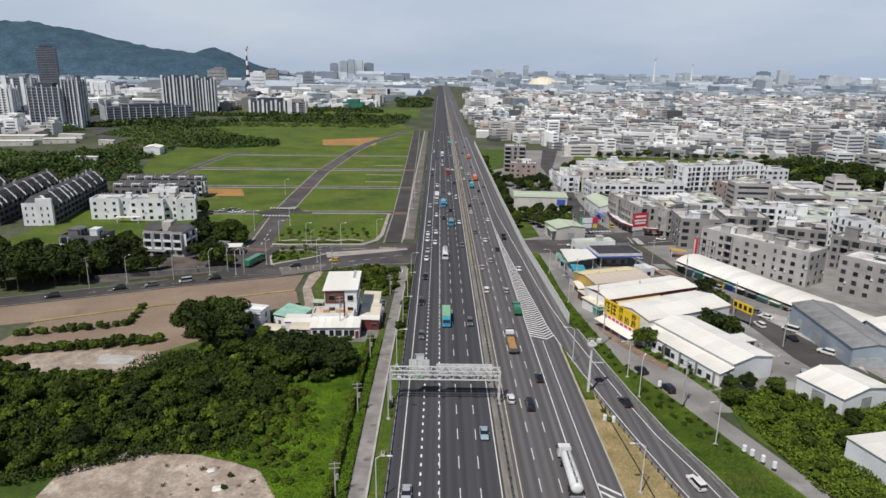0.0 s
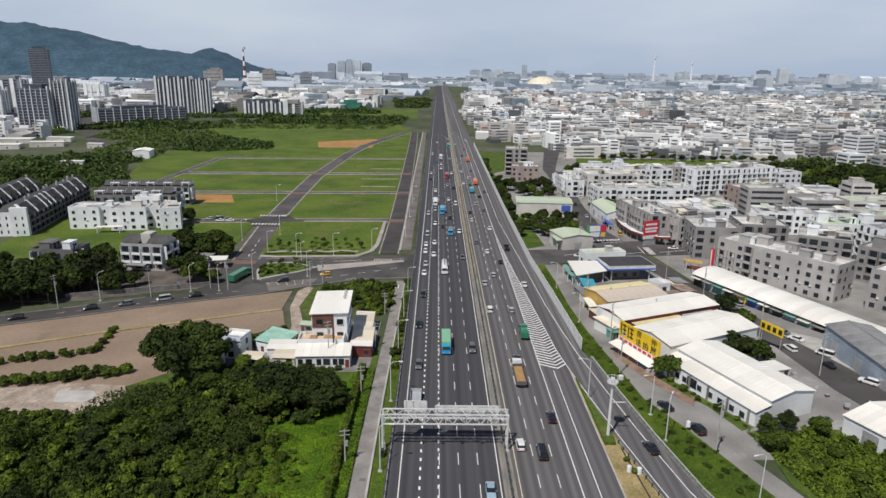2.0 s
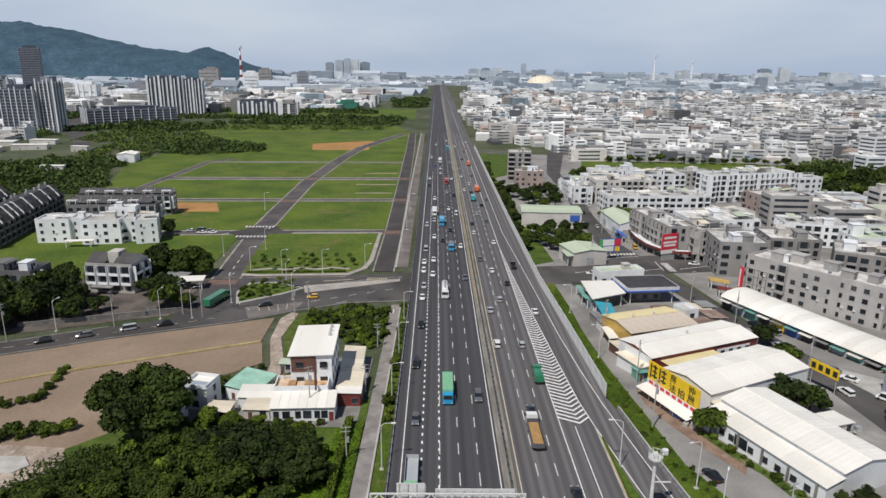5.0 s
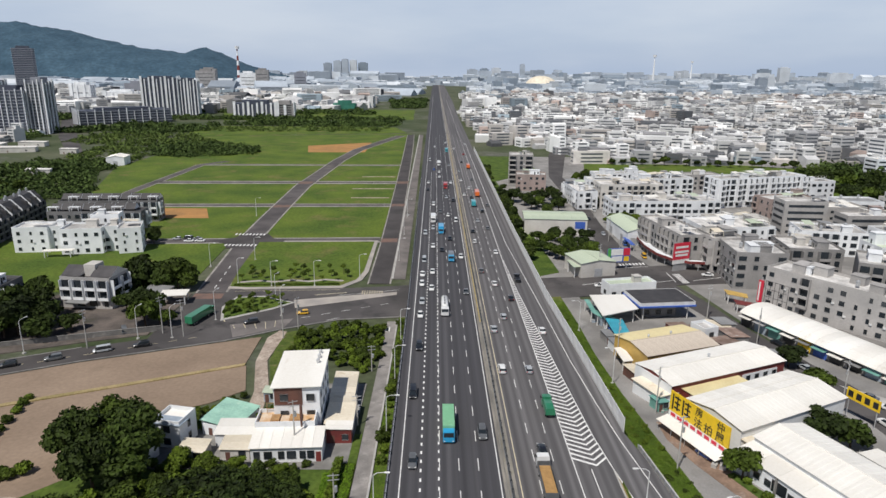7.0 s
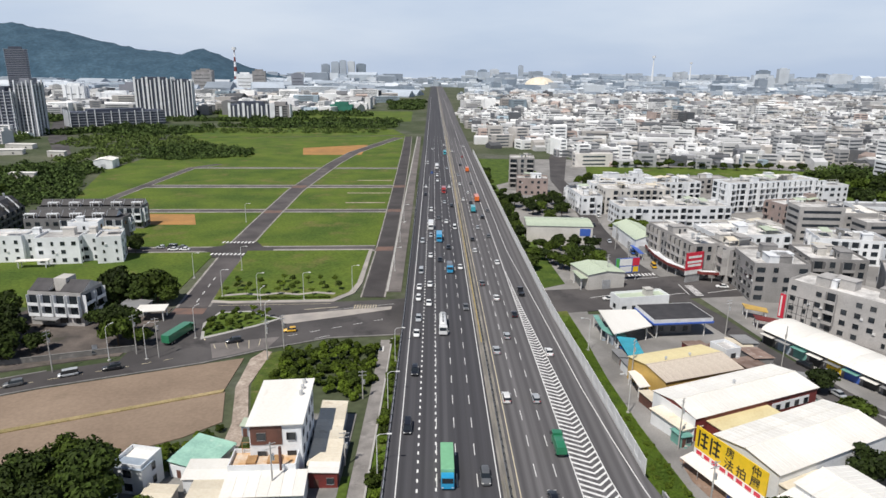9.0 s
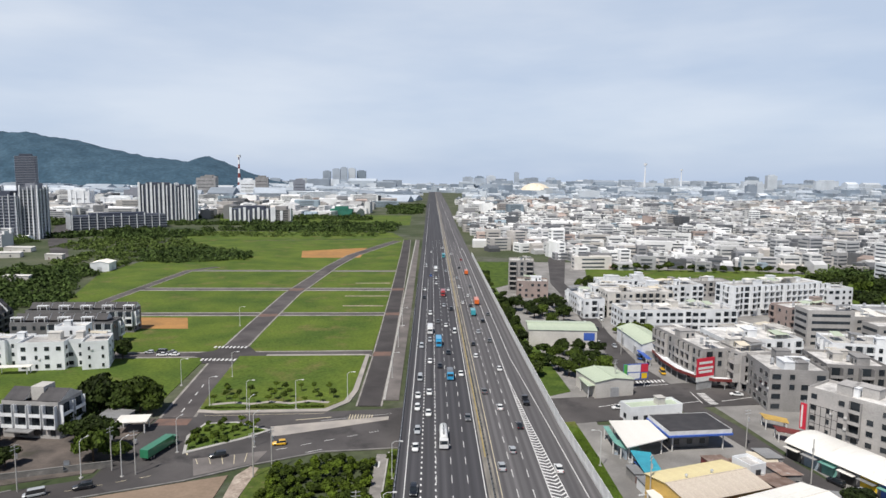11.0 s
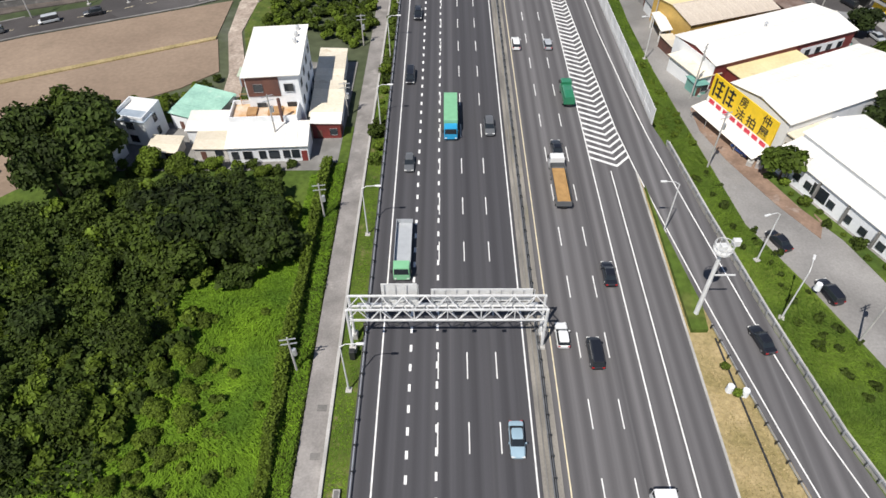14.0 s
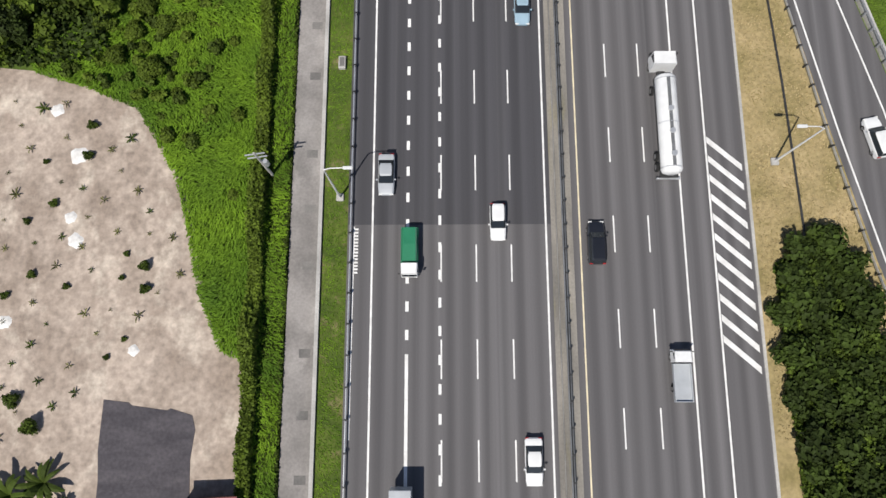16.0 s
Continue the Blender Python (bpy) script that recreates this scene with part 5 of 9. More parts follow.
# yellow billboard on the warehouse, with a white awning below it
sx, sy = 47.4, 78.0
ex, ey = 53.6, 62.2
ang = math.degrees(math.atan2(ey - sy, ex - sx))
ln = math.hypot(ex - sx, ey - sy)
strip_pts = [(m1 @ Vector(p)).to_2d() for p in ((-14.6, -15, 0), (-11.2, -15, 0), (-11.2, 14, 0), (-13.2, 14, 0), (-13.8, 4, 0), (-13.2, -4, 0))]
sheet("soil", [(45.6, 80), (48.6, 80), (53.2, 60), (57.4, 46), (55.4, 42), (51.6, 50), (47.4, 62), (45.2, 72)], 0.095, SOIL_RED, "reddish bare earth beside the lane", "soil")
sheet("grass", [tuple(p) for p in strip_pts], 0.10, GRASS_ROUGH, "weedy strip along the warehouse wall", "grass")
board = thing("billboard", place(sx, sy, ground_z(71), ang), "big yellow billboard with black characters over a white awning", "billboard")
part("panel", box(BM(), 0, ln, 0, 0.25, 2.7, 8.6), YELLOW_SIGN, board)
part("lower_panel", box(BM(), 0, ln, -0.06, -0.01, 2.7, 3.9), WHITE_SIGN, board)
up = Matrix.Rotation(math.pi / 2, 4, "X")
for x in (1.9, 5.0):
    for dx, dz, w, h in ((-0.95, 0.0, 0.42, 3.6), (0.4, 1.3, 1.8, 0.4), (0.4, 0.1, 1.6, 0.4), (0.4, -1.1, 1.8, 0.4), (0.45, 0.1, 0.4, 3.4)):
        part("black_mark", box(BM(), x + dx - w / 2, x + dx + w / 2, -0.05, -0.01 + 0.001 * dz, 6.3 + dz - h / 2, 6.3 + dz + h / 2), BLACK_SIGN, board)
for ch, x, z, s in (("房", 8.6, 7.4, 2.1), ("仲", 14.6, 7.3, 2.2), ("法", 8.6, 4.9, 2.4), ("拍", 11.5, 5.0, 2.4), ("屋", 14.6, 5.0, 2.4)):
    text_part(ch, s, BLACK_SIGN, board, Matrix.Translation((x, -0.03, z)) @ up)
for i in range(8):
    part("red_bar", box(BM(), 0.7 + i * 2.0, 2.1 + i * 2.0, -0.10, -0.061, 2.9, 3.7), RED_SIGN, board)
bm = BM()
v = [bm.verts.new(p) for p in ((-0.2, -0.1, 2.6), (ln + 0.2, -0.1, 2.6), (ln + 0.2, -3.2, 2.0), (-0.2, -3.2, 2.0), (-0.2, -0.1, 2.7), (ln + 0.2, -0.1, 2.7), (ln + 0.2, -3.2, 2.1), (-0.2, -3.2, 2.1))]
for f in ((3, 2, 1, 0), (4, 5, 6, 7), (0, 1, 5, 4), (1, 2, 6, 5), (2, 3, 7, 6), (3, 0, 4, 7)):
    bm.faces.new([v[k] for k in f])
bmesh.ops.recalc_face_normals(bm, faces=bm.faces[:])
part("awning", bm, ROOF_WHITE, board)
for i in range(5):
    x = 0.3 + i * (ln - 0.6) / 4
    part("post", box(BM(), x - 0.08, x + 0.08, 0.3, 0.46, -0.5, 8.5), STEEL, board)
    part("awning_post", box(BM(), x - 0.05, x + 0.05, -3.0, -2.9, -0.4, 2.0), STEEL, board)
# second small yellow sign by the street
sgn = thing("sign", on_ground(92.0, 80, -70), "yellow street sign board on a steel frame", "sign")
part("panel", box(BM(), -4, 4, -0.1, 0.1, 4.5, 7.2), YELLOW_SIGN, sgn)
for x in (-3, -1, 1, 3):
    part("character_bar", box(BM(), x - 0.6, x + 0.6, -0.14, -0.101, 5.1, 6.6), BLACK_SIGN, sgn)
for x in (-3.4, 3.4):
    part("post", bar(BM(), (x, 0.2, -0.2), (x, 0.2, 7.0), 0.12, 8), STEEL, sgn)

# filling station and sheds at the crossing
flat_roof("station_canopy", [(60.9, 160.5), (79.3, 162.5), (81.2, 149.3), (62.5, 147.2)], 5.4, 0.9, TERRACE_ROOF, "dark flat canopy of a filling station with pale and blue edges", STEEL_PALE)
station_edge = counter_clockwise([(60.7, 160.7), (79.5, 162.7), (81.4, 149.1), (62.3, 147.0)])
bm = BM()
for i in range(4):
    (xa, ya), (xb, yb) = station_edge[i - 1], station_edge[i]
    bar(bm, (xa, ya, 5.0), (xb, yb, 5.0), 0.35)
blue_edge = part("canopy_trim", bm, BLUE_SIGN, m=place(0, 0, ground_z(155)))
tagged(blue_edge, "blue trim below the edge of a filling station canopy", "trim", kind="structure")
flat_roof("canopy", [(48.5, 159), (60.6, 159.6), (61.5, 146), (48.2, 139.5)], 4.8, 0.25, ROOF_WHITE, "white sheet canopy beside a filling station")
flat_roof("awning", [(49.4, 141.0), (54.6, 139.5), (53.8, 128.5), (49.0, 127.3)], 3.4, 0.15, ROOF_BLUE, "turquoise sheet awning over stalls")
flat_roof("awning", [(46.6, 158), (48.2, 158), (47.9, 142), (46.4, 146)], 3.6, 0.12, ROOF_TEAL, "teal sheet awning over a stall")
flat_roof("awning", [(45.8, 117.0), (48.6, 117.8), (48.9, 108.8), (46.0, 108)], 3.2, 0.15, ROOF_WHITE, "white sheet awning beside the lane")
kiosk = building(on_ground(70, 153.8, 6), 12, 4, 1, GREY_WALL, "dark kiosk under the filling station canopy", 3.2, "kiosk", 2, 3, name="kiosk", clutter=0, balcony=0)
building(on_ground(66.5, 174, 12), 18.5, 6.5, 1, WHITE_WALL, "low white site building with a flat roof", 4.6, "office", 2, 9, name="office", clutter=1, balcony=0, roof=ROOF_GREEN)
warehouse(on_ground(58.5, 201.5, 14), 15, 15, 6.0, 7.0, CREAM_WALL, ROOF_GREEN, "pale green sheet-roofed workshop with an open dark bay", doors=1)
flat_roof("canopy", [(49, 202), (57, 204), (58, 194), (50, 192)], 4.6, 0.2, ROOF_GREEN, "pale green sheet canopy on posts")
bb = thing("billboard", on_ground(71, 204.5, 12), "colourful billboard on steel posts at a crossing", "billboard")
part("panel", box(BM(), -5, 5, -0.15, 0.15, 3.2, 9.2), BLUE_SIGN, bb)
for x0, x1, z0, z1, mm in ((-5, -3.6, 3.2, 9.2, GREEN_SIGN), (-3.5, 1.8, 6.2, 8.9, WHITE_SIGN), (-3.2, 1.6, 3.6, 5.8, WHITE_SIGN), (2.0, 4.9, 6.0, 9.1, RED_SIGN), (2.3, 4.6, 3.5, 5.6, YELLOW_SIGN)):
    part("colour_block", box(BM(), x0, x1, -0.2, -0.151, z0, z1), mm, bb)
for x in (-4, 4):
    part("post", bar(BM(), (x, 0.3, -0.2), (x, 0.3, 8.8), 0.16, 8), STEEL, bb)
warehouse(on_ground(56, 271, -4), 31, 19, 8.0, 9.0, CREAM_WALL, ROOF_GREEN, "cream warehouse with a pale green sheet roof", along_x=True, doors=0)
pl = part("blue_poster", box(BM(), 9.5, 14.5, -9.62, -9.505, 3.5, 7.0), BLUE_SIGN, None)
pl.matrix_world = on_ground(56, 271, -4)
tagged(pl, "blue poster on a warehouse wall", "poster")
warehouse(on_ground(91.5, 259, 3), 13, 32, 6.5, 8.6, WHITE_WALL, ROOF_GREEN, "pale gabled market hall with teal trim", doors=2)
flat_roof("awning", [(84.5, 246), (86.5, 246), (86.5, 232), (84.5, 232)], 3.0, 0.15, BLUE_SIGN, "blue tarpaulin awning at the street")

# long vaulted white roof along the street
ax, ay, bx, by = 101.0, 147.5, 130.0, 75.5
ln = math.hypot(bx - ax, by - ay)
hall = thing("market_hall", place(ax, ay, ground_z(130), math.degrees(math.atan2(by - ay, bx - ax))), "long white vaulted market hall with open shop fronts", "hall")
part("wall", box(BM(), 0, ln, -6.4, 6.4, -1.0, 4.4), GREY_WALL, hall)
n = 26
for i in range(n):
    bm = BM()
    x0, x1 = i * ln / n, (i + 1) * ln / n - 0.04
    rows = []
    for k in range(9):
        a = math.pi * (0.08 + 0.84 * k / 8)
        y, z = -7.6 * math.cos(a) / math.cos(math.pi * 0.08), 4.3 + 2.9 * math.sin(a) - 2.9 * math.sin(math.pi * 0.08)
        rows.append([bm.verts.new(p) for p in ((x0, y, z), (x1, y, z), (x1, y * 0.985, z - 0.12), (x0, y * 0.985, z - 0.12))])
    for a, b in zip(rows, rows[1:]):
        for k in range(4):
            bm.faces.new((a[k], a[(k + 1) % 4], b[(k + 1) % 4], b[k]))
    bm.faces.new(rows[0])
    bm.faces.new(rows[-1][::-1])
    bmesh.ops.recalc_face_normals(bm, faces=bm.faces[:])
    part("roof_panel", bm, ROOF_WHITE, hall)
for i in range(15):
    x = 2.5 + i * (ln - 5) / 14
    mm = (DARK_METAL, BLUE_WALL, ROOF_TEAL, DARK_METAL, YELLOW_SIGN, BLUE_SIGN, DARK_METAL)[i % 7]
    part("shop_front", box(BM(), x - 2.1, x + 2.1, -6.5, -6.41, -0.2, 3.6), mm, hall)
    part("shop_awning", box(BM(), x - 2.2, x + 2.2, -8.3, -6.51, 3.1, 3.25), (ROOF_WHITE, ROOF_GREY, ROOF_TEAL)[i % 3], hall)

# blocks of flats round the crossing
FLATS = (
    (122, 304, 3, 60, 18, 3, WHITE_WALL, "wide white block of shops and flats with roof terraces", 0.15),
    (100.5, 226, 8, 13, 38, 4, FLAT_WALL, "corner block with shop signs and open balconies", 0.6),
    (114, 211, 8, 14, 18, 4, FLAT_WALL, "corner block with dark open balconies", 0.75),
    (119, 191, -6, 19, 22, 4, GREY_WALL, "smooth grey four-storey block of flats", 0.25),
    (129.5, 147.5, -56.5, 47, 13, 4, FLAT_WALL, "long grey-beige four-storey row of flats", 0.05),
    (160, 108, -56.5, 34, 15, 4, FLAT_WALL, "long grey-beige four-storey row of flats", 0.05),
    (143, 196, -8, 20, 20, 4, GREY_WALL, "grey block of flats with large dark openings", 0.55),
    (194, 345, 16, 64, 14, 5, WHITE_WALL, "long white block of flats with deep open balconies", 0.8),
    (236, 351, 10, 17, 12, 4, WHITE_WALL, "white four-storey block of flats", 0.0),
    (196, 312, 12, 30, 14, 3, PINK_WALL, "pink-tiled apartment house with balconies", 0.45),
    (134, 246, 4, 34, 22, 3, WHITE_WALL, "flat-roofed block with white roof terraces", 0.3),
    (160, 172, -30, 20, 20, 4, GREY_WALL, "grey tiled four-storey block of flats", 0.4),
    (176, 236, -12, 28, 18, 3, WHITE_WALL, "pale three-storey block with roof sheds", 0.4),
    (178, 142, -56, 36, 14, 4, GREY_WALL, "long grey row of flats", 0.35),
    (57, 415, -6, 17, 16, 6, FLAT_WALL, "grey office block beside the motorway", 0.3),
    (61, 390, -6, 20, 14, 3, PINK_WALL, "brown-tiled apartment house beside the motorway", 0.0),
    (150, 274, 6, 30, 12, 2, CREAM_WALL, "low cream workshop block with sheet roofs", 0.2),
    (84, 340, 4, 12, 34, 3, WHITE_WALL, "white row of shops along the street", 0.3),
    (112, 336, 4, 38, 16, 4, CREAM_WALL, "cream four-storey row of flats with roof sheds", 0.3),
    (140, 358, 10, 36, 14, 4, WHITE_WALL, "white four-storey row of flats with roof sheds", 0.4),
    (108, 372, 4, 26, 12, 3, WHITE_WALL, "white three-storey row of houses", 0.3),
    (124, 398, 6, 38, 12, 3, WHITE_WALL, "white three-storey row of houses with roof sheds", 0.4),
    (170, 394, 8, 44, 12, 3, FLAT_WALL, "grey three-storey row of houses with roof sheds", 0.4),
    (214, 388, 10, 34, 12, 3, WHITE_WALL, "white three-storey row of houses with roof sheds", 0.4),
)
for i, (x, y, a, w, d, n, wall, label, bal) in enumerate(FLATS):
    big = {0: (2.6, 1.5), 1: (2.5, 1.9), 2: (2.4, 1.9), 3: (2.7, 1.6), 6: (3.0, 2.0), 7: (2.8, 2.2), 8: (2.6, 1.5), 11: (2.4, 1.8), 12: (2.4, 1.7), 14: (3.2, 2.0)}.get(i, (1.5, 1.4))
    building(on_ground(x, y, a), w, d, n, wall, label, 3.4, "apartment building", 2, i, balcony=bal, win=big, pitch=max(3.8, big[0] + 1.2), ledges=i in (0, 7, 14), rail=WHITE_WALL if i in (7, 10) else None, deep=2.3 if i in (2, 6, 7) else 1.25)
# curved shop canopy and dark shop fronts at the street corner
corner = thing("shop_canopy", on_ground(0, 0), "curved pale canopy over dark shop fronts", "canopy")
corner.matrix_basis = place(0, 0, -6.5)
edge = [(90.6, 246), (89.4, 228), (90.6, 215), (94.2, 207), (100, 202.6), (108, 201.6)]
bm = BM()
prism(bm, counter_clockwise(edge + offset_line(edge, -3.4)[::-1]), 3.5, 3.9)
part("roof", bm, WHITE_WALL, corner)
part("fascia", prism(BM(), counter_clockwise(edge + offset_line(edge, 0.15)[::-1]), 3.2, 4.3), RED_WALL, corner, "dark red fascia")
for x, y, a in walk_line(offset_line(edge, -0.6), 5.0):
    part("column", bar(BM(), (x, y, -0.1), (x, y, 3.5), 0.16, 6), STEEL, corner)
rs = thing("shop_sign", on_ground(96.4, 203.2, 22), "big red shop sign over the street corner", "sign")
part("panel", box(BM(), -4.2, 4.2, -0.15, 0.15, 5.0, 12.0), RED_SIGN, rs)
for z, w in ((10.2, 3.2), (8.2, 3.6), (6.8, 3.2)):
    part("lettering_bar", box(BM(), -w, w, -0.2, -0.151, z - 0.45, z + 0.45), WHITE_SIGN, rs)
part("lower_panel", box(BM(), -4.2, 4.2, -0.15, 0.15, 3.2, 4.9), WHITE_SIGN, rs)
part("frame", box(BM(), -3.6, 3.6, 0.16, 0.4, -0.2, 11.8), STEEL, rs)
vs = thing("shop_sign", on_ground(107, 158, -60), "tall red vertical sign beside a steel billboard frame", "sign")
part("panel", box(BM(), -1.0, 0.8, -0.15, 0.15, 3.0, 11.0), RED_SIGN, vs)
part("pale_strip", box(BM(), -0.7, -0.2, -0.2, -0.151, 3.6, 10.4), WHITE_SIGN, vs)
fr = BM()
for i in range(6):
    bar(fr, (1.6 + i * 1.6, 0, 3), (1.6 + i * 1.6, 0, 11.5), 0.08)
for z in (3.2, 5.9, 8.6, 11.4):
    bar(fr, (1.6, 0, z), (9.6, 0, z), 0.08)
part("billboard_frame", fr, DARK_METAL, vs)
part("post", bar(BM(), (0, 0.3, -0.2), (0, 0.3, 12), 0.2, 8), STEEL, vs)
flat_roof("awning", [(100, 170), (106, 165), (104.6, 161), (99, 165)], 3.4, 0.2, YELLOW_WALL, "yellow shop awning at the crossing")
flat_roof("awning", [(99, 160), (105, 156), (103.6, 152), (98, 155.6)], 3.2, 0.2, RED_WALL, "red shop awning at the crossing")



def gable(w, d, h):
    """A small gabled attic; the ridge runs along x."""
    bm = BM()
    a = [bm.verts.new((x, y, z)) for x in (-w / 2, w / 2) for y, z in ((-d / 2, 0), (d / 2, 0), (0, h))]
    for f, s in (((0, 2, 1), 1), ((3, 4, 5), 1), ((0, 3, 5, 2), 0), ((1, 2, 5, 4), 0), ((0, 1, 4, 3), 1)):
        bm.faces.new([a[i] for i in f]).material_index = s
    bmesh.ops.recalc_face_normals(bm, faces=bm.faces[:])
    return bm


def pergola(w, d, h):
    """An open white frame on a roof terrace."""
    bm = BM()
    for x in (-w / 2, w / 2 - 0.2):
        for y in (-d / 2, d / 2 - 0.2):
            box(bm, x, x + 0.2, y, y + 0.2, 0, h)
    for y in (-d / 2, d / 2 - 0.2):
        box(bm, -w / 2 - 0.2, w / 2 + 0.2, y, y + 0.2, h, h + 0.25)
    box(bm, -w / 2 - 0.3, w / 2 + 0.3, -d / 2 + 0.6, d / 2 - 0.6, h + 0.251, h + 0.36)
    return bm


def prism_x(pts, thick):
    """A flat shape in x and z, given a thickness along y."""
    bm = BM()
    a, b = [bm.verts.new((x, -thick / 2, z)) for x, z in pts], [bm.verts.new((x, thick / 2, z)) for x, z in pts]
    n = len(pts)
    for i in range(n):
        bm.faces.new((a[i], a[(i + 1) % n], b[(i + 1) % n], b[i]))
    bm.faces.new(a[::-1])
    bm.faces.new(b)
    bmesh.ops.recalc_face_normals(bm, faces=bm.faces[:])
    return bm


# left of the motorway: sheds and houses near the lane
house = thing("house", place(-34.2, 81, ground_z(81), 3), "tall white house with a white sheet roof and brown cladding", "house")
part("wall", box(BM(), -4.8, 4.8, -8.2, 8.2, -1, 12.2), WHITE_WALL, house)
bm = BM()
v = [bm.verts.new(p) for p in ((-5.3, -8.8, 12.25), (5.3, -8.8, 12.5), (5.3, 8.8, 12.9), (-5.3, 8.8, 12.65), (-5.3, -8.8, 12.4), (5.3, -8.8, 12.65), (5.3, 8.8, 13.05), (-5.3, 8.8, 12.8))]
for f in ((3, 2, 1, 0), (4, 5, 6, 7), (0, 1, 5, 4), (1, 2, 6, 5), (2, 3, 7, 6), (3, 0, 4, 7)):
    bm.faces.new([v[k] for k in f])
part("roof", bm, ROOF_WHITE, house)
for i in range(3):
    piece("roof_vent", tank_mesh(), house, Matrix.Translation((3.4, 2.0 + 2.4 * i, 12.4)) @ Matrix.Scale(0.6, 4))
part("cladding", box(BM(), -4.6, 1.2, -8.35, -8.205, 8.2, 12.0), BROWN_WALL, house, "brown sheet cladding")
for x, z in ((-2.6, 9.2), (2.9, 9.2), (-2.6, 5.4), (2.9, 5.4)):
    piece("window", window_mesh(1.5, 1.4), house, Matrix.Translation((x, -8.36, z)))
for y in (-6, -2, 2, 6):
    for z in (1.5, 5.2, 8.8):
        piece("window", window_mesh(1.2, 1.2), house, Matrix.Translation((4.8, y, z)) @ Matrix.Rotation(radians(90), 4, "Z") @ Matrix.Translation((0, -0.003, 0)))
terr = building(place(-35.6, 71.2, ground_z(71), 3), 12.2, 5.6, 1, WHITE_WALL, "white house with a tiled orange roof terrace", 5.2, "house", 2, 21, roof=mat("terrace_tiles", (0.55, 0.33, 0.16), (0.62, 0.52, 0.42), 0.5, 3.0), name="house", clutter=0, balcony=0)
part("flue", bar(BM(), (3.4, -2.6, 3.0), (3.4, -2.6, 9.6), 0.30, 8), BROWN_WALL, terr, "rusty steel flue")
OLD_WOOD = mat("old_wood", (0.42, 0.25, 0.12), None, 1, 8)
for x in (-4.5, -2.4, 0, 2.2, 4.6):
    part("scaffold_bar", bar(BM(), (x, 2.2, 5.2), (x, 2.2, 7.8), 0.07), OLD_WOOD, terr)
for z in (6.4, 7.7):
    part("scaffold_bar", bar(BM(), (-4.6, 2.2, z), (4.7, 2.2, z), 0.06), OLD_WOOD, terr)
for x, w in ((-3.2, 1.8), (0.6, 2.6)):
    part("timber_stack", box(BM(), x, x + w, -1.4, 1.0, 5.27, 5.75), OLD_WOOD, terr, "stack of weathered planks", bevel=0.05)
front = thing("house", place(-36.6, 65.4, ground_z(65), 3), "low white front building with a pale sheet roof", "house")
part("wall", box(BM(), -4.6, 9.4, -2.9, 2.9, -0.8, 3.5), WHITE_WALL, front)
for i in range(7):
    x0, x1 = -4.9 + 2.08 * i, -4.9 + 2.08 * (i + 1) - 0.04
    bm = BM()
    q = [bm.verts.new(p) for p in ((x0, -3.3, 3.55), (x1, -3.3, 3.55), (x1, 3.1, 4.5), (x0, 3.1, 4.5), (x0, -3.3, 3.65), (x1, -3.3, 3.65), (x1, 3.1, 4.6), (x0, 3.1, 4.6))]
    for f in ((3, 2, 1, 0), (4, 5, 6, 7), (0, 1, 5, 4), (1, 2, 6, 5), (2, 3, 7, 6), (3, 0, 4, 7)):
        bm.faces.new([q[k] for k in f])
    part("roof_panel", bm, ROOF_WHITE, front)
for x, w in ((-3.4, 1.0), (-1.2, 1.4), (1.4, 1.0), (3.4, 1.6), (5.6, 1.0), (7.2, 1.2)):
    piece("window", window_mesh(w, 1.5), front, Matrix.Translation((x, -2.905, 1.1)))
part("red_door", box(BM(), 8.2, 9.2, -2.98, -2.905, 0.0, 2.4), RED_WALL, front)


def low_shed(x, y, a, w, d, h, wall, roof, label, tilt=0.5):
    root = thing("shed", on_ground(x, y, a), label, "shed", "low sheds")
    part("wall", box(BM(), -w / 2, w / 2, -d / 2, d / 2, -0.5, h), wall, root)
    n = max(2, int(d / 2.5))
    for i in range(n):
        bm = BM()
        y0, y1 = -d / 2 - 0.3 + i * (d + 0.6) / n, -d / 2 - 0.3 + (i + 1) * (d + 0.6) / n - 0.03
        z0, z1 = h + 0.05, h + 0.05 + tilt
        q = [bm.verts.new(p) for p in ((-w / 2 - 0.3, y0, z1), (w / 2 + 0.3, y0, z0), (w / 2 + 0.3, y1, z0), (-w / 2 - 0.3, y1, z1), (-w / 2 - 0.3, y0, z1 + 0.1), (w / 2 + 0.3, y0, z0 + 0.1), (w / 2 + 0.3, y1, z0 + 0.1), (-w / 2 - 0.3, y1, z1 + 0.1))]
        for f in ((3, 2, 1, 0), (4, 5, 6, 7), (0, 1, 5, 4), (1, 2, 6, 5), (2, 3, 7, 6), (3, 0, 4, 7)):
            bm.faces.new([q[k] for k in f])
        part("roof_panel", bm, roof, root)
    part("gable", box(BM(), -w / 2, -w / 2 + 0.1, -d / 2, d / 2, h, h + tilt), wall, root)
    piece("window", window_mesh(1.2, 1.2), root, Matrix.Translation((w / 4, -d / 2 - 0.003, 1.0)))
    piece("door", shared(("door",), lambda: box(BM(), -0.45, 0.45, -0.05, 0, 0, 2.0), [BROWN_WALL]), root, Matrix.Translation((-w / 4, -d / 2 - 0.003, 0)))
    return root


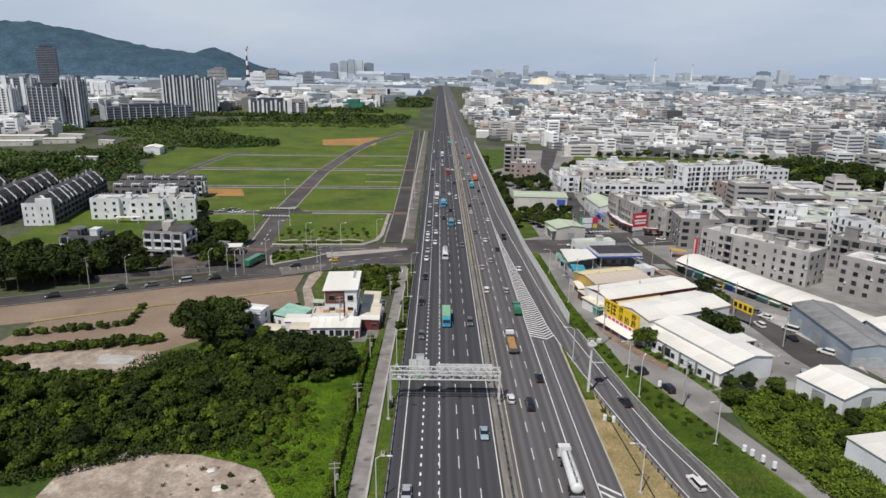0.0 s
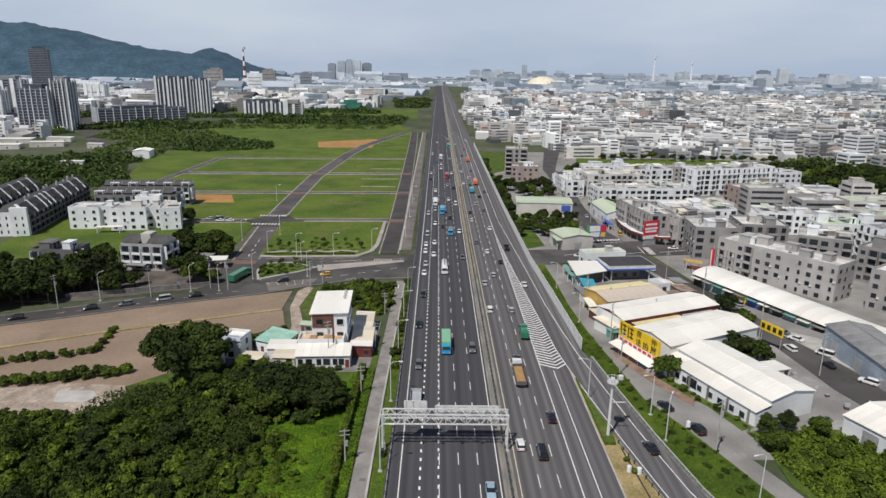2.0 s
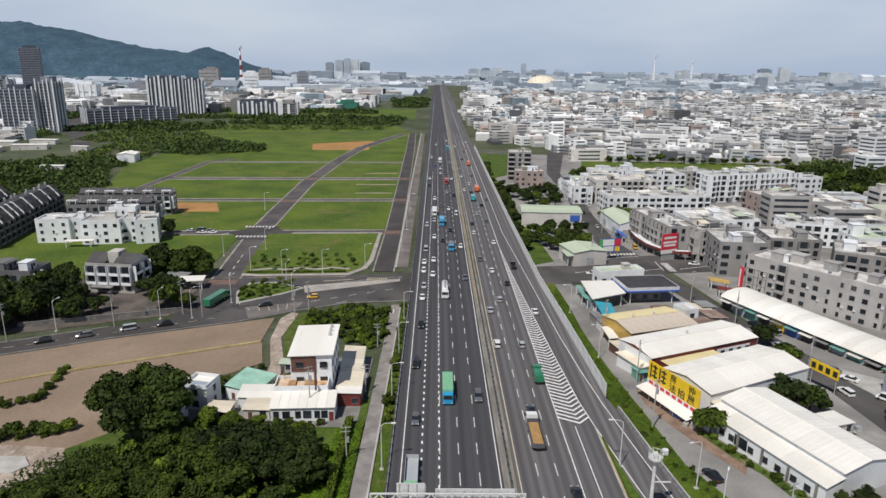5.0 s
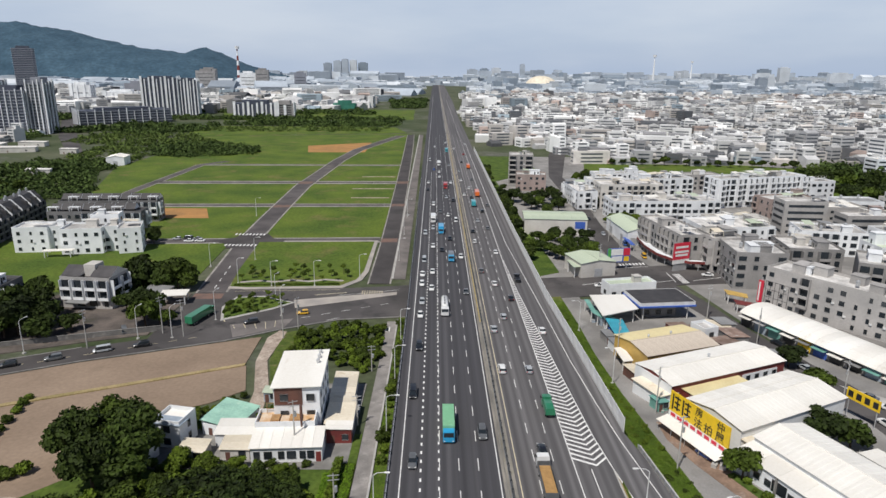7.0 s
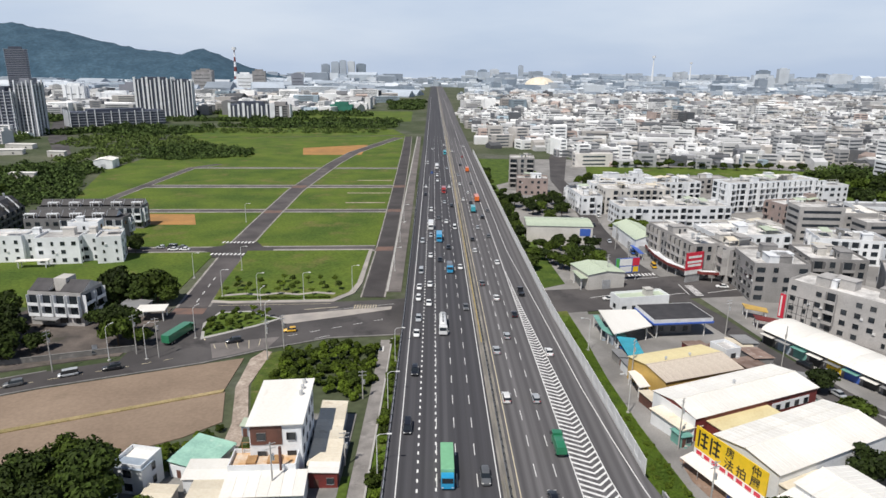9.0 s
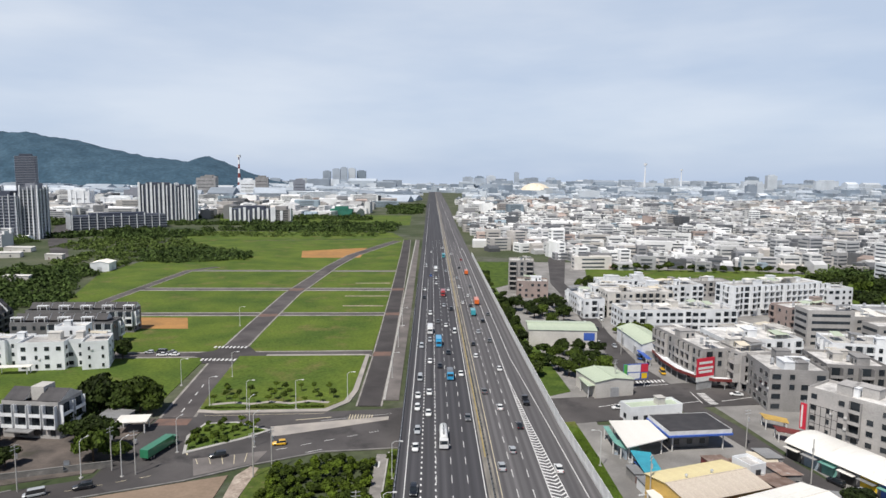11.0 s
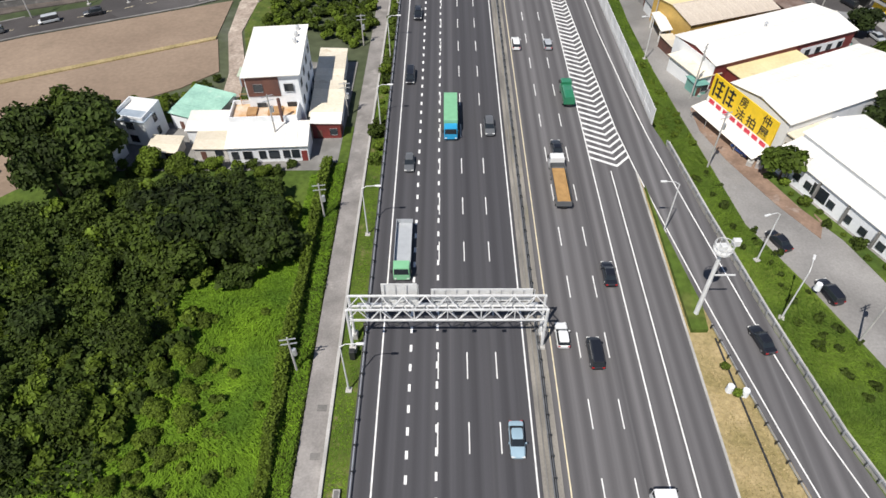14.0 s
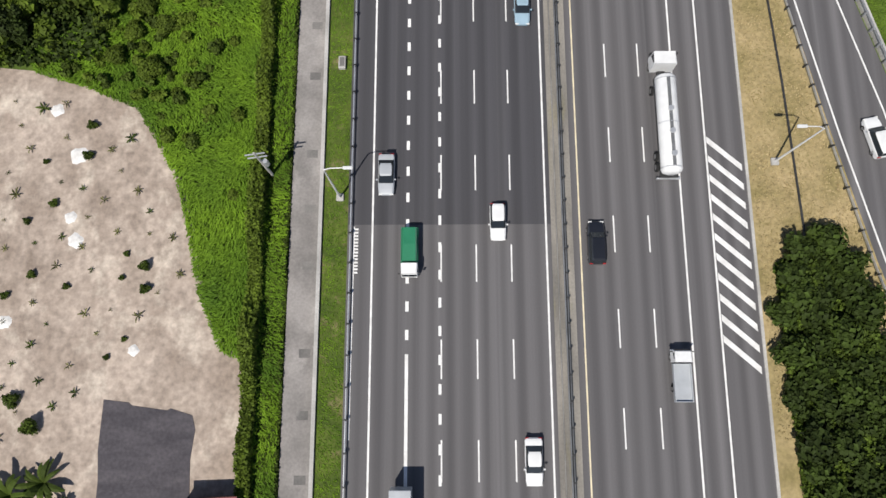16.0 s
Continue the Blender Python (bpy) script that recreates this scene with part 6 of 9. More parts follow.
for row in (
    (-26.4, 92, 2, 5.2, 13, 3.4, WHITE_WALL, ROOF_CREAM, "long low shed with a cream sheet roof", 0.3),
    (-25.4, 79, 2, 5.6, 12, 3.2, WHITE_WALL, ROOF_CREAM, "long low shed with a pale sheet roof", 0.3),
    (-24.8, 71.5, 2, 5.2, 3.0, 3.4, RED_WALL, ROOF_WHITE, "small dark red shed with a white roof", 0.2),
    (-46.4, 71.6, 4, 7.5, 6.0, 2.9, WHITE_WALL, ROOF_WHITE, "low white shed with a pale sheet roof", 0.3),
    (-49.4, 77.4, -16, 8.0, 9.6, 2.9, WHITE_WALL, ROOF_MINT, "small shed with a mint green sheet roof", 0.8),
    (-53, 65, 0, 5.0, 4.5, 2.2, CREAM_WALL, ROOF_CREAM, "small shed with a worn cream roof", 0.3),
    (-44.6, 66.0, 3, 5.6, 5.2, 2.4, CREAM_WALL, ROOF_CREAM, "low lean-to with a stained pale roof", 0.3),
    (-47.6, 83.6, -12, 4.2, 2.2, 0.9, BLUE_WALL, ROOF_MINT, "low pale blue tank cover by a track", 0.1),
    (-62.5, 63.5, -10, 3.6, 4.4, 3.0, WHITE_WALL, ROOF_CREAM, "tiny white hut with a cream roof", 0.3),
    (84.5, -1.5, 16, 12, 11, 4.2, WHITE_WALL, ROOF_WHITE, "white-roofed shed at the edge of an overgrown plot", 0.6),
    (-39.5, 96, 5, 3, 4, 2.6, WHITE_WALL, ROOF_WHITE, "small white hut by a dirt track", 0.2),
    (-44.0, 91.0, 0, 3, 3, 2.4, BLUE_WALL, ROOF_GREEN, "small pale hut by a dirt track", 0.2),
):
    low_shed(*row)
hutw = building(on_ground(-59.0, 71, -12), 6.0, 6.0, 2, WHITE_WALL, "white and blue two-storey cabin", 2.8, "cabin", 2, 4, name="cabin", clutter=0, balcony=0.4, roof=ROOF_WHITE)
part("roof_sheet", box(BM(), -3.4, 3.4, -3.4, 0, 5.7, 5.85), BLUE_WALL, hutw)
slab = prism(BM(), [(-92, 41.5), (-85, 41.5), (-83, 44), (-85.6, 47), (-94, 47)], ground_z(44) + 0.05, ground_z(44) + 0.35)
tagged(part("foundation", slab, CONCRETE_LIGHT), "white concrete foundation slab on bare soil", "slab")
net = thing("netting_fence", on_ground(-69.5, 76.5, -5), "teal netting fence along a field", "fence")
part("net", box(BM(), -4.5, 4.5, -0.03, 0.03, 0, 2.3), TEAL_SHEET, net)
for i in range(5):
    part("post", box(BM(), -4.5 + i * 2.25, -4.4 + i * 2.25, 0.03, 0.12, -0.2, 2.4), STEEL, net)

LEFT_FLATS = (
    (-159, 228.6, 8, 17, 13, 3, WHITE_WALL, "white block of flats with a flat roof facing a field", 0.0, (1.5, 1.4), 3.9),
    (-148.4, 232.5, 8, 6.5, 10, 3, WHITE_WALL, "white recessed stair block between two blocks of flats", 0.0, (1.6, 1.4), 3.0),
    (-140.2, 230.6, 18, 9.6, 13, 3, WHITE_WALL, "white end block of flats with a tall blank front", 0.0, (1.0, 1.2), 4.6),
    (-181.5, 229.5, 6, 14.5, 11, 3, WHITE_WALL, "white house at the end of a row of flats", 0.0, (1.2, 1.3), 4.6),
    (-171, 231.5, 6, 7, 9, 3, WHITE_WALL, "white recessed house in a row of flats", 0.0, (1.4, 1.3), 3.4),
    (-154, 238.5, 8, 12, 7, 4, WHITE_WALL, "white upper storey set back behind flats", 0.0, (1.5, 1.4), 4.0),
    (-170, 262, 4, 44, 10, 3, TERRACE_WALL, "grey row of flats with white roof terraces", 0.5, (2.0, 1.6), 3.8),
    (-176, 288, 4, 50, 10, 3, TERRACE_WALL, "grey row of flats with white roof terraces", 0.5, (2.0, 1.6), 3.8),
    (-151.5, 152, -4, 17, 11, 3, TERRACE_WALL, "grey three-storey house with white balconies", 0.6, (2.0, 1.6), 4.0),
)
for i, (x, y, a, w, d, n, wall, label, bal, win, pitch) in enumerate(LEFT_FLATS):
    b = building(on_ground(x, y, a), w, d, n, wall, label, 3.5, "apartment building", 2, 40 + i, TERRACE_ROOF if wall is TERRACE_WALL else ROOF_TOP, bal, clutter=0 if 6 <= i <= 7 else 1 if i < 6 else None, rail=WHITE_WALL, win=win, pitch=pitch, ledges=False)
    if 6 <= i <= 7:
        # dark roof slope with white terrace frames, house by house
        for k in range(int(w / 5)):
            xx = -w / 2 + 2.5 + 5 * k
            gm = shared(("roof_slope", d), lambda: gable(4.7, d * 0.62, 2.6), [TERRACE_ROOF, WHITE_WALL])
            piece("roof_slope", gm, b, Matrix.Translation((xx, d * 0.17, n * 3.5 + 0.95)))
            if k % 2 == i % 2:
                piece("terrace_frame", shared(("terrace_frame", k % 3), lambda: pergola(4.4, 2.6, 2.5), [WHITE_WALL]), b, Matrix.Translation((xx, -d * 0.32, n * 3.5 + 0.07)))
low_shed_rows = ((-166, 217.8, 8, 12.5, 3.4, 2.9),)
for x, y, a, w, d, z in low_shed_rows:
    flat_roof("canopy", [tuple((place(x, y, 0, a) @ Vector((sx * w / 2, sy * d / 2, 0))).xy) for sx, sy in ((-1, -1), (1, -1), (1, 1), (-1, 1))], z, 0.18, ROOF_WHITE, "white sheet carport along a block of flats")


def slate_terrace(x, y, turn, w, d, n, label, seed):
    """A terrace of tall narrow houses under one dark mansard, with a white end wall."""
    rnd = random.Random(seed)
    root = thing("terrace", on_ground(x, y, turn), label, "terraced houses", "slate terraces")
    prof = [(-w / 2, -1.0), (w / 2, -1.0), (w / 2, 9.6), (w * 0.20, 14.8), (-w * 0.20, 14.8), (-w / 2, 10.6)]
    loft_rows = [[(px, yy, pz) for px, pz in prof] for yy in (-d / 2, d / 2)]
    bm = BM()
    rings = [[bm.verts.new(p) for p in row] for row in loft_rows]
    for i in range(6):
        f = bm.faces.new((rings[0][i], rings[0][(i + 1) % 6], rings[1][(i + 1) % 6], rings[1][i]))
        f.material_index = 1 if i in (2, 3, 4) else 0
    bm.faces.new(rings[0])
    bm.faces.new(rings[1][::-1])
    bmesh.ops.recalc_face_normals(bm, faces=bm.faces[:])
    part("body", bm, [TERRACE_WALL, TERRACE_ROOF], root)
    # stepped white end wall in two leaves with slit windows
    for x0, x1, dy, top in ((-w / 2 - 0.2, -0.6, 0.5, 11.4), (-0.2, w / 2 + 0.2, 1.6, 13.8)):
        ew = part("end_wall", box(BM(), x0, x1, -d / 2 - dy, -d / 2 - 0.01, -1.0, top), WHITE_WALL, root, "white end wall with slit windows")
        for k in range(3):
            for xx in ((x0 + x1) / 2 - 1.4, (x0 + x1) / 2 + 1.6):
                piece("slit_window", shared(("slit",), lambda: box(BM(), -0.35, 0.35, -0.05, 0, 0, 1.5), [GLASS]), ew, Matrix.Translation((xx, -d / 2 - dy - 0.003, 1.2 + 3.4 * k)))
    pw = shared(("party_wall", w), lambda: prism_x([(w / 2 + 0.45, 0), (w / 2 + 0.45, 10.2), (w * 0.22, 15.3), (w * 0.12, 15.3), (w * 0.40, 9.8), (w / 2 - 0.1, 0)], 0.22), [WHITE_WALL])
    dm = shared(("dormer", w), lambda: prism_x([(w * 0.46, 9.9), (w * 0.46, 12.3), (w * 0.24, 13.6), (w * 0.24, 12.4)], 1.5), [TERRACE_ROOF])
    lm = loggia_mesh(round(d / n * 0.8, 1), 0.9, 2.7, TERRACE_WALL)
    right = Matrix.Translation((w / 2, 0, 0)) @ Matrix.Rotation(radians(90), 4, "Z")
    for k in range(n):
        yy = -d / 2 + (k + 0.5) * d / n
        if k % 2 == 0 or rnd.random() < 0.2:
            piece("party_wall", pw, root, Matrix.Translation((0, yy - d / n / 2, 0)))
        if rnd.random() < 0.8:
            piece("dormer", dm, root, Matrix.Translation((0, yy + rnd.uniform(-0.5, 0.5), 0)))
        if rnd.random() < 0.6:
            piece("roof_tank", tank_mesh(), root, Matrix.Translation((rnd.uniform(-1.5, 1.5), yy, 14.7)) @ Matrix.Scale(0.8, 4))
        for z in (0.4, 3.5, 6.6):
            piece("balcony", lm, root, right @ Matrix.Translation((yy, -0.004, z)))
    return root


slate_terrace(-214.5, 251, 10, 14, 84, 15, "dark slate-roofed terrace with a white end wall", 1)
slate_terrace(-241, 248, 10, 14, 84, 15, "dark slate-roofed terrace with white party walls", 2)
slate_terrace(-268, 240, 10, 14, 84, 15, "dark slate-roofed terrace with white party walls", 3)

villa = building(on_ground(-121.5, 162, -6), 17.5, 11, 3, FLAT_WALL, "grey three-storey house with grey sheet roofs", 3.4, "house", 2, 60, name="house", roof=TERRACE_ROOF, clutter=0, balcony=0.75, win=(2.6, 2.0), pitch=4.2, rail=WHITE_WALL)
part("stair_tower", box(BM(), -2, 2, -2, 3, 10.2, 14.4), CREAM_WALL, villa)
for x, w in ((-5.5, 6.5), (5.3, 7.5)):
    gm = part("pitched_roof", gable(w, 9.5, 2.6), [TERRACE_ROOF, CREAM_WALL], villa)
    gm.matrix_basis = Matrix.Translation((x, 0, 11.1))
part("porch", box(BM(), -6, 2, -9, -5.6, 2.9, 3.2), ROOF_GREY, villa)
flat_roof("marquee", [(-100, 165), (-91, 166), (-90, 160), (-99, 158.5)], 3.6, 0.25, ROOF_WHITE, "white canvas marquee roof on posts")
low_shed(-103, 168, -6, 8, 7, 3.0, GREY_WALL, ROOF_GREY, "dark garage with a grey sheet roof", 0.4)
warehouse(on_ground(-269, 491, 10), 14, 18, 6.5, 8.0, WHITE_WALL, ROOF_WHITE, "pale sheet-metal shed at the edge of the fields", doors=1)
for x, y, w, d, a in ((-432, 540, 40, 16, 20), (-398, 566, 30, 14, 20), (-455, 590, 50, 18, 16), (-410, 610, 24, 12, 10), (-345, 556, 14, 8, 12), (-300, 432, 16, 7, 14)):
    low_shed(x, y, a, w, d, 4.2, CREAM_WALL, ROOF_WHITE, "long low shed with a pale sheet roof among scrub", 0.6)
sheet("road", [(-350, 560), (-436, 700), (-632, 1066), (-668, 1130), (-648, 1140), (-612, 1072), (-418, 706), (-338, 566)], 0.10, ASPHALT_SIDE, "grey street running away towards the towers", "road")
yard_wall = thing("yard_wall", on_ground(-110, 130.6, 18), "long dark yard wall beside the street", "wall")
part("coping", box(BM(), -26, 22, -0.2, 0.2, 1.6, 1.72), CONCRETE, yard_wall)
part("wall", box(BM(), -26, 22, -0.14, 0.14, -0.3, 1.6), CONCRETE_DARK, yard_wall)

# stalls and huts beside the lane, things in the yards
for row in (
    (80.5, 121.5, 20, 7, 9, 3.2, BROWN_WALL, ROOF_RUST, "rusty sheet-roofed shed behind a warehouse", 0.5),
    (84.6, 128.5, 12, 6, 7, 3.6, GREY_WALL, ROOF_RUST, "rusty sheet-roofed shed beside the street", 0.5),
    (79.0, 134.5, 16, 8, 5, 3.0, BROWN_WALL, ROOF_RUST, "low rusty shed beside the filling station", 0.4),
    (71.0, 136.0, 14, 6, 4.5, 3.0, RED_WALL, ROOF_RUST, "low shed with a rusty orange roof", 0.4),
    (86.6, 139.5, 10, 5, 6, 3.2, GREY_WALL, ROOF_GREY, "grey-roofed shed at the street corner", 0.4),
    (48.4, 86.8, 18, 2.6, 3.4, 2.4, ROOF_TEAL, ROOF_TEAL, "teal tarpaulin stall beside the lane", 0.2),
    (48.8, 96.0, 18, 3.4, 3.6, 2.6, CREAM_WALL, ROOF_RUST, "patched stall with a rusty roof", 0.3),
    (47.6, 104.4, 15, 2.8, 5.2, 2.5, BROWN_WALL, ROOF_CREAM, "wooden stall with a stained roof", 0.3),
    (47.8, 131.0, 8, 2.6, 5.0, 2.4, GREY_WALL, ROOF_GREY, "narrow stall crowded with goods", 0.2),
    (48.6, 124, 8, 3.4, 4.5, 2.6, WHITE_WALL, ROOF_GREY, "small grey-roofed stall beside the lane", 0.3),
    (50.5, 146, 6, 4.0, 6.0, 2.8, BLUE_WALL, ROOF_TEAL, "teal-roofed stall beside the lane", 0.3),
    (84, 137, -20, 7, 6, 2.8, BROWN_WALL, ROOF_CREAM, "brown wooden stall at the street corner", 0.4),
    (90, 115, -8, 4, 6, 2.6, GREY_WALL, ROOF_GREY, "small grey street stall", 0.3),
    (83, 60, 20, 5, 5, 2.6, CREAM_WALL, ROOF_WHITE, "small yard hut beside a warehouse", 0.3),
    (-26.4, -47.5, 3, 5.5, 4.0, 2.4, BROWN_WALL, RED_WALL, "small red-roofed garden shed on bare soil", 0.2),
):
    low_shed(*row)
rnd = random.Random(3)
for i in range(46):
    x, y = rnd.choice(((rnd.uniform(84, 92), rnd.uniform(40, 76)), (rnd.uniform(47.2, 50), rnd.uniform(84, 150)), (rnd.uniform(80, 92), rnd.uniform(92, 130)), (rnd.uniform(50.4, 53), rnd.uniform(60, 76))))
    s = rnd.uniform(0.5, 1.3)
    crate = thing("crate", on_ground(x, y, rnd.uniform(0, 90)), "stacked crate of goods in a yard", "crate", "yard crates")
    part("casing", box(BM(), -s * 0.6, s * 0.6, -s * 0.5, s * 0.5, 0.02, s * 0.8), rnd.choice((BLUE_WALL, BROWN_WALL, CONCRETE_LIGHT, ROOF_TEAL, STEEL, CREAM_WALL)), crate, bevel=0.03)
    part("lid", box(BM(), -s * 0.62, s * 0.62, -s * 0.52, s * 0.52, s * 0.8, s * 0.86), rnd.choice((STEEL, CONCRETE_LIGHT, DARK_METAL)), crate)
# rooftop line of vents and pipes on the long halls
for x, y, z, a, n in ((66, 100.5, 7.5, 22.4, 1), (58.8, 116.5, 7.2, 19, 2)):
    for i in range(n):
        vt = thing("roof_ventilator", on_ground(x, y, a) @ Matrix.Translation(((i - n / 2 + 0.5) * 7.5, 1.0, z - 0.25)), "small steel ventilator on a sheet roof", "ventilator", "roof ventilators")
        part("stack", bar(BM(), (0, 0, -0.4), (0, 0, 0.7), 0.22, 10), STEEL, vt)
        part("cowl", bar(BM(), (0, 0, 0.7), (0, 0, 1.05), 0.42, 10, 0.2), STEEL, vt)

# ---- plants ----


def leaf_mesh(name, blobs, count, size, material, seed, squash=0.75, hollow=0.45):
    """A crown of many small tilted leaf clumps, filling lobes of uneven size."""
    rng = np.random.default_rng(seed)
    c = np.array([b[:3] for b in blobs], float)
    r = np.array([b[3] for b in blobs], float)
    pick = rng.choice(len(blobs), count, p=r ** 2 / (r ** 2).sum())
    d = rng.normal(size=(count, 3))
    d /= np.linalg.norm(d, axis=1, keepdims=True)
    d[:, 2] = np.where(d[:, 2] < -0.35, -d[:, 2], d[:, 2])
    rad = (hollow + (1.08 - hollow) * rng.random(count) ** 0.5)[:, None] * r[pick][:, None]
    p = c[pick] + d * rad * np.array([1, 1, squash])
    n = d + rng.normal(scale=0.42, size=(count, 3))
    n /= np.linalg.norm(n, axis=1, keepdims=True)
    u = np.cross(n, rng.normal(size=(count, 3)))
    u /= np.linalg.norm(u, axis=1, keepdims=True)
    v = np.cross(n, u)
    s = (size * (0.6 + 0.8 * rng.random(count)))[:, None]
    corner = [p - u * s - v * s * 0.6, p + u * s * 0.9 - v * s * 0.5 + n * s * 0.25, p + u * s + v * s * 0.6, p - u * s * 0.8 + v * s * 0.7 + n * s * 0.2]
    verts = np.stack(corner, 1).reshape(-1, 3).tolist()
    faces = np.arange(4 * count).reshape(-1, 4).tolist()
    # dense shaded inner masses behind the outer leaves
    for bx, by, bz, br in blobs:
        k0 = len(verts)
        for k in range(24):
            a, e = 2 * math.pi * (k % 8) / 8 + bz, (-0.5, 0.25, 0.95)[k // 8]
            q = br * 0.74 * (0.85 + 0.3 * rng.random())
            verts.append((bx + q * math.cos(a) * math.cos(e), by + q * math.sin(a) * math.cos(e), bz + q * math.sin(e) * squash))
        for i in range(2):
            for k in range(8):
                faces.append((k0 + i * 8 + k, k0 + i * 8 + (k + 1) % 8, k0 + i * 8 + 8 + (k + 1) % 8, k0 + i * 8 + 8 + k))
        faces.append(tuple(k0 + 16 + k for k in range(8)))
    me = bpy.data.meshes.new(name)
    me.from_pydata(verts, [], faces)
    me.materials.append(material)
    return me


def tree(m, radius, height, leaf, label, seed, count=900, lobes=9, name="tree", category="tree", group="trees", size=0.13):
    rnd = random.Random(seed)
    root = thing(name, m, label, category, group)
    bm = BM()
    base = height - radius * 1.05
    bar(bm, (0, 0, -0.4), (0.1, 0.05, max(base, 0.6)), 0.06 * radius, 7, 0.04 * radius)
    blobs = [(0, 0, base + radius * 0.35, radius * 0.72)]
    for i in range(lobes):
        a, q = rnd.uniform(0, 6.28), rnd.uniform(0.35, 0.75)
        x, y, z = radius * q * math.cos(a), radius * q * math.sin(a), base + radius * rnd.uniform(0.0, 0.75)
        blobs.append((x, y, z, radius * rnd.uniform(0.26, 0.46)))
        if i % 2 == 0:
            bar(bm, (0.1, 0.05, max(base, 0.6) - 0.2), (x * 0.8, y * 0.8, z), 0.03 * radius, 5, 0.012 * radius)
    if name == "tree":
        part("trunk", bm, BARK, root)
    else:
        bm.free()
    crown = new("crown", leaf_mesh("crown", blobs, count, size * radius ** 0.75, leaf, seed))
    crown.parent = root
    return root


FINE = [tree(on_ground(-300 - 12 * i, 100), 4.0, 6.4 + 0.3 * i, LEAF[(0, 1, 3, 0, 1)[i]], "broad dark green tree with a dense crown", 111 + i, 2000, 18, size=0.092) for i in range(5)]
BROAD = [tree(on_ground(-300 - 12 * i, 120), 4.0, 6.4 + 0.3 * i, LEAF[(0, 1, 3, 0)[i]], "broad dark green tree with a dense crown", 11 + i, 1000, size=0.135) for i in range(4)]
LIGHT = [tree(on_ground(-300 - 12 * i, 140), 3.6, 5.2, LEAF[2], "bright green leafy tree with a loose crown", 31 + i, 2400, size=0.085) for i in range(2)]
BUSH = [tree(on_ground(-300 - 12 * i, 160), 1.7, 2.2, LEAF[(1, 2, 0)[i]], "low leafy green bush on open ground", 51 + i, 420, 5, "bush", "bush", "bushes") for i in range(3)]
YOUNG = [tree(on_ground(-300 - 12 * i, 180), 1.5, 4.2, LEAF[1 + i], "young park tree with a thin crown", 71 + i, 260, 5, "tree", "tree", "park trees") for i in range(2)]


def plant(kind, x, y, size=1.0, z=None, rnd=random.Random(5)):
    ob = rnd.choice(kind)
    s = size * rnd.uniform(0.85, 1.15)
    m = place(x, y, ground_z(y) if z is None else z, rnd.uniform(0, 360)) @ Matrix.Diagonal((s, s * rnd.uniform(0.9, 1.1), s * rnd.uniform(0.85, 1.15), 1))
    c = copy_thing(ob, Matrix.Identity(4))
    c.matrix_basis = m
    return c


def inside(x, y, pts):
    hit, n = False, len(pts)
    for i in range(n):
        (x0, y0), (x1, y1) = pts[i - 1], pts[i]
        if (y0 > y) != (y1 > y) and x < (x1 - x0) * (y - y0) / (y1 - y0) + x0:
            hit = not hit
    return hit


def scatter(pts, gap, seed):
    """Spread points inside a polygon, none closer than gap."""
    rnd = random.Random(seed)
    x0, x1 = min(p[0] for p in pts), max(p[0] for p in pts)
    y0, y1 = min(p[1] for p in pts), max(p[1] for p in pts)
    out = []
    for _ in range(int((x1 - x0) * (y1 - y0) / gap ** 2 * 5)):
        x, y = rnd.uniform(x0, x1), rnd.uniform(y0, y1)
        if inside(x, y, pts) and all((x - a) ** 2 + (y - b) ** 2 > gap * gap for a, b in out):
            out.append((x, y))
    return out


def thicket(name, spots, low, high, leaf, label, seed, leaves=230, z=None):
    """Wild shrubs grown into one another, as one mass of leaf clumps."""
    rnd = random.Random(seed)
    blobs = []
    for x, y in spots:
        r = rnd.uniform(low, high)
        g = ground_z(y) if z is None else z
        for _ in range(4):
            q = r * rnd.uniform(0.35, 0.62)
            blobs.append((x + rnd.uniform(-0.6, 0.6) * r, y + rnd.uniform(-0.6, 0.6) * r, g + r * rnd.uniform(0.25, 1.15), q))
    return tagged(new(name, leaf_mesh(name, blobs, leaves * len(spots), 0.20 * (low + high) / 2, leaf, seed)), label, "thicket", kind="stuff")


# the dark thicket beside the motorway
for x, y in scatter([(-132, -6), (-80, -8), (-62, 2), (-48, 5), (-43, 12), (-42, 24), (-52, 34), (-66, 40), (-84, 26), (-112, 36), (-132, 34)], 6.6, 1):
    plant(FINE + FINE + LIGHT, x, y, random.Random(x).uniform(0.38, 0.80))
for x, y in scatter([(-50, 39), (-40, 34), (-30, 35), (-26.5, 38), (-26.5, 46), (-34, 49), (-50, 48)], 4.6, 2):
    plant(FINE, x, y, random.Random(x).uniform(1.0, 1.25))
for x, y in scatter([(-64, 42), (-50, 46), (-30, 48), (-28, 53), (-40, 54), (-62, 53)], 4.4, 12):
    plant(FINE, x, y, random.Random(x).uniform(0.6, 0.85))
for x, y in scatter([(-80, 62), (-66, 52), (-60, 56), (-66, 70), (-76, 72)], 5.0, 3):
    plant(FINE, x, y, 1.35)
SPOTS = [[], [], []]
for x, y in scatter([(-132, -4), (-80, -6), (-62, 2), (-46, 4), (-38, 12), (-38, 30), (-30, 34), (-27, 50), (-60, 54), (-84, 30), (-112, 38), (-132, 36)], 2.9, 61):
    SPOTS[int(x * 7 + y * 3) % 3].append((x, y))
for k, spots in enumerate(SPOTS):
    thicket("thicket", spots, 1.1, 2.7, LEAF[(0, 1, 2)[k]], ("dark", "green", "bright green")[k] + " wild shrubs between trees", 63 + k)
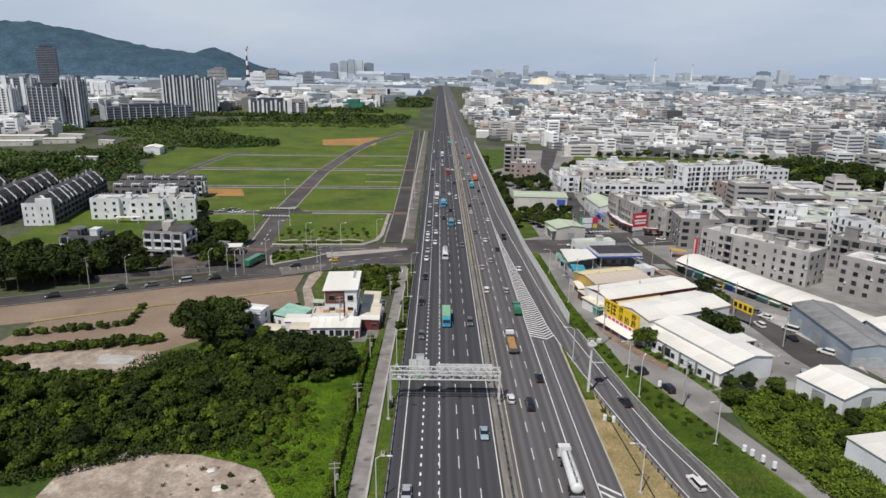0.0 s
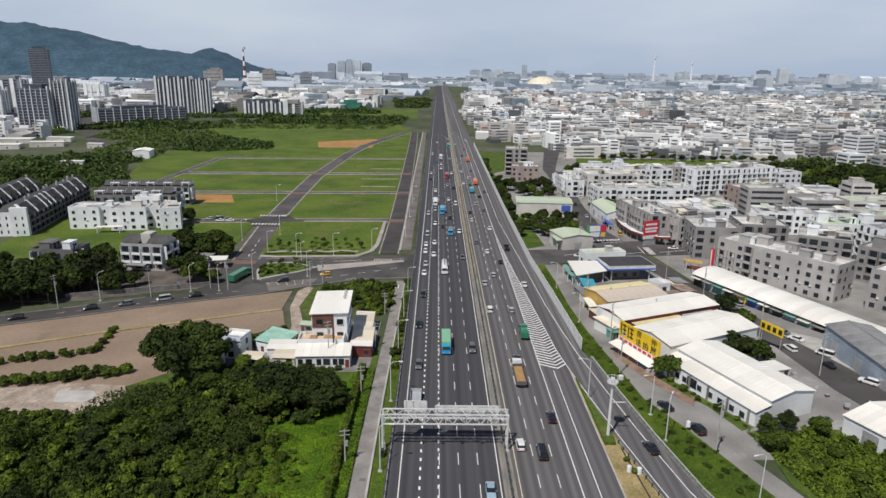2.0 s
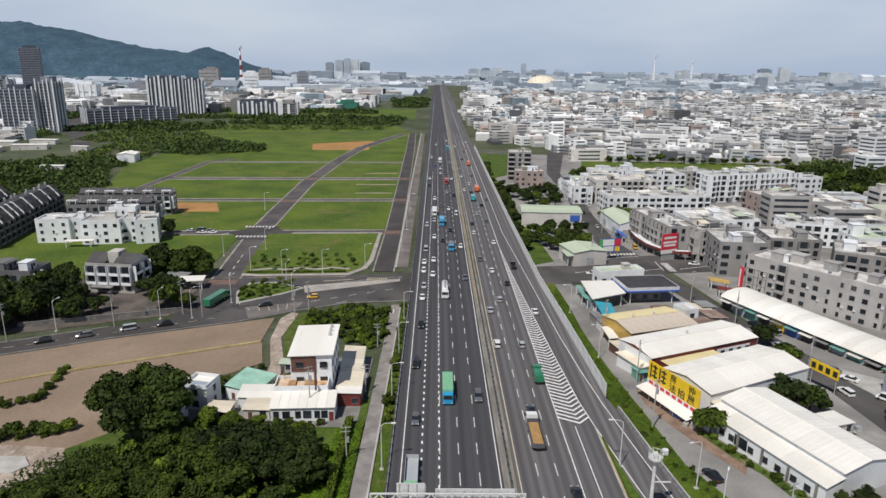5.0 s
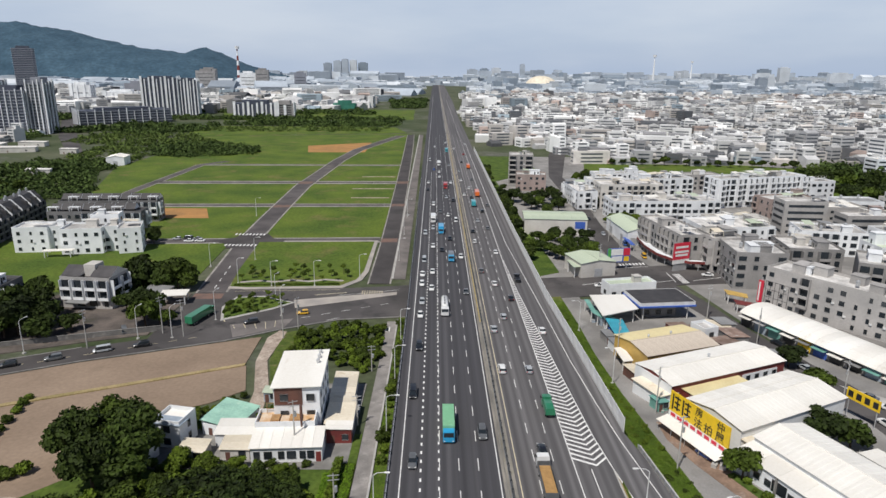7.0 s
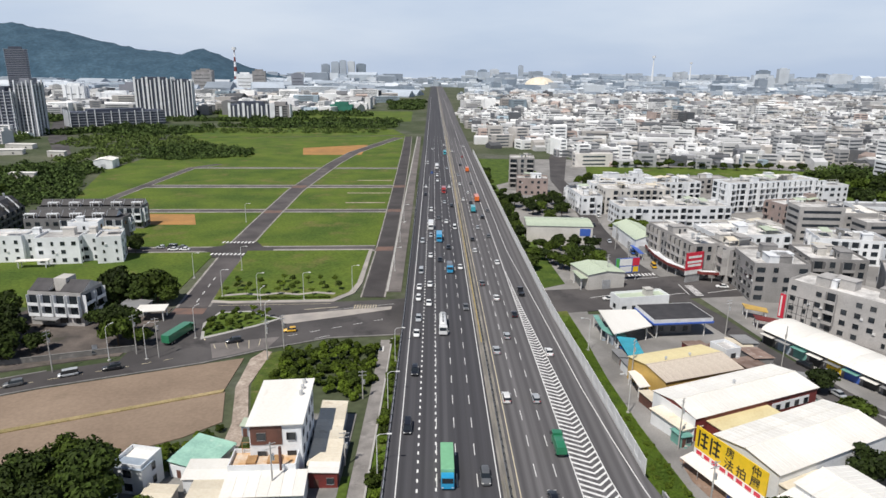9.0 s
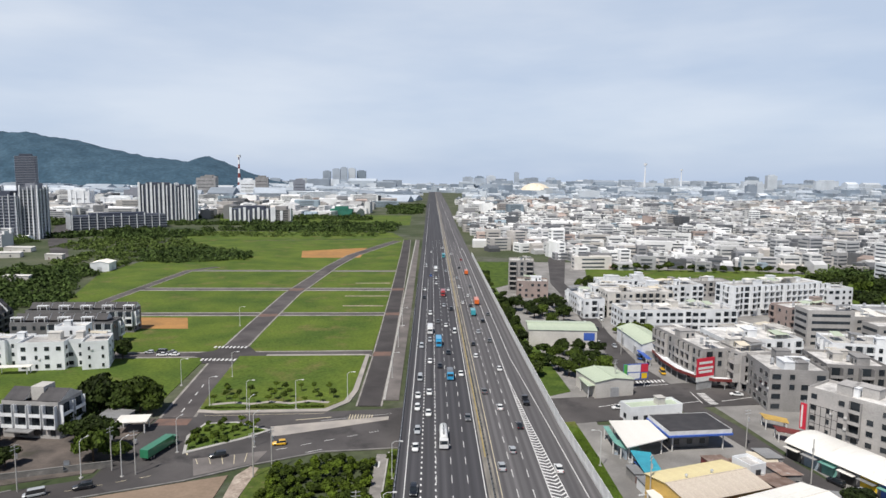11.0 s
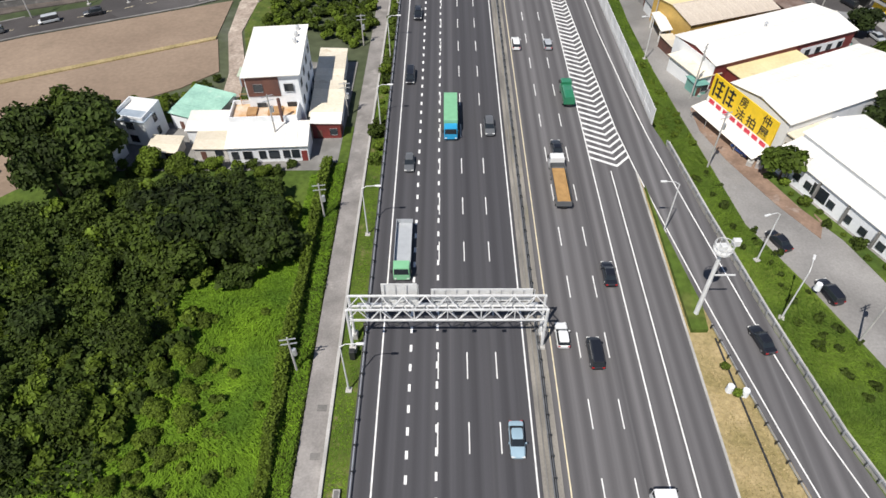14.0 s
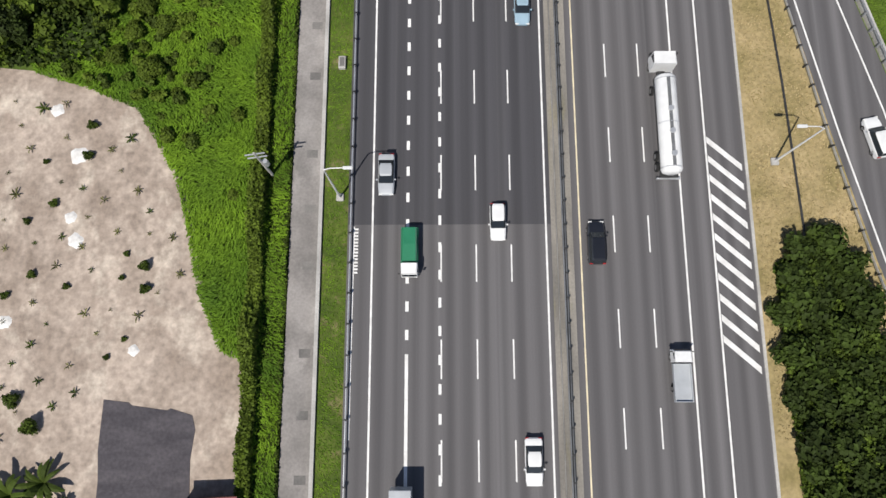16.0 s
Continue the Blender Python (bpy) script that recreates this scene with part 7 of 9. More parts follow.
# paler scrub between the trees and the lane
for x, y in scatter([(-43, 3), (-36, -1), (-33, 8), (-36, 30), (-42, 24)], 3.2, 4):
    plant(LIGHT, x, y, 0.40)
for x, y in scatter([(-38, -2), (-33, -8), (-26, -20), (-25, 0), (-25, 30), (-36, 30)], 5.2, 5):
    plant(BUSH[1:2], x, y, 0.55)
SPOTS = [[], []]
for x, y in scatter([(-50, 1.5), (-40, -2.4), (-36, -4.6), (-33.6, -8), (-31.5, -10), (-29, -4), (-29, 8), (-32, 22), (-37, 22), (-40, 6)], 1.9, 67):
    SPOTS[int(x * 5 + y * 3) % 2].append((x, y))
for k, spots in enumerate(SPOTS):
    thicket("thicket", spots, 0.6, 1.2, LEAF[1 + k], ("green", "bright green")[k] + " tangled scrub at the edge of bare soil", 68 + k, 150)


def ground_cover(name, pts, count, size, height, material, label, seed, lift=0.0, flat=0.9, thin=1.0):
    """Tall grass and creepers as one sheet of small upright leaves."""
    rng = np.random.default_rng(seed)
    x0, x1 = min(p[0] for p in pts), max(p[0] for p in pts)
    y0, y1 = min(p[1] for p in pts), max(p[1] for p in pts)
    xy = []
    rnd = random.Random(seed)
    while len(xy) < count:
        x, y = rnd.uniform(x0, x1), rnd.uniform(y0, y1)
        if inside(x, y, pts):
            xy.append((x, y))
    xy = np.array(xy)
    big = np.array([noise.noise(Vector((x * 0.18, y * 0.18, 3.1))) for x, y in xy])
    z = np.array([ground_z(y) for y in xy[:, 1]]) + lift + height * (0.25 + 0.75 * rng.random(count)) * (0.7 + 0.8 * big)
    p = np.column_stack([xy, z])
    n = rng.normal(size=(count, 3)) * [flat, flat, 0.3] + [0, 0, 1.0]
    n /= np.linalg.norm(n, axis=1, keepdims=True)
    lean = 4.0 * np.array([noise.noise(Vector((x * 0.09, y * 0.09, 7.7))) for x, y in xy]) + rng.normal(scale=0.5 if thin < 1 else 9.0, size=count)
    u = np.cross(n, np.column_stack([np.cos(lean), np.sin(lean), 0.2 * rng.normal(size=count)]))
    u /= np.linalg.norm(u, axis=1, keepdims=True)
    v = np.cross(n, u)
    s = (size * (0.5 + rng.random(count)))[:, None]
    k = s * thin
    verts = np.stack([p - u * s - v * k * 0.5, p + u * s - v * k * 0.5, p + u * s * 0.8 + v * k * 0.6, p - u * s * 0.8 + v * k * 0.6], 1).reshape(-1, 3)
    me = bpy.data.meshes.new(name)
    me.from_pydata(verts.tolist(), [], np.arange(4 * count).reshape(-1, 4).tolist())
    me.materials.append(material)
    return tagged(new(name, me), label, name.replace("_", " "), kind="stuff")


ground_cover("tall_grass", [(-52, 3), (-50, 0.4), (-44, -1.4), (-38, -4), (-33, -12), (-31, -19), (-29.6, -25), (-26.8, -31), (-24, -32.5), (-23.2, -46), (-20.4, -46), (-20.4, 62), (-26, 58), (-26, 40), (-44, 38), (-44, 14)], 110000, 0.24, 0.8, BLADE, "bright green tall grass and creepers", 7, 0.0, 0.35, 0.3)
ground_cover("hedge", [(-24.2, -48), (-22.7, -48), (-22.7, 62), (-24.2, 62)], 26000, 0.15, 3.2, LEAF[2], "bright overgrown hedge beside the lane", 8)
ground_cover("weeds", [(-22.7, -48), (-20.2, -48), (-20.2, 62), (-22.7, 62)], 22000, 0.13, 0.7, LEAF[1], "dark weeds between a hedge and the lane", 81)
ground_cover("undergrowth", [(-132, -8), (-80, -10), (-60, 0), (-42, 2), (-40, 32), (-60, 52), (-76, 50), (-84, 34), (-132, 32)], 56000, 0.24, 2.6, LEAF[0], "dark green undergrowth below trees", 9)
ground_cover("verge_grass", [(-16.4, -60), (-13.9, -60), (-13.9, 148), (-16.4, 148)], 20000, 0.10, 0.10, BLADE, "short grass of the verge", 10, 0.36, 0.4, 0.4)
ground_cover("bank_grass", [(38.5, 46), (36.4, 66), (34.6, 108), (33, 150), (40.8, 165), (41.6, 144), (41.2, 119), (41.6, 94), (42.6, 75), (44.4, 45), (49, 31), (55.5, 10), (63, -14), (70, -36), (60, -36), (47.6, -5), (44.2, 8.4), (41.2, 26)], 60000, 0.20, 0.28, BLADE_BANK, "uneven green grass on the bank", 12, 0.44, 0.35, 0.3)
ground_cover("hedge", [(29.9, 23.5), (29.9, 52), (30.4, 43), (32.2, 27), (32.0, 23.5)], 9000, 0.10, 0.22, LEAF[1], "clipped green hedge on the island", 13, 1.55)
ground_cover("dry_grass", [(29.9, -40), (29.9, 22), (32.6, 20), (35.4, 8), (38.4, -8), (41.6, -22), (46, -40)], 16000, 0.08, 0.10, BLADE_DRY, "dry yellow grass on the island", 14, 1.05)
for x, y in scatter([(31.2, -23), (36.6, -18), (40.5, -26), (46, -46), (32, -46), (31.2, -34)], 2.1, 6):
    plant(BUSH[2:3], x, y, 1.25, z=0.0)
ground_cover("hedge", [(31.0, -22.5), (36.4, -18.5), (39.0, -24), (45, -46), (31.6, -46)], 24000, 0.17, 2.0, LEAF[1], "dense dark hedge on the island", 19, 0.95)
for x, y in ((33.0, 13.6), (32.6, 17.5)):
    plant(BUSH[1:2], x, y, 0.5, z=0.05)
SPOTS = [[], []]
for x, y in scatter([(37.6, 66), (42.6, 66), (41.4, 92), (37, 104), (35.6, 130), (39, 150), (36, 150), (35.4, 104)], 2.2, 15):
    SPOTS[0].append((x, y))
for x, y in scatter([(39.4, 60), (43, 60), (46, 42), (51, 26), (57, 4), (53, 2), (45, 24), (41.4, 44)], 2.4, 62):
    SPOTS[1].append((x, y))
for k in (0, 1):
    thicket("thicket", SPOTS[k], 0.5, 1.1, LEAF[2 - k], "low shrubs on the grass bank", 70 + k, 160)
for i, y in enumerate(range(62, 146, 4)):
    plant(BUSH[:2], -15.2 + 0.5 * math.sin(i * 2.1), y, 0.75 + 0.25 * math.sin(i), z=ground_z(y) + 0.3)
SPOTS = [[], [], []]
for x, y in scatter([(-47, 135), (-45.6, 118), (-34, 114), (-23, 107), (-20.6, 117), (-21.2, 139), (-32, 141.5)], 2.3, 16):
    SPOTS[int(x * 7 + y * 3) % 3].append((x, y))
for k, spots in enumerate(SPOTS):
    thicket("thicket", spots, 1.1, 2.2, LEAF[(2, 1, 2)[k]], "dense bright green shrubs behind a white house", 73 + k, 260)
WEED_LEAF = mat("weed_leaf", (0.155, 0.150, 0.050), (0.080, 0.085, 0.028), 0.5, 3.0, 0.85, bump=0.0, vary=0.4, island=0.4)


def frond_plant(m, reach, height, count, leaf, label, seed, name, category, group):
    """Long bent leaves that spread from one foot, each with a fold along its middle."""
    rnd = random.Random(seed)
    root = thing(name, m, label, category, group)
    bm = BM()
    for k in range(count):
        a = 6.283 * k / count + rnd.uniform(-0.35, 0.35)
        far, up, wide = reach * rnd.uniform(0.6, 1.0), height * rnd.uniform(0.6, 1.0), reach * rnd.uniform(0.08, 0.13)
        rows = []
        for i in range(6):
            t = i / 5
            q, z = far * t, up * (1.75 * t - 1.25 * t * t) + 0.05
            w = wide * (0.25 + 3.0 * t * (1 - t))
            c, n = Vector((q * math.cos(a), q * math.sin(a), z)), Vector((-math.sin(a), math.cos(a), 0))
            rows.append([bm.verts.new(c - n * w), bm.verts.new(c + Vector((0, 0, w * 0.45))), bm.verts.new(c + n * w)])
        for p, r in zip(rows, rows[1:]):
            bm.faces.new((p[0], p[1], r[1], r[0]))
            bm.faces.new((p[1], p[2], r[2], r[1]))
    part("leaves", bm, leaf, root)
    return root


WEED = [frond_plant(on_ground(-300 - 12 * i, 200), 1.0 + 0.15 * i, 0.9, 5 + i, (WEED_LEAF, WEED_LEAF, LEAF[1])[i], ("dry olive weed on bare soil", "dry olive weed on bare soil", "green leafy weed on bare soil")[i], 91 + i, "weed", "weed", "weeds") for i in range(3)]
PALM = [frond_plant(on_ground(-43.8, -44.2), 3.0, 2.4, 15, LEAF[1], "low green palm with spreading fronds on bare soil", 97, "palm", "palm", "palms")]
for i in range(11):
    p = m1 @ Vector((-12.6 + 0.7 * math.sin(i * 2.3), -14 + 2.7 * i, 0))
    plant(BUSH, p.x, p.y, (0.35, 0.6, 0.45, 0.8)[i % 4])
# greenery round the sheds and the house
for i in range(15):
    x = -62 + 2.3 * i
    plant(LIGHT if i % 3 == 0 else BUSH[:2], x, 59.6 + 1.6 * math.sin(i * 1.9), 0.45 if i % 3 == 0 else 0.85)
for x, y, s in ((-41.4, 77.5, 0.85), (-42.2, 74.4, 0.6), (-55.5, 75.5, 0.4), (-64.6, 70.5, 0.4), (-58.5, 80, 0.5), (-54, 82, 0.4), (-49, 59.6, 0.7), (-54.5, 60, 0.8), (-43.5, 60.5, 0.6)):
    plant(LIGHT, x, y, s)
# weeds on bare soil
for x, y in scatter([(-56, -2), (-46, -3), (-38, -7), (-33, -16), (-31, -26), (-39, -34), (-56, -46)], 2.5, 18):
    shrub = random.Random(x).random() > 0.88
    plant(BUSH[:1] if shrub else WEED, x, y, random.Random(y).choice((0.22, 0.30, 0.38)) if shrub else random.Random(y).choice((0.3, 0.4, 0.5, 0.62, 0.75)), z=ground_z(y) + 0.05)
for x, y, s in ((-47.0, -45.4, 1.15), (-41.6, -46.4, 0.7)):
    plant(PALM, x, y, s, z=ground_z(y) + 0.05)
for x, y, s in ((-45.6, -38.6, 0.62), (-48, -36, 0.5), (-35.2, -24.6, 0.42)):
    plant(BUSH[:1], x, y, s, z=ground_z(y) + 0.05)
for x, y in scatter([(-166, 120), (-128, 121), (-128, 146), (-142, 150), (-166, 150)], 6.5, 33):
    plant(BROAD, x, y, 1.35)
# garden plots and field edges
for a, b, n, s in (((-126, 61), (-98, 71.5), 13, 0.95), ((-98, 71.5), (-102, 91), 8, 0.8), ((-122, 47), (-82, 58), 20, 1.15), ((-104, 33), (-84, 35), 9, 1.0), ((-88, 78), (-58, 84), 10, 0.8), ((-58, 82), (-50, 92), 5, 0.8), ((-130, 44), (-118, 40), 6, 1.3)):
    for i in range(n):
        t = (i + 0.5) / n
        plant(BUSH[:2], a[0] + (b[0] - a[0]) * t, a[1] + (b[1] - a[1]) * t + 0.8 * math.sin(i * 3.7), s)
for x, y, s in ((-176, 108, 1.5), (-186, 104, 1.4), (-196, 118, 1.6), (-170, 128, 1.5), (-182, 132, 1.5), (-162, 134, 1.4), (-150, 130, 1.2), (-205, 140, 1.6), (-190, 150, 1.5), (-176, 150, 1.3), (-210, 160, 1.5), (-160, 118, 1.5), (-152, 120, 1.7), (-143, 124, 1.7), (-139, 128, 1.5), (-147, 134, 1.6), (-127, 141, 1.3), (-168, 113, 1.4), (-134, 131, 1.5), (-128, 134, 1.2), (-140, 136, 1.1), (-117, 137, 0.9), (-106, 178, 1.9), (-112, 176, 1.6), (-100, 178, 1.7), (-118, 172, 1.4), (-107, 152, 1.0), (-96, 141, 1.3), (-97.5, 147, 1.3), (-115, 168, 1.3), (-40.6, 75, 0.65), (-131, 166, 1.3), (-138, 158, 1.2), (-142, 240, 1.0), (-137, 244, 1.0), (-134, 238, 0.8), (90, 94, 0.9), (93, 112, 1.0), (54.5, 57, 0.9), (58, 62, 0.8), (79, 71, 1.0), (83, 69, 1.0)):
    plant(BROAD, x, y, s)
for x, y, s in ((-113, 174, 1.1), (-104, 175, 1.35), (-97, 177, 1.2), (-111, 180, 1.2), (-92.5, 143, 0.8), (-89, 141.5, 0.7), (-114.5, 160, 0.85), (-112, 166, 0.8), (-110, 192, 1.0), (-154, 116, 1.5), (-145, 115, 1.6), (-138, 118, 1.4), (-131, 133, 1.4), (-122, 130, 1.3), (-153, 106, 1.3), (-160, 110, 1.4)):
    plant(BROAD, x, y, s)
# small park and traffic island
for x, y in scatter([(-80, 184), (-42, 185), (-37, 196), (-44, 201), (-80, 199)], 4.4, 20):
    plant(YOUNG, x, y, 0.9)
for x, y in scatter([(-73.6, 148), (-76, 158), (-74.5, 166.5), (-66.3, 167.8), (-56, 162.6), (-61, 157.5)], 2.5, 21):
    plant(YOUNG + BUSH[:1], x, y, 0.8)
ground_cover("hedge", [(-80, 180.4), (-41, 182.2), (-41, 183.6), (-80, 181.8)], 3000, 0.25, 0.9, LEAF[1], "low clipped park hedge", 22)
# right side: overgrown plot, trees along the motorway and streets
SPOTS = [[], []]
for x, y in scatter([(63, 30), (80, 29), (86, 20), (98, 15), (86, 7), (76, 4), (72, -12), (68, -8)], 3.4, 23):
    SPOTS[int(x * 7 + y * 3) % 2].append((x, y))
for k in (0, 1):
    thicket("thicket", SPOTS[k], 0.9, 2.0, LEAF[k + 1], "green creepers and scrub of an overgrown plot", 66 + k)
for x, y in ((66, 29), (71, 31), (77, 29), (64, 23), (86, 14), (80, 6)):
    plant(FINE[1:], x, y, 0.6)
ground_cover("undergrowth", [(62, 30), (80, 30), (112, 22), (118, -50), (80, -50), (66, -8)], 60000, 0.22, 1.3, LEAF[2], "green undergrowth of an overgrown plot", 24)
for x, y in scatter([(33.5, 205), (41, 207), (40, 300), (42, 360), (36, 480), (33.5, 480)], 8, 25):
    plant(BROAD, x, y, 0.9)
for x, y in scatter([(42, 222), (48, 215), (68, 222), (72, 246), (60, 256), (42, 252)], 7, 26):
    plant(BROAD, x, y, 0.95)
for x, y in scatter([(42, 305), (70, 305), (72, 352), (44, 352)], 8.5, 27):
    plant(BROAD, x, y, 1.1)
for x, y in scatter([(92, 330), (100, 330), (112, 440), (100, 440)], 10, 28):
    plant(BROAD, x, y, 1.1)
for x, y in scatter([(90, 282), (104, 282), (104, 292), (90, 292)], 4.0, 30):
    plant(LIGHT, x, y, 1.1)
for x, y in scatter([(252, 340), (330, 330), (345, 430), (262, 420)], 13, 31):
    plant(BROAD, x, y, 1.7)
for i in range(18):
    plant(BROAD, 150 + i * 9.0, 512 - 0.9 * i + 2 * math.sin(i * 2.7), 0.75 + 0.3 * (i % 3) / 2)
for ob in FINE + BROAD + LIGHT + BUSH + YOUNG + WEED:
    ob.matrix_basis = place(-275 - 1.9 * (ob.matrix_basis.translation.x % 29), 345 + 0.9 * (ob.matrix_basis.translation.y % 37), -6.5)

# ---- vehicles ----
CAR_GLASS = paint("car_glass", (0.02, 0.025, 0.03), 0.08)
LIGHT_WHITE = paint("headlight", (0.75, 0.75, 0.72), 0.1)
LIGHT_RED = paint("tail_light", (0.4, 0.02, 0.02), 0.2)
RIM = paint("wheel_rim", (0.5, 0.5, 0.5), 0.3, 0.8)
COLOURS = {k: paint("paint_" + k, c, 0.28, 0.0, 0.6) for k, c in dict(white=(0.78, 0.78, 0.77), silver=(0.42, 0.44, 0.46), black=(0.015, 0.016, 0.02), grey=(0.12, 0.125, 0.13), blue=(0.03, 0.10, 0.35), red=(0.40, 0.03, 0.03), green=(0.03, 0.20, 0.10), yellow=(0.75, 0.42, 0.02), teal=(0.05, 0.36, 0.42), cyan=(0.03, 0.33, 0.60), lime=(0.30, 0.62, 0.04), orange=(0.75, 0.16, 0.03), palegreen=(0.22, 0.50, 0.28), bluish=(0.30, 0.42, 0.50)).items()}


def loft(bm, rows):
    """Skins cross-sections (lists of points) from one end to the other."""
    rings = [[bm.verts.new(p) for p in row] for row in rows]
    n = len(rings[0])
    for a, b in zip(rings, rings[1:]):
        for i in range(n):
            bm.faces.new((a[i], a[(i + 1) % n], b[(i + 1) % n], b[i]))
    bm.faces.new(rings[0])
    bm.faces.new(rings[-1][::-1])
    bmesh.ops.recalc_face_normals(bm, faces=bm.faces[:])
    return bm


def section(y, w, z0, z1, lean=0.0, r=0.08):
    """A rounded cross-section at y."""
    a, b = w / 2, w / 2 - lean
    return [(-a + r, y, z0), (a - r, y, z0), (a, y, z0 + r), (b, y, z1 - r), (b - r, y, z1), (-b + r, y, z1), (-b, y, z1 - r), (-a, y, z0 + r)]


def wheel_mesh(r, w):
    def make():
        bm = bar(BM(), (-w / 2, 0, 0), (w / 2, 0, 0), r, 14)
        return bm
    return shared(("tyre", r, w), make, [RUBBER])


def rim_mesh(r, w):
    return shared(("rim", r, w), lambda: bar(BM(), (-w / 2 - 0.012, 0, 0), (w / 2 + 0.012, 0, 0), r * 0.6, 10), [RIM])


def wheels(root, places, r, w):
    for x, y in places:
        t = piece("wheel", wheel_mesh(r, w), root, Matrix.Translation((x, y, r)))
        piece("rim", rim_mesh(r, w), t, Matrix.Identity(4))


def car(m, colour, label, length=4.5, width=1.78, height=1.46, kind="saloon", far=False):
    """A car whose front points along +y."""
    paint_ = COLOURS[colour]
    root = thing("car", m, label, "car", "cars on the road")
    h, L, W = length / 2, length, width
    belt = 0.92 if kind != "suv" else 1.05
    rows = [section(-h, W * 0.70, 0.36, belt - 0.2), section(-h + 0.10, W * 0.88, 0.28, belt - 0.06), section(-h + 0.32, W * 0.97, 0.24, belt - 0.01), section(-h + 0.9, W, 0.22, belt, 0.03, 0.14), section(h - 1.3, W, 0.22, belt - 0.02, 0.03, 0.14), section(h - 0.6, W * 0.98, 0.22, belt - 0.10, 0.04, 0.14), section(h - 0.24, W * 0.9, 0.26, belt - 0.19, 0.03, 0.12), section(h - 0.07, W * 0.78, 0.30, belt - 0.25), section(h, W * 0.6, 0.38, belt - 0.32)]
    body = part("body", loft(BM(), rows), paint_, root, smooth=False)
    back = {"saloon": -h + 0.75, "hatch": -h + 0.12, "suv": -h + 0.08, "van": -h + 0.06}[kind]
    front = h - (1.25 if kind != "van" else 0.7)
    roof_b, roof_f = back + (0.65 if kind == "saloon" else 0.25), front - (0.75 if kind != "van" else 0.5)
    cab = [section(back, W * 0.92, belt - 0.1, belt + 0.02, 0.02), section(roof_b, W * 0.92, belt - 0.1, height - 0.03, 0.14), section((roof_b + roof_f) / 2, W * 0.93, belt - 0.1, height - 0.01, 0.15), section(roof_f, W * 0.92, belt - 0.1, height - 0.05, 0.15), section(front, W * 0.9, belt - 0.14, belt - 0.02, 0.02)]
    part("cabin_glass", loft(BM(), cab), CAR_GLASS, root, "dark tinted glass")
    top = [section(roof_b - 0.12, W * 0.66, height - 0.14, height - 0.05, 0.03, 0.03), section(roof_b + 0.1, W * 0.74, height - 0.09, height + 0.01, 0.04, 0.03), section((roof_b + roof_f) / 2, W * 0.76, height - 0.08, height + 0.03, 0.04, 0.03), section(roof_f - 0.1, W * 0.74, height - 0.10, height + 0.01, 0.04, 0.03), section(roof_f + 0.08, W * 0.66, height - 0.15, height - 0.05, 0.03, 0.03)]
    part("roof", loft(BM(), top), paint_, root)
    wheel_places = [(s * (W / 2 - 0.12), y) for s in (-1, 1) for y in (-h + 0.85, h - 0.9)]
    if far:
        for x, y in wheel_places:
            piece("wheel", wheel_mesh(0.32, 0.22), root, Matrix.Translation((x, y, 0.32)))
        return root
    for s in (-1, 1):
        part("headlight", box(BM(), s * W * 0.33 - 0.2, s * W * 0.33 + 0.2, h - 0.16, h - 0.02, belt - 0.40, belt - 0.24), LIGHT_WHITE, body)
        part("tail_light", box(BM(), s * W * 0.36 - 0.16, s * W * 0.36 + 0.16, -h - 0.01, -h + 0.12, belt - 0.30, belt - 0.12), LIGHT_RED, body)
        part("mirror", box(BM(), s * (W / 2 + 0.08) - 0.1, s * (W / 2 + 0.08) + 0.1, front - 0.45, front - 0.3, belt - 0.02, belt + 0.12), paint_, root)
    wheels(root, wheel_places, 0.32, 0.22)
    return root


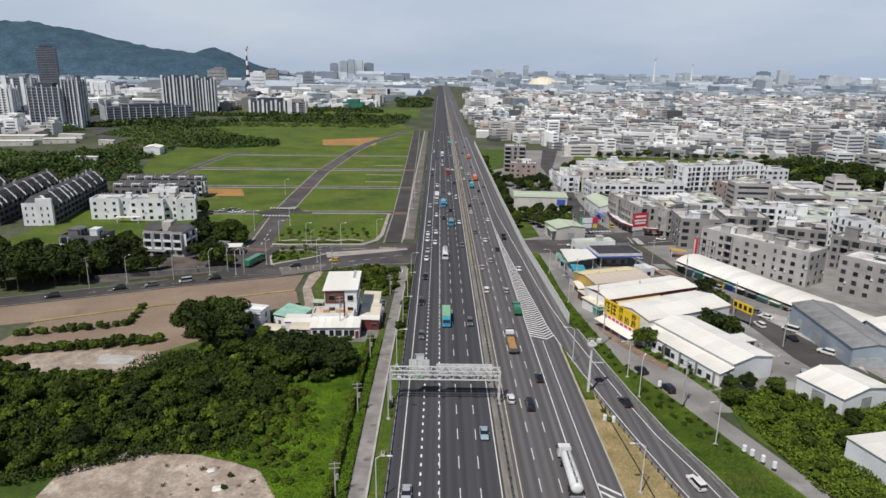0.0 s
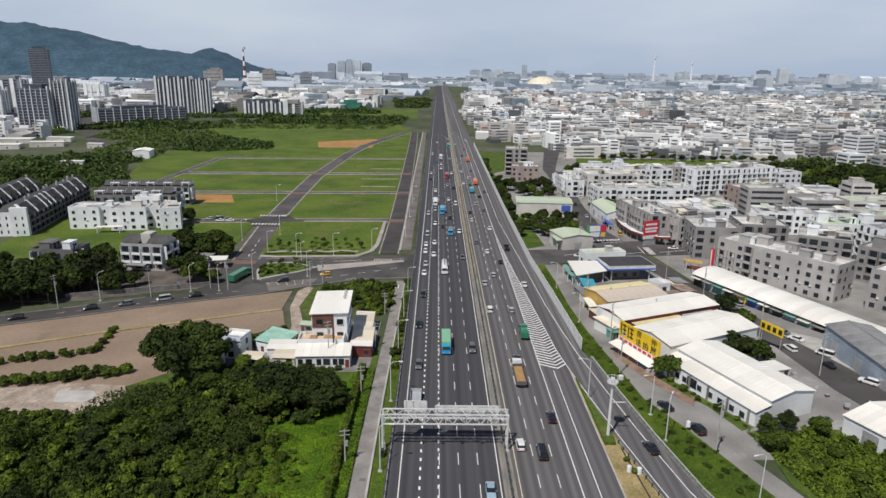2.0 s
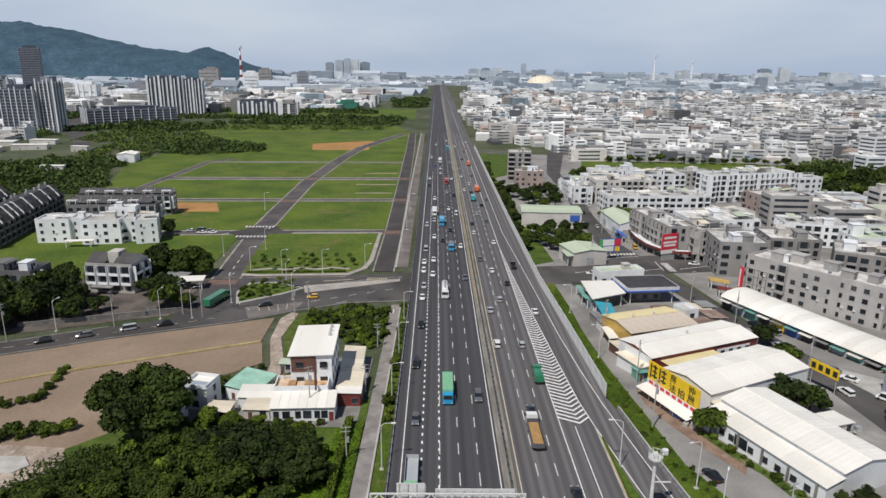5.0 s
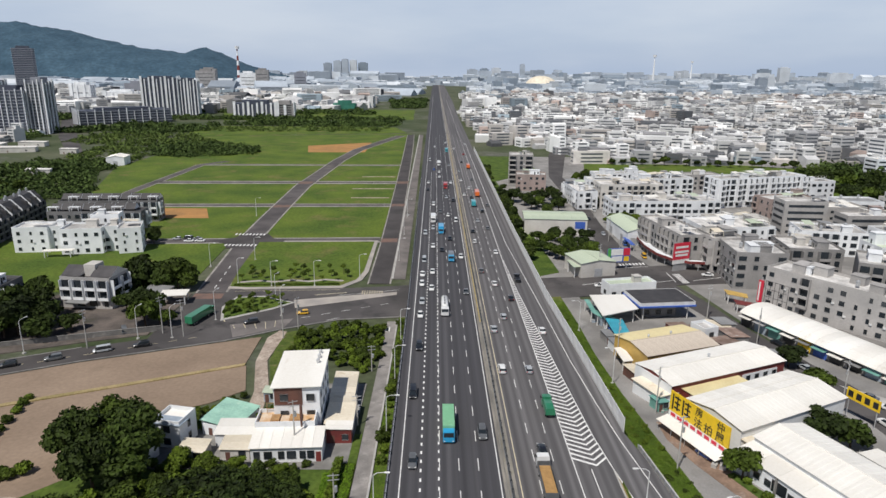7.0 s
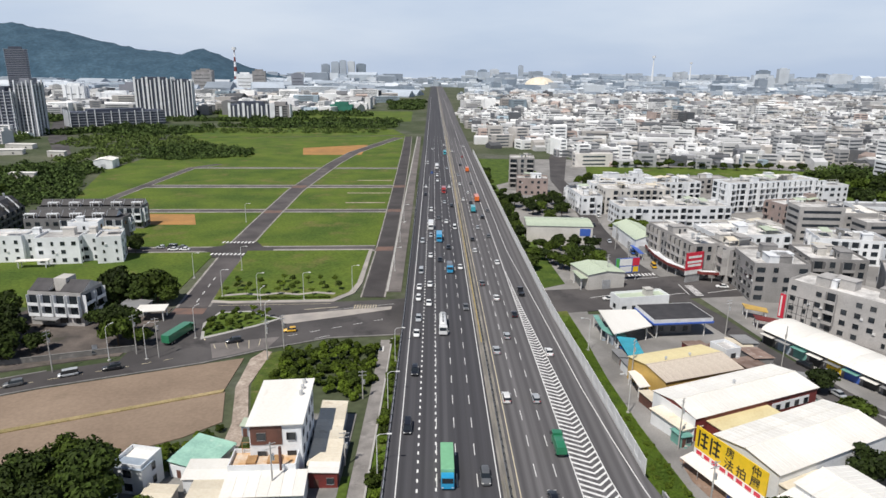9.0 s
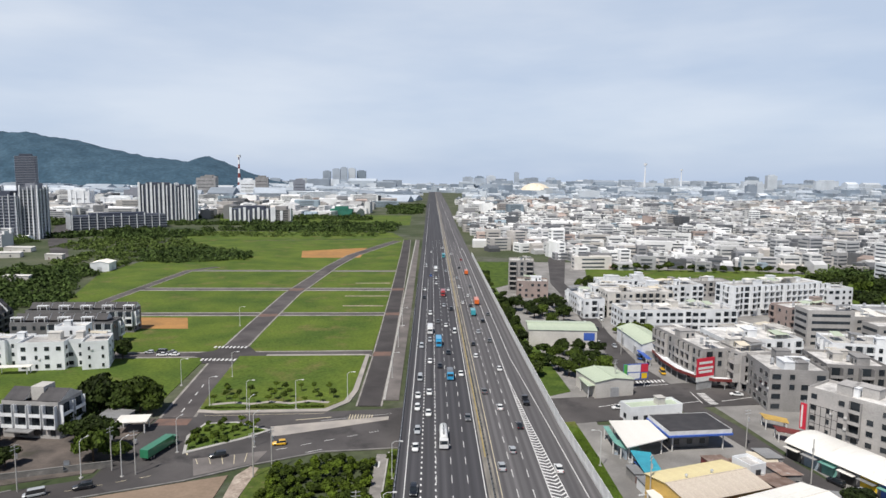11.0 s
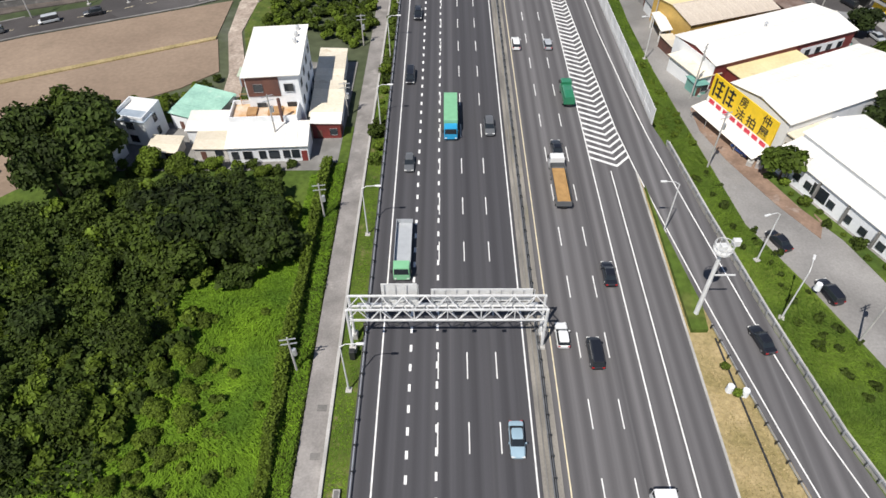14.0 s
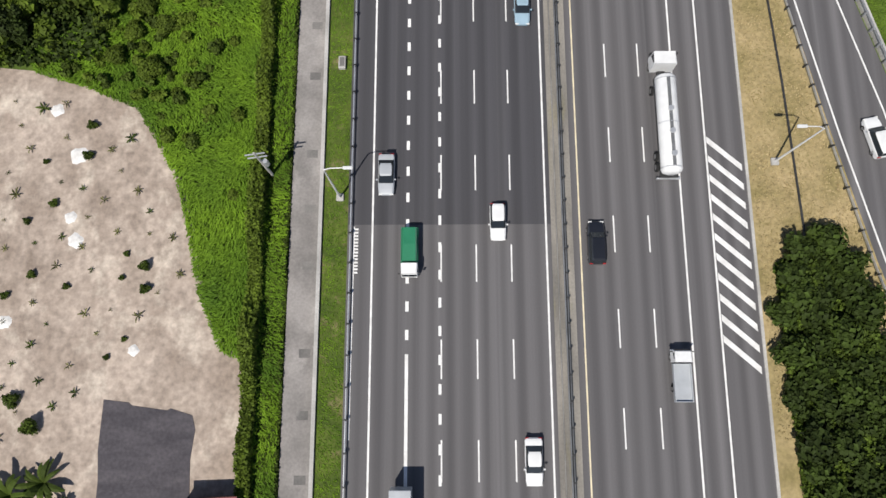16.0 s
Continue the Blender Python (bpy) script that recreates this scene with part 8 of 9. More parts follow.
def lorry(m, cab_colour, load_colour, label, length=9.0, width=2.4, kind="box"):
    root = thing("lorry", m, label, "lorry", "lorries on the road")
    h, W = length / 2, width
    cl = 1.7 if length > 6 else 1.3
    ch = 2.7 if length > 6 else 2.0
    cab = part("cab", loft(BM(), [section(h - cl, W, 0.55, ch, 0.05, 0.1), section(h - 0.25, W, 0.5, ch - 0.05, 0.08, 0.1), section(h, W * 0.95, 0.5, ch * 0.55, 0.05, 0.1)]), COLOURS[cab_colour], root)
    bm = BM()
    v = [bm.verts.new(p) for p in ((-W * 0.43, h + 0.0, ch * 0.58), (W * 0.43, h + 0.0, ch * 0.58), (W * 0.41, h - 0.21, ch - 0.22), (-W * 0.41, h - 0.21, ch - 0.22), (-W * 0.43, h - 0.1, ch * 0.58), (W * 0.43, h - 0.1, ch * 0.58), (W * 0.41, h - 0.3, ch - 0.22), (-W * 0.41, h - 0.3, ch - 0.22))]
    for f in ((0, 1, 2, 3), (5, 4, 7, 6), (1, 5, 6, 2), (4, 0, 3, 7), (3, 2, 6, 7), (0, 4, 5, 1)):
        bm.faces.new([v[i] for i in f])
    bmesh.ops.recalc_face_normals(bm, faces=bm.faces[:])
    part("windscreen", bm, CAR_GLASS, cab)
    for s in (-1, 1):
        part("headlight", box(BM(), s * W * 0.36 - 0.15, s * W * 0.36 + 0.15, h - 0.02, h + 0.03, 0.65, 0.85), LIGHT_WHITE, cab)
        part("side_window", box(BM(), s * (W / 2 - 0.06) - 0.02, s * (W / 2 - 0.06) + 0.02, h - cl + 0.3, h - 0.35, ch * 0.6, ch - 0.3), CAR_GLASS, cab)
        part("mirror", box(BM(), s * (W / 2 + 0.16) - 0.1, s * (W / 2 + 0.16) + 0.1, h - 0.3, h - 0.22, ch * 0.6, ch * 0.85), DARK_METAL, cab)
    part("chassis", box(BM(), -0.45, 0.45, -h + 0.1, h - 0.4, 0.5, 0.85), DARK_METAL, root)
    y1, paint_ = h - cl - 0.15, COLOURS[load_colour]
    if kind == "box":
        part("cargo_box", box(BM(), -W / 2, W / 2, -h, y1, 0.95, 3.3 if length > 6 else 2.3), paint_, root, bevel=0.05)
    elif kind == "tank":
        y1 -= 0.9
        ring = lambda y, r: [(r * math.cos(a * math.pi / 12), y, 1.95 + r * 0.92 * math.sin(a * math.pi / 12)) for a in range(24)]
        R = W * 0.45
        part("tank", loft(BM(), [ring(-h + 0.1, R * 0.55), ring(-h + 0.28, R * 0.9), ring(-h + 0.5, R), ring(y1 - 0.4, R), ring(y1 - 0.18, R * 0.9), ring(y1, R * 0.55)]), paint_, root, smooth=True)
        for y in (-h + 0.7, (y1 - h) / 2, y1 - 0.6):
            part("band", loft(BM(), [ring(y - 0.05, R * 1.015), ring(y + 0.05, R * 1.015)]), STEEL, root)
        part("walkway", box(BM(), -0.18, 0.18, -h + 0.7, y1 - 0.6, 2.94, 2.99), STEEL_DULL, root)
        part("bumper", box(BM(), -W / 2, W / 2, -h - 0.1, -h + 0.06, 0.5, 0.8), STEEL, root)
        for y in (-h + 2.0, -h + 4.5, -h + 7):
            if y < y1 - 0.5:
                part("hatch", bar(BM(), (0, y, 3.0), (0, y, 3.22), 0.3, 10), STEEL, root)
        part("tank_bed", box(BM(), -W / 2 + 0.3, W / 2 - 0.3, -h, y1, 0.86, 1.05), DARK_METAL, root)
    elif kind == "mixer":
        part("drum", bar(BM(), (0, -h + 0.3, 2.5), (0, -h + 2.2, 2.2), 0.5, 16, 1.15), paint_, root)
        part("drum_front", bar(BM(), (0, -h + 2.2, 2.2), (0, y1 - 0.2, 1.9), 1.15, 16, 0.75), paint_, root)
    else:
        part("bed_floor", box(BM(), -W / 2, W / 2, -h, y1, 0.9, 1.05), paint_, root)
        top = 1.9 if length > 6 else 1.35
        for name, b in (("side_board", (-W / 2, -W / 2 + 0.07, -h, y1)), ("side_board", (W / 2 - 0.07, W / 2, -h, y1)), ("tailboard", (-W / 2 + 0.07, W / 2 - 0.07, -h, -h + 0.07)), ("headboard", (-W / 2 + 0.07, W / 2 - 0.07, y1 - 0.07, y1))):
            part(name, box(BM(), *b, 1.05, top), paint_, root)
        if kind == "tarp":
            part("tarpaulin", loft(BM(), [section(-h + 0.1, W * 0.94, 1.06, top + 0.45, 0.1, 0.12), section((y1 - h) / 2, W * 0.94, 1.06, top + 0.6, 0.1, 0.12), section(y1 - 0.1, W * 0.94, 1.06, top + 0.45, 0.1, 0.12)]), paint_, root)
        elif kind == "load":
            part("timber_load", box(BM(), -W / 2 + 0.2, W / 2 - 0.2, -h + 0.3, y1 - 1.2, 1.06, top - 0.2), mat("timber_load", (0.42, 0.25, 0.10), None, 1.0, 6.0), root)
    r = 0.5 if length > 6 else 0.34
    ys = [h - cl * 0.6, -h + 1.3] + ([-h + 2.5] if length > 7 else []) + ([h - cl - 2.2] if length > 11 else [])
    wheels(root, [(s * (W / 2 - 0.18), y) for s in (-1, 1) for y in ys], r, 0.28)
    return root


def on_road(x, y, toward, z=0.012):
    return place(x, y, z, 0 if toward else 180)


# left carriageway comes towards the camera, right one goes away
CARS = (
    (-9.6, -12.4, 0, "silver", "saloon"), (2.3, -17.7, 0, "white", "hatch"), (5.5, 7.5, 0, "bluish", "saloon"), (5.4, -42, 0, "white", "saloon"),
    (12.6, 22.3, 1, "white", "hatch"), (16.5, 19.5, 1, "black", "van"), (20.6, 33, 1, "black", "saloon"), (12.6, -20, 1, "black", "suv"),
    (-9.7, 85.3, 0, "black", "van"), (-8.9, 58, 0, "grey", "hatch"), (-8.9, 111.2, 0, "black", "suv"), (-9.1, 134.8, 0, "white", "saloon"), (-8.8, 145.9, 0, "silver", "hatch"), (-5.8, 159.5, 0, "white", "saloon"), (-9.2, 163.9, 0, "white", "hatch"), (-9.2, 175, 0, "white", "saloon"), (-5.6, 178.1, 0, "white", "saloon"), (-8.9, 193.1, 0, "silver", "van"), (5.7, 198.4, 0, "white", "saloon"), (5.8, 155.9, 0, "grey", "saloon"), (5.2, 68.2, 0, "grey", "suv"),
    (12.2, 97.9, 1, "white", "suv"), (16.6, 62, 1, "black", "saloon"), (18.9, 97.7, 1, "silver", "hatch"), (12.4, 123.7, 1, "silver", "saloon"), (16.2, 133.5, 1, "silver", "hatch"), (26.2, 122.7, 1, "white", "saloon"), (16.2, 164.7, 1, "white", "saloon"), (12.6, 179.6, 1, "grey", "saloon"), (20.3, 150, 1, "black", "saloon"), (20.2, 205, 1, "white", "saloon"),
    (-5.5, 214, 0, "white", "saloon"), (1.9, 226, 0, "black", "hatch"), (-9.1, 236, 0, "silver", "suv"), (5.6, 262, 0, "white", "van"), (-1.9, 282, 0, "grey", "saloon"), (-5.6, 301, 0, "white", "suv"), (1.8, 322, 0, "silver", "saloon"), (-9.2, 345, 0, "black", "saloon"), (5.5, 372, 0, "white", "saloon"), (-1.8, 396, 0, "white", "saloon"), (-5.6, 430, 0, "blue", "saloon"), (5.6, 452, 0, "silver", "saloon"), (-9.1, 480, 0, "white", "van"), (1.8, 520, 0, "grey", "saloon"), (-5.4, 575, 0, "white", "saloon"), (5.5, 610, 0, "white", "saloon"),
    (12.7, 240, 1, "black", "saloon"), (16.4, 262, 1, "silver", "saloon"), (20.2, 284, 1, "black", "suv"), (24.2, 300, 1, "grey", "saloon"), (12.6, 330, 1, "white", "saloon"), (16.5, 352, 1, "white", "hatch"), (20.0, 385, 1, "grey", "saloon"), (12.8, 420, 1, "silver", "saloon"), (16.4, 470, 1, "black", "saloon"), (-1.8, 208, 0, "black", "saloon"), (-5.6, 246, 0, "silver", "hatch"), (1.9, 274, 0, "white", "saloon"), (5.6, 312, 0, "black", "suv"), (-9.2, 372, 0, "white", "saloon"), (-1.8, 418, 0, "white", "hatch"), (12.6, 222, 1, "white", "hatch"), (20.2, 246, 1, "grey", "saloon"), (16.4, 322, 1, "black", "saloon"), (12.6, 382, 1, "white", "saloon"), (20.0, 520, 1, "red", "saloon"), (12.6, 560, 1, "white", "saloon"), (24.4, 600, 1, "white", "saloon"),
)
PROTO = {}
TONE = dict(white="white", silver="silver grey", black="black", grey="dark grey", blue="blue", red="red", bluish="pale blue", yellow="yellow")
SHAPE = dict(saloon="saloon car", hatch="hatchback", suv="tall estate car", van="people carrier")


def put_car(colour, kind, m):
    far = m.translation.y > 190 or m.translation.x < -30 or m.translation.x > 70
    if (colour, kind, far) in PROTO:
        return copy_thing(PROTO[colour, kind, far], m)
    size = dict(saloon=(4.6, 1.78, 1.45), hatch=(4.0, 1.72, 1.5), suv=(4.6, 1.85, 1.68), van=(4.9, 1.86, 1.85))[kind]
    PROTO[colour, kind, far] = car(m, colour, "%s %s on the asphalt" % (TONE[colour], SHAPE[kind]), *size, kind, far)
    return PROTO[colour, kind, far]


for x, y, away, colour, kind in CARS:
    put_car(colour, kind, on_road(x, y, away))
slip = [(38.6, 21.5, 12, "black", "saloon"), (43.4, -8.5, 12, "white", "suv"), (34.5, 46, 12, "grey", "saloon")]
for x, y, a, colour, kind in slip[:2]:
    put_car(colour, kind, place(x, y, 0.0, a))
LORRIES = (
    (-7.0 - 0.0, -21.0, 0, "white", "green", "small white lorry with a green tarpaulin", 5.2, 1.8, "tarp"),
    (-9.0, 37.5, 0, "palegreen", "silver", "tipper lorry with a pale green cab", 11.0, 2.45, "open"),
    (-1.8, 70.0, 0, "cyan", "palegreen", "lorry with blue cab and green cargo box", 10.5, 2.45, "box"),
    (20.6, -6.0, 1, "white", "white", "white articulated tank lorry", 14.0, 2.5, "tank"),
    (20.4, -33.7, 1, "white", "silver", "small white pick-up lorry", 5.2, 1.8, "open"),
    (15.9, 52.5, 1, "white", "grey", "flatbed lorry loaded with timber", 11.5, 2.45, "load"),
    (20.4, 78.0, 1, "green", "green", "small green lorry with a tarpaulin", 6.5, 2.1, "tarp"),
    (-1.6, 140.0, 0, "white", "white", "white tank lorry", 12.0, 2.45, "tank"),
    (24.8, 169.4, 1, "black", "black", "dark pick-up lorry", 5.6, 1.9, "open"),
    (-7.6, -47.5, 0, "white", "silver", "small white box lorry", 6.5, 2.1, "box"),
    (-1.9, 240, 0, "cyan", "cyan", "blue lorry", 9.0, 2.4, "box"),
    (-5.6, 262, 0, "white", "white", "white box lorry", 9.0, 2.4, "box"),
    (1.7, 196, 0, "cyan", "grey", "lorry with a blue cab", 9.0, 2.4, "tarp"),
    (20.2, 330, 1, "orange", "orange", "lorry with an orange container", 11.0, 2.45, "box"),
    (16.4, 300, 1, "teal", "teal", "teal lorry", 8.0, 2.3, "box"),
    (1.8, 355, 0, "red", "red", "red lorry", 9.0, 2.4, "box"),
    (-1.9, 455, 0, "white", "white", "white box lorry", 10.0, 2.4, "box"),
    (20.2, 440, 1, "orange", "orange", "orange lorry", 9.0, 2.4, "box"),
    (5.5, 540, 0, "teal", "teal", "teal lorry", 9.0, 2.4, "box"),
)
for x, y, away, cab, load, label, ln, w, kind in LORRIES:
    lorry(on_road(x, y, away), cab, load, label + " on the motorway", ln, w, kind)
# vehicles standing or driving on the side streets
lorry(place(-80.8, 147.0, ground_z(147) + 0.15, -14), "green", "green", "green container lorry on a side street", 13.0, 2.6, "box")
for x, y, a, colour, kind in ((-120, 243.5, 92, "white", "saloon"), (-115, 243.8, 92, "white", "saloon"), (-127, 247, 92, "silver", "hatch"), (-122, 248, 92, "black", "van"), (-117.5, 247.5, 92, "grey", "saloon"), (-90.1, 124.5, 114, "black", "suv"), (-99.5, 120.6, 118, "silver", "van"), (-109.8, 114.4, 119, "grey", "suv"), (-119.2, 109.6, 119, "black", "suv"), (-137, 99, 118, "black", "suv"), (-100.4, 136, 30, "grey", "van"), (-48.7, 152, 100, "yellow", "hatch"),
                              (50.5, 65, 25, "blue", "hatch"), (51.6, 30.5, 12, "black", "suv"), (48.3, 41, 20, "black", "saloon"), (97, 78, 8, "white", "suv"), (104.6, 74, 40, "white", "van"), (103, 86, 40, "white", "saloon"), (102, 92, 40, "grey", "saloon"), (98.4, 128, 20, "black", "suv"), (101, 121, 30, "silver", "van"), (87.5, 222, 175, "yellow", "van"), (85, 243, 175, "blue", "van"), (79.5, 262, 175, "silver", "saloon"), (77, 310, 0, "white", "saloon"), (83, 340, 180, "black", "saloon"), (86, 400, 180, "white", "saloon"), (62, 186, 80, "silver", "saloon"), (105, 196, 80, "white", "saloon"), (104.5, 55, 40, "white", "suv"), (50.2, 136, 10, "blue", "van"), (-63.5, 143.6, 112, "black", "suv"), (73.6, 268, 176, "white", "saloon"), (90.4, 268, 174, "silver", "van"), (91, 280, 174, "white", "hatch"), (80, 296, 178, "black", "saloon"), (88.2, 318, 172, "white", "van"), (96.5, 110, 12, "silver", "saloon"), (100.8, 66, 8, "black", "saloon"), (84, 163, 28, "white", "van"), (58, 182, 96, "white", "hatch")):
    put_car(colour, kind, place(x, y, ground_z(y) + 0.17, a))

# ---- the town further off ----
TAKEN = [(x, y, max(w, d) * 0.62) for x, y, a, w, d, *_ in FLATS] + [(56, 271, 20), (91.5, 259, 18), (58, 201, 14), (70, 174, 14), (115, 120, 38), (70, 80, 45)]
NEAR_ROADS = ([(64, 200), (90, 200), (92, 300), (98, 440), (125, 560), (155, 700), (128, 710), (96, 570), (74, 440), (66, 300)], [(20, 160), (150, 188), (150, 220), (60, 210), (20, 196)], [(100, 362), (250, 366), (330, 380), (345, 520), (120, 522), (96, 440)], [(30, 100), (46, 100), (46, 480), (110, 480), (100, 600), (40, 640), (30, 640)], [(245, 325), (350, 320), (360, 440), (255, 430)])
rnd = random.Random(77)
count = 0
WALLS = (WHITE_WALL, WHITE_WALL, CREAM_WALL, CREAM_WALL, FLAT_WALL, PINK_WALL)
TONES = {WHITE_WALL: "white", CREAM_WALL: "cream", FLAT_WALL: "grey", PINK_WALL: "pinkish"}
for row in range(0, 19):
    y = 120 + row * 19.0
    x = 128 + (0 if y < 250 else -60)
    while x < 0.74 * (y + 110):
        w, d = rnd.uniform(9, 26), rnd.uniform(10, 15)
        cx, cy = x + w / 2, y + rnd.uniform(-2.5, 2.5)
        x += w + (rnd.uniform(0.4, 1.6) if rnd.random() < 0.8 else 8)
        if any(inside(cx, cy, r) for r in NEAR_ROADS) or any((cx - a) ** 2 + (cy - b) ** 2 < (r + 9) ** 2 for a, b, r in TAKEN):
            continue
        wall = rnd.choice(WALLS)
        near = cy < 200
        low = rnd.random() < 0.2
        building(on_ground(cx, cy, rnd.choice((-3, 0, 4))), w, d, 1 if low else rnd.choice((3, 3, 4, 4, 5)), wall, "%s town house with a cluttered flat roof" % TONES[wall], 3.3, "town house", 2 if near and not low else 1, row * 40 + int(x), rnd.choice((ROOF_TOP, ROOF_TOP, ROOF_WHITE, ROOF_GREY, ROOF_GREEN)) if not low else rnd.choice((ROOF_WHITE, ROOF_GREY, ROOF_WHITE, ROOF_BLUE)), 0.25, "town houses", "town_house", None if near else (2 if cy < 400 else 1), pitch=4.0)
        count += 1
        if count > 520:
            break

NEAR_TONES = [mat("town_wall_%d" % i, c, tuple(v * 0.75 for v in c), 0.02, 0.3, 0.85, bump=0.0, island=0.35) for i, c in enumerate(((0.60, 0.60, 0.60), (0.36, 0.36, 0.37), (0.80, 0.80, 0.79), (0.16, 0.165, 0.175), (0.56, 0.53, 0.50), (0.47, 0.38, 0.34), (0.30, 0.37, 0.42)))]
# pale bluish, low-contrast wall colours with the haze of distance painted in
HAZED_TONES = [mat("far_wall_%d" % i, c, tuple(v * 0.85 for v in c), 0.02, 0.3, 0.85, bump=0.0, island=0.18) for i, c in enumerate(((0.42, 0.47, 0.53), (0.31, 0.355, 0.41), (0.60, 0.64, 0.68), (0.25, 0.30, 0.355)))]
FAR_DARK = mat("far_window", (0.10, 0.115, 0.13), (0.07, 0.08, 0.09), 0.05, 0.5, 0.4, bump=0.0)


def far_town(name, areas, seed, label):
    """Crowded distant houses: turned this way and that, flat or gabled, with window strips."""
    rnd = random.Random(seed)
    verts, faces, slots = [], [], []

    def block(cx, cy, turn, x0, x1, y0, y1, z0, z1, slot, rise=0.0):
        c, s = math.cos(turn), math.sin(turn)
        k = len(verts)
        ring = ((x0, y0), (x1, y0), (x1, y1), (x0, y1))
        for z in (z0, z1):
            verts.extend((cx + x * c - y * s, cy + x * s + y * c, z) for x, y in ring)
        walls = [(0, 1, 5, 4), (1, 2, 6, 5), (2, 3, 7, 6), (3, 0, 4, 7)]
        if rise:
            ym = (y0 + y1) / 2
            verts.extend((cx + x * c - ym * s, cy + x * s + ym * c, z1 + rise) for x in (x0, x1))
            walls += [(4, 5, 9, 8), (6, 7, 8, 9), (5, 6, 9), (7, 4, 8)]
        else:
            walls.append((4, 5, 6, 7))
        for f in walls:
            faces.append(tuple(k + i for i in f))
            slots.append(slot)

    for pts, n, (s0, s1), (h0, h1) in areas:
        x0, x1 = min(p[0] for p in pts), max(p[0] for p in pts)
        y0, y1 = min(p[1] for p in pts), max(p[1] for p in pts)
        k = 0
        while k < n:
            x, y = rnd.uniform(x0, x1), rnd.uniform(y0, y1)
            if not inside(x, y, pts):
                continue
            k += 1
            lane = noise.noise(Vector((x * 0.006, y * 0.006, seed)))
            w, d = rnd.uniform(s0, s1) * rnd.choice((0.7, 1, 1, 1.5)), rnd.uniform(s0, s1) * 0.7
            h = rnd.uniform(h0, h1) * (0.7 + 0.6 * rnd.random() ** 3) * (1.0 + 0.5 * lane)
            turn = 0.5 * lane + rnd.choice((0, 0, 0, 1.57)) + rnd.uniform(-0.08, 0.08)
            # past 1900 m the houses take the colours with painted haze
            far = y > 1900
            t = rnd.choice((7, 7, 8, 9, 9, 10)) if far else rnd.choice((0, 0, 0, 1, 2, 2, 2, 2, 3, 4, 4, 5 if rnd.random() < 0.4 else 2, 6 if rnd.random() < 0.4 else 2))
            low = rnd.random() < 0.3
            if low:
                h *= 0.45
            block(x, y, turn, -w / 2, w / 2, -d / 2, d / 2, -7, -6.5 + h, t, d * 0.18 if low or rnd.random() < 0.12 else 0.0)
            if not low and rnd.random() < 0.75:
                for _ in range(rnd.choice((1, 1, 2))):
                    q, o = rnd.uniform(0.12, 0.3), rnd.uniform(-0.3, 0.3)
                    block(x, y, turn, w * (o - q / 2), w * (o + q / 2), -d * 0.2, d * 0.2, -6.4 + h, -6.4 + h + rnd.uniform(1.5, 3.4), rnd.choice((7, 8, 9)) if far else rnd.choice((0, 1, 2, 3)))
            if y < 2000 and not low:
                z = 1.4
                gap = rnd.choice((0.30, 0.36, 0.44))
                while z < h - 1.5:
                    block(x, y, turn, -w * gap, w * gap, -d / 2 - 0.15, -d / 2 - 0.01, -6.5 + z, -6.5 + z + 1.3, 11)
                    if x > 0 and y < 1200:
                        block(x, y, turn, -w / 2 - 0.15, -w / 2 - 0.01, -d * gap, d * gap, -6.5 + z, -6.5 + z + 1.3, 11)
                    z += 3.3
    me = bpy.data.meshes.new(name)
    me.from_pydata(verts, [], faces)
    for m in NEAR_TONES + HAZED_TONES + [FAR_DARK]:
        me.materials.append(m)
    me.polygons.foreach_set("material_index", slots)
    return tagged(new(name, me), label, "distant town", kind="stuff")


far_town("distant_town", (
    ([(48, 650), (110, 620), (130, 515), (460, 500), (540, 560), (700, 800), (950, 1200), (45, 1200)], 2050, (9, 24), (7, 17)),
    ([(60, 1200), (900, 1200), (1500, 2000), (80, 2000)], 2300, (12, 38), (7, 22)),
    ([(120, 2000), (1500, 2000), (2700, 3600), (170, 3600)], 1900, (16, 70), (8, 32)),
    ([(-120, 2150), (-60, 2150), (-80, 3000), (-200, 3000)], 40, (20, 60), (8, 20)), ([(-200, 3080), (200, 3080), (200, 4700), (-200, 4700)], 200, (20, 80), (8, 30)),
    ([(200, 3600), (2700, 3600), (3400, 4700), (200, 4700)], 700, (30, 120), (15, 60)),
), 5, "crowded pale roofs of a low-rise town")
far_town("distant_town", (
    ([(-620, 620), (-480, 560), (-440, 700), (-560, 900), (-760, 900)], 150, (10, 26), (6, 16)),
    ([(-900, 1100), (-260, 1120), (-120, 1300), (-120, 1900), (-1300, 1900)], 520, (14, 60), (8, 22)),
    ([(-1300, 1900), (-90, 1900), (-160, 3300), (-2200, 3300)], 620, (30, 130), (8, 24)),
    ([(-2300, 3300), (-160, 3300), (-200, 4700), (-3200, 4700)], 420, (40, 120), (15, 60)),
), 6, "pale factory roofs and blocks of a distant town")

# towers and large blocks beyond the fields


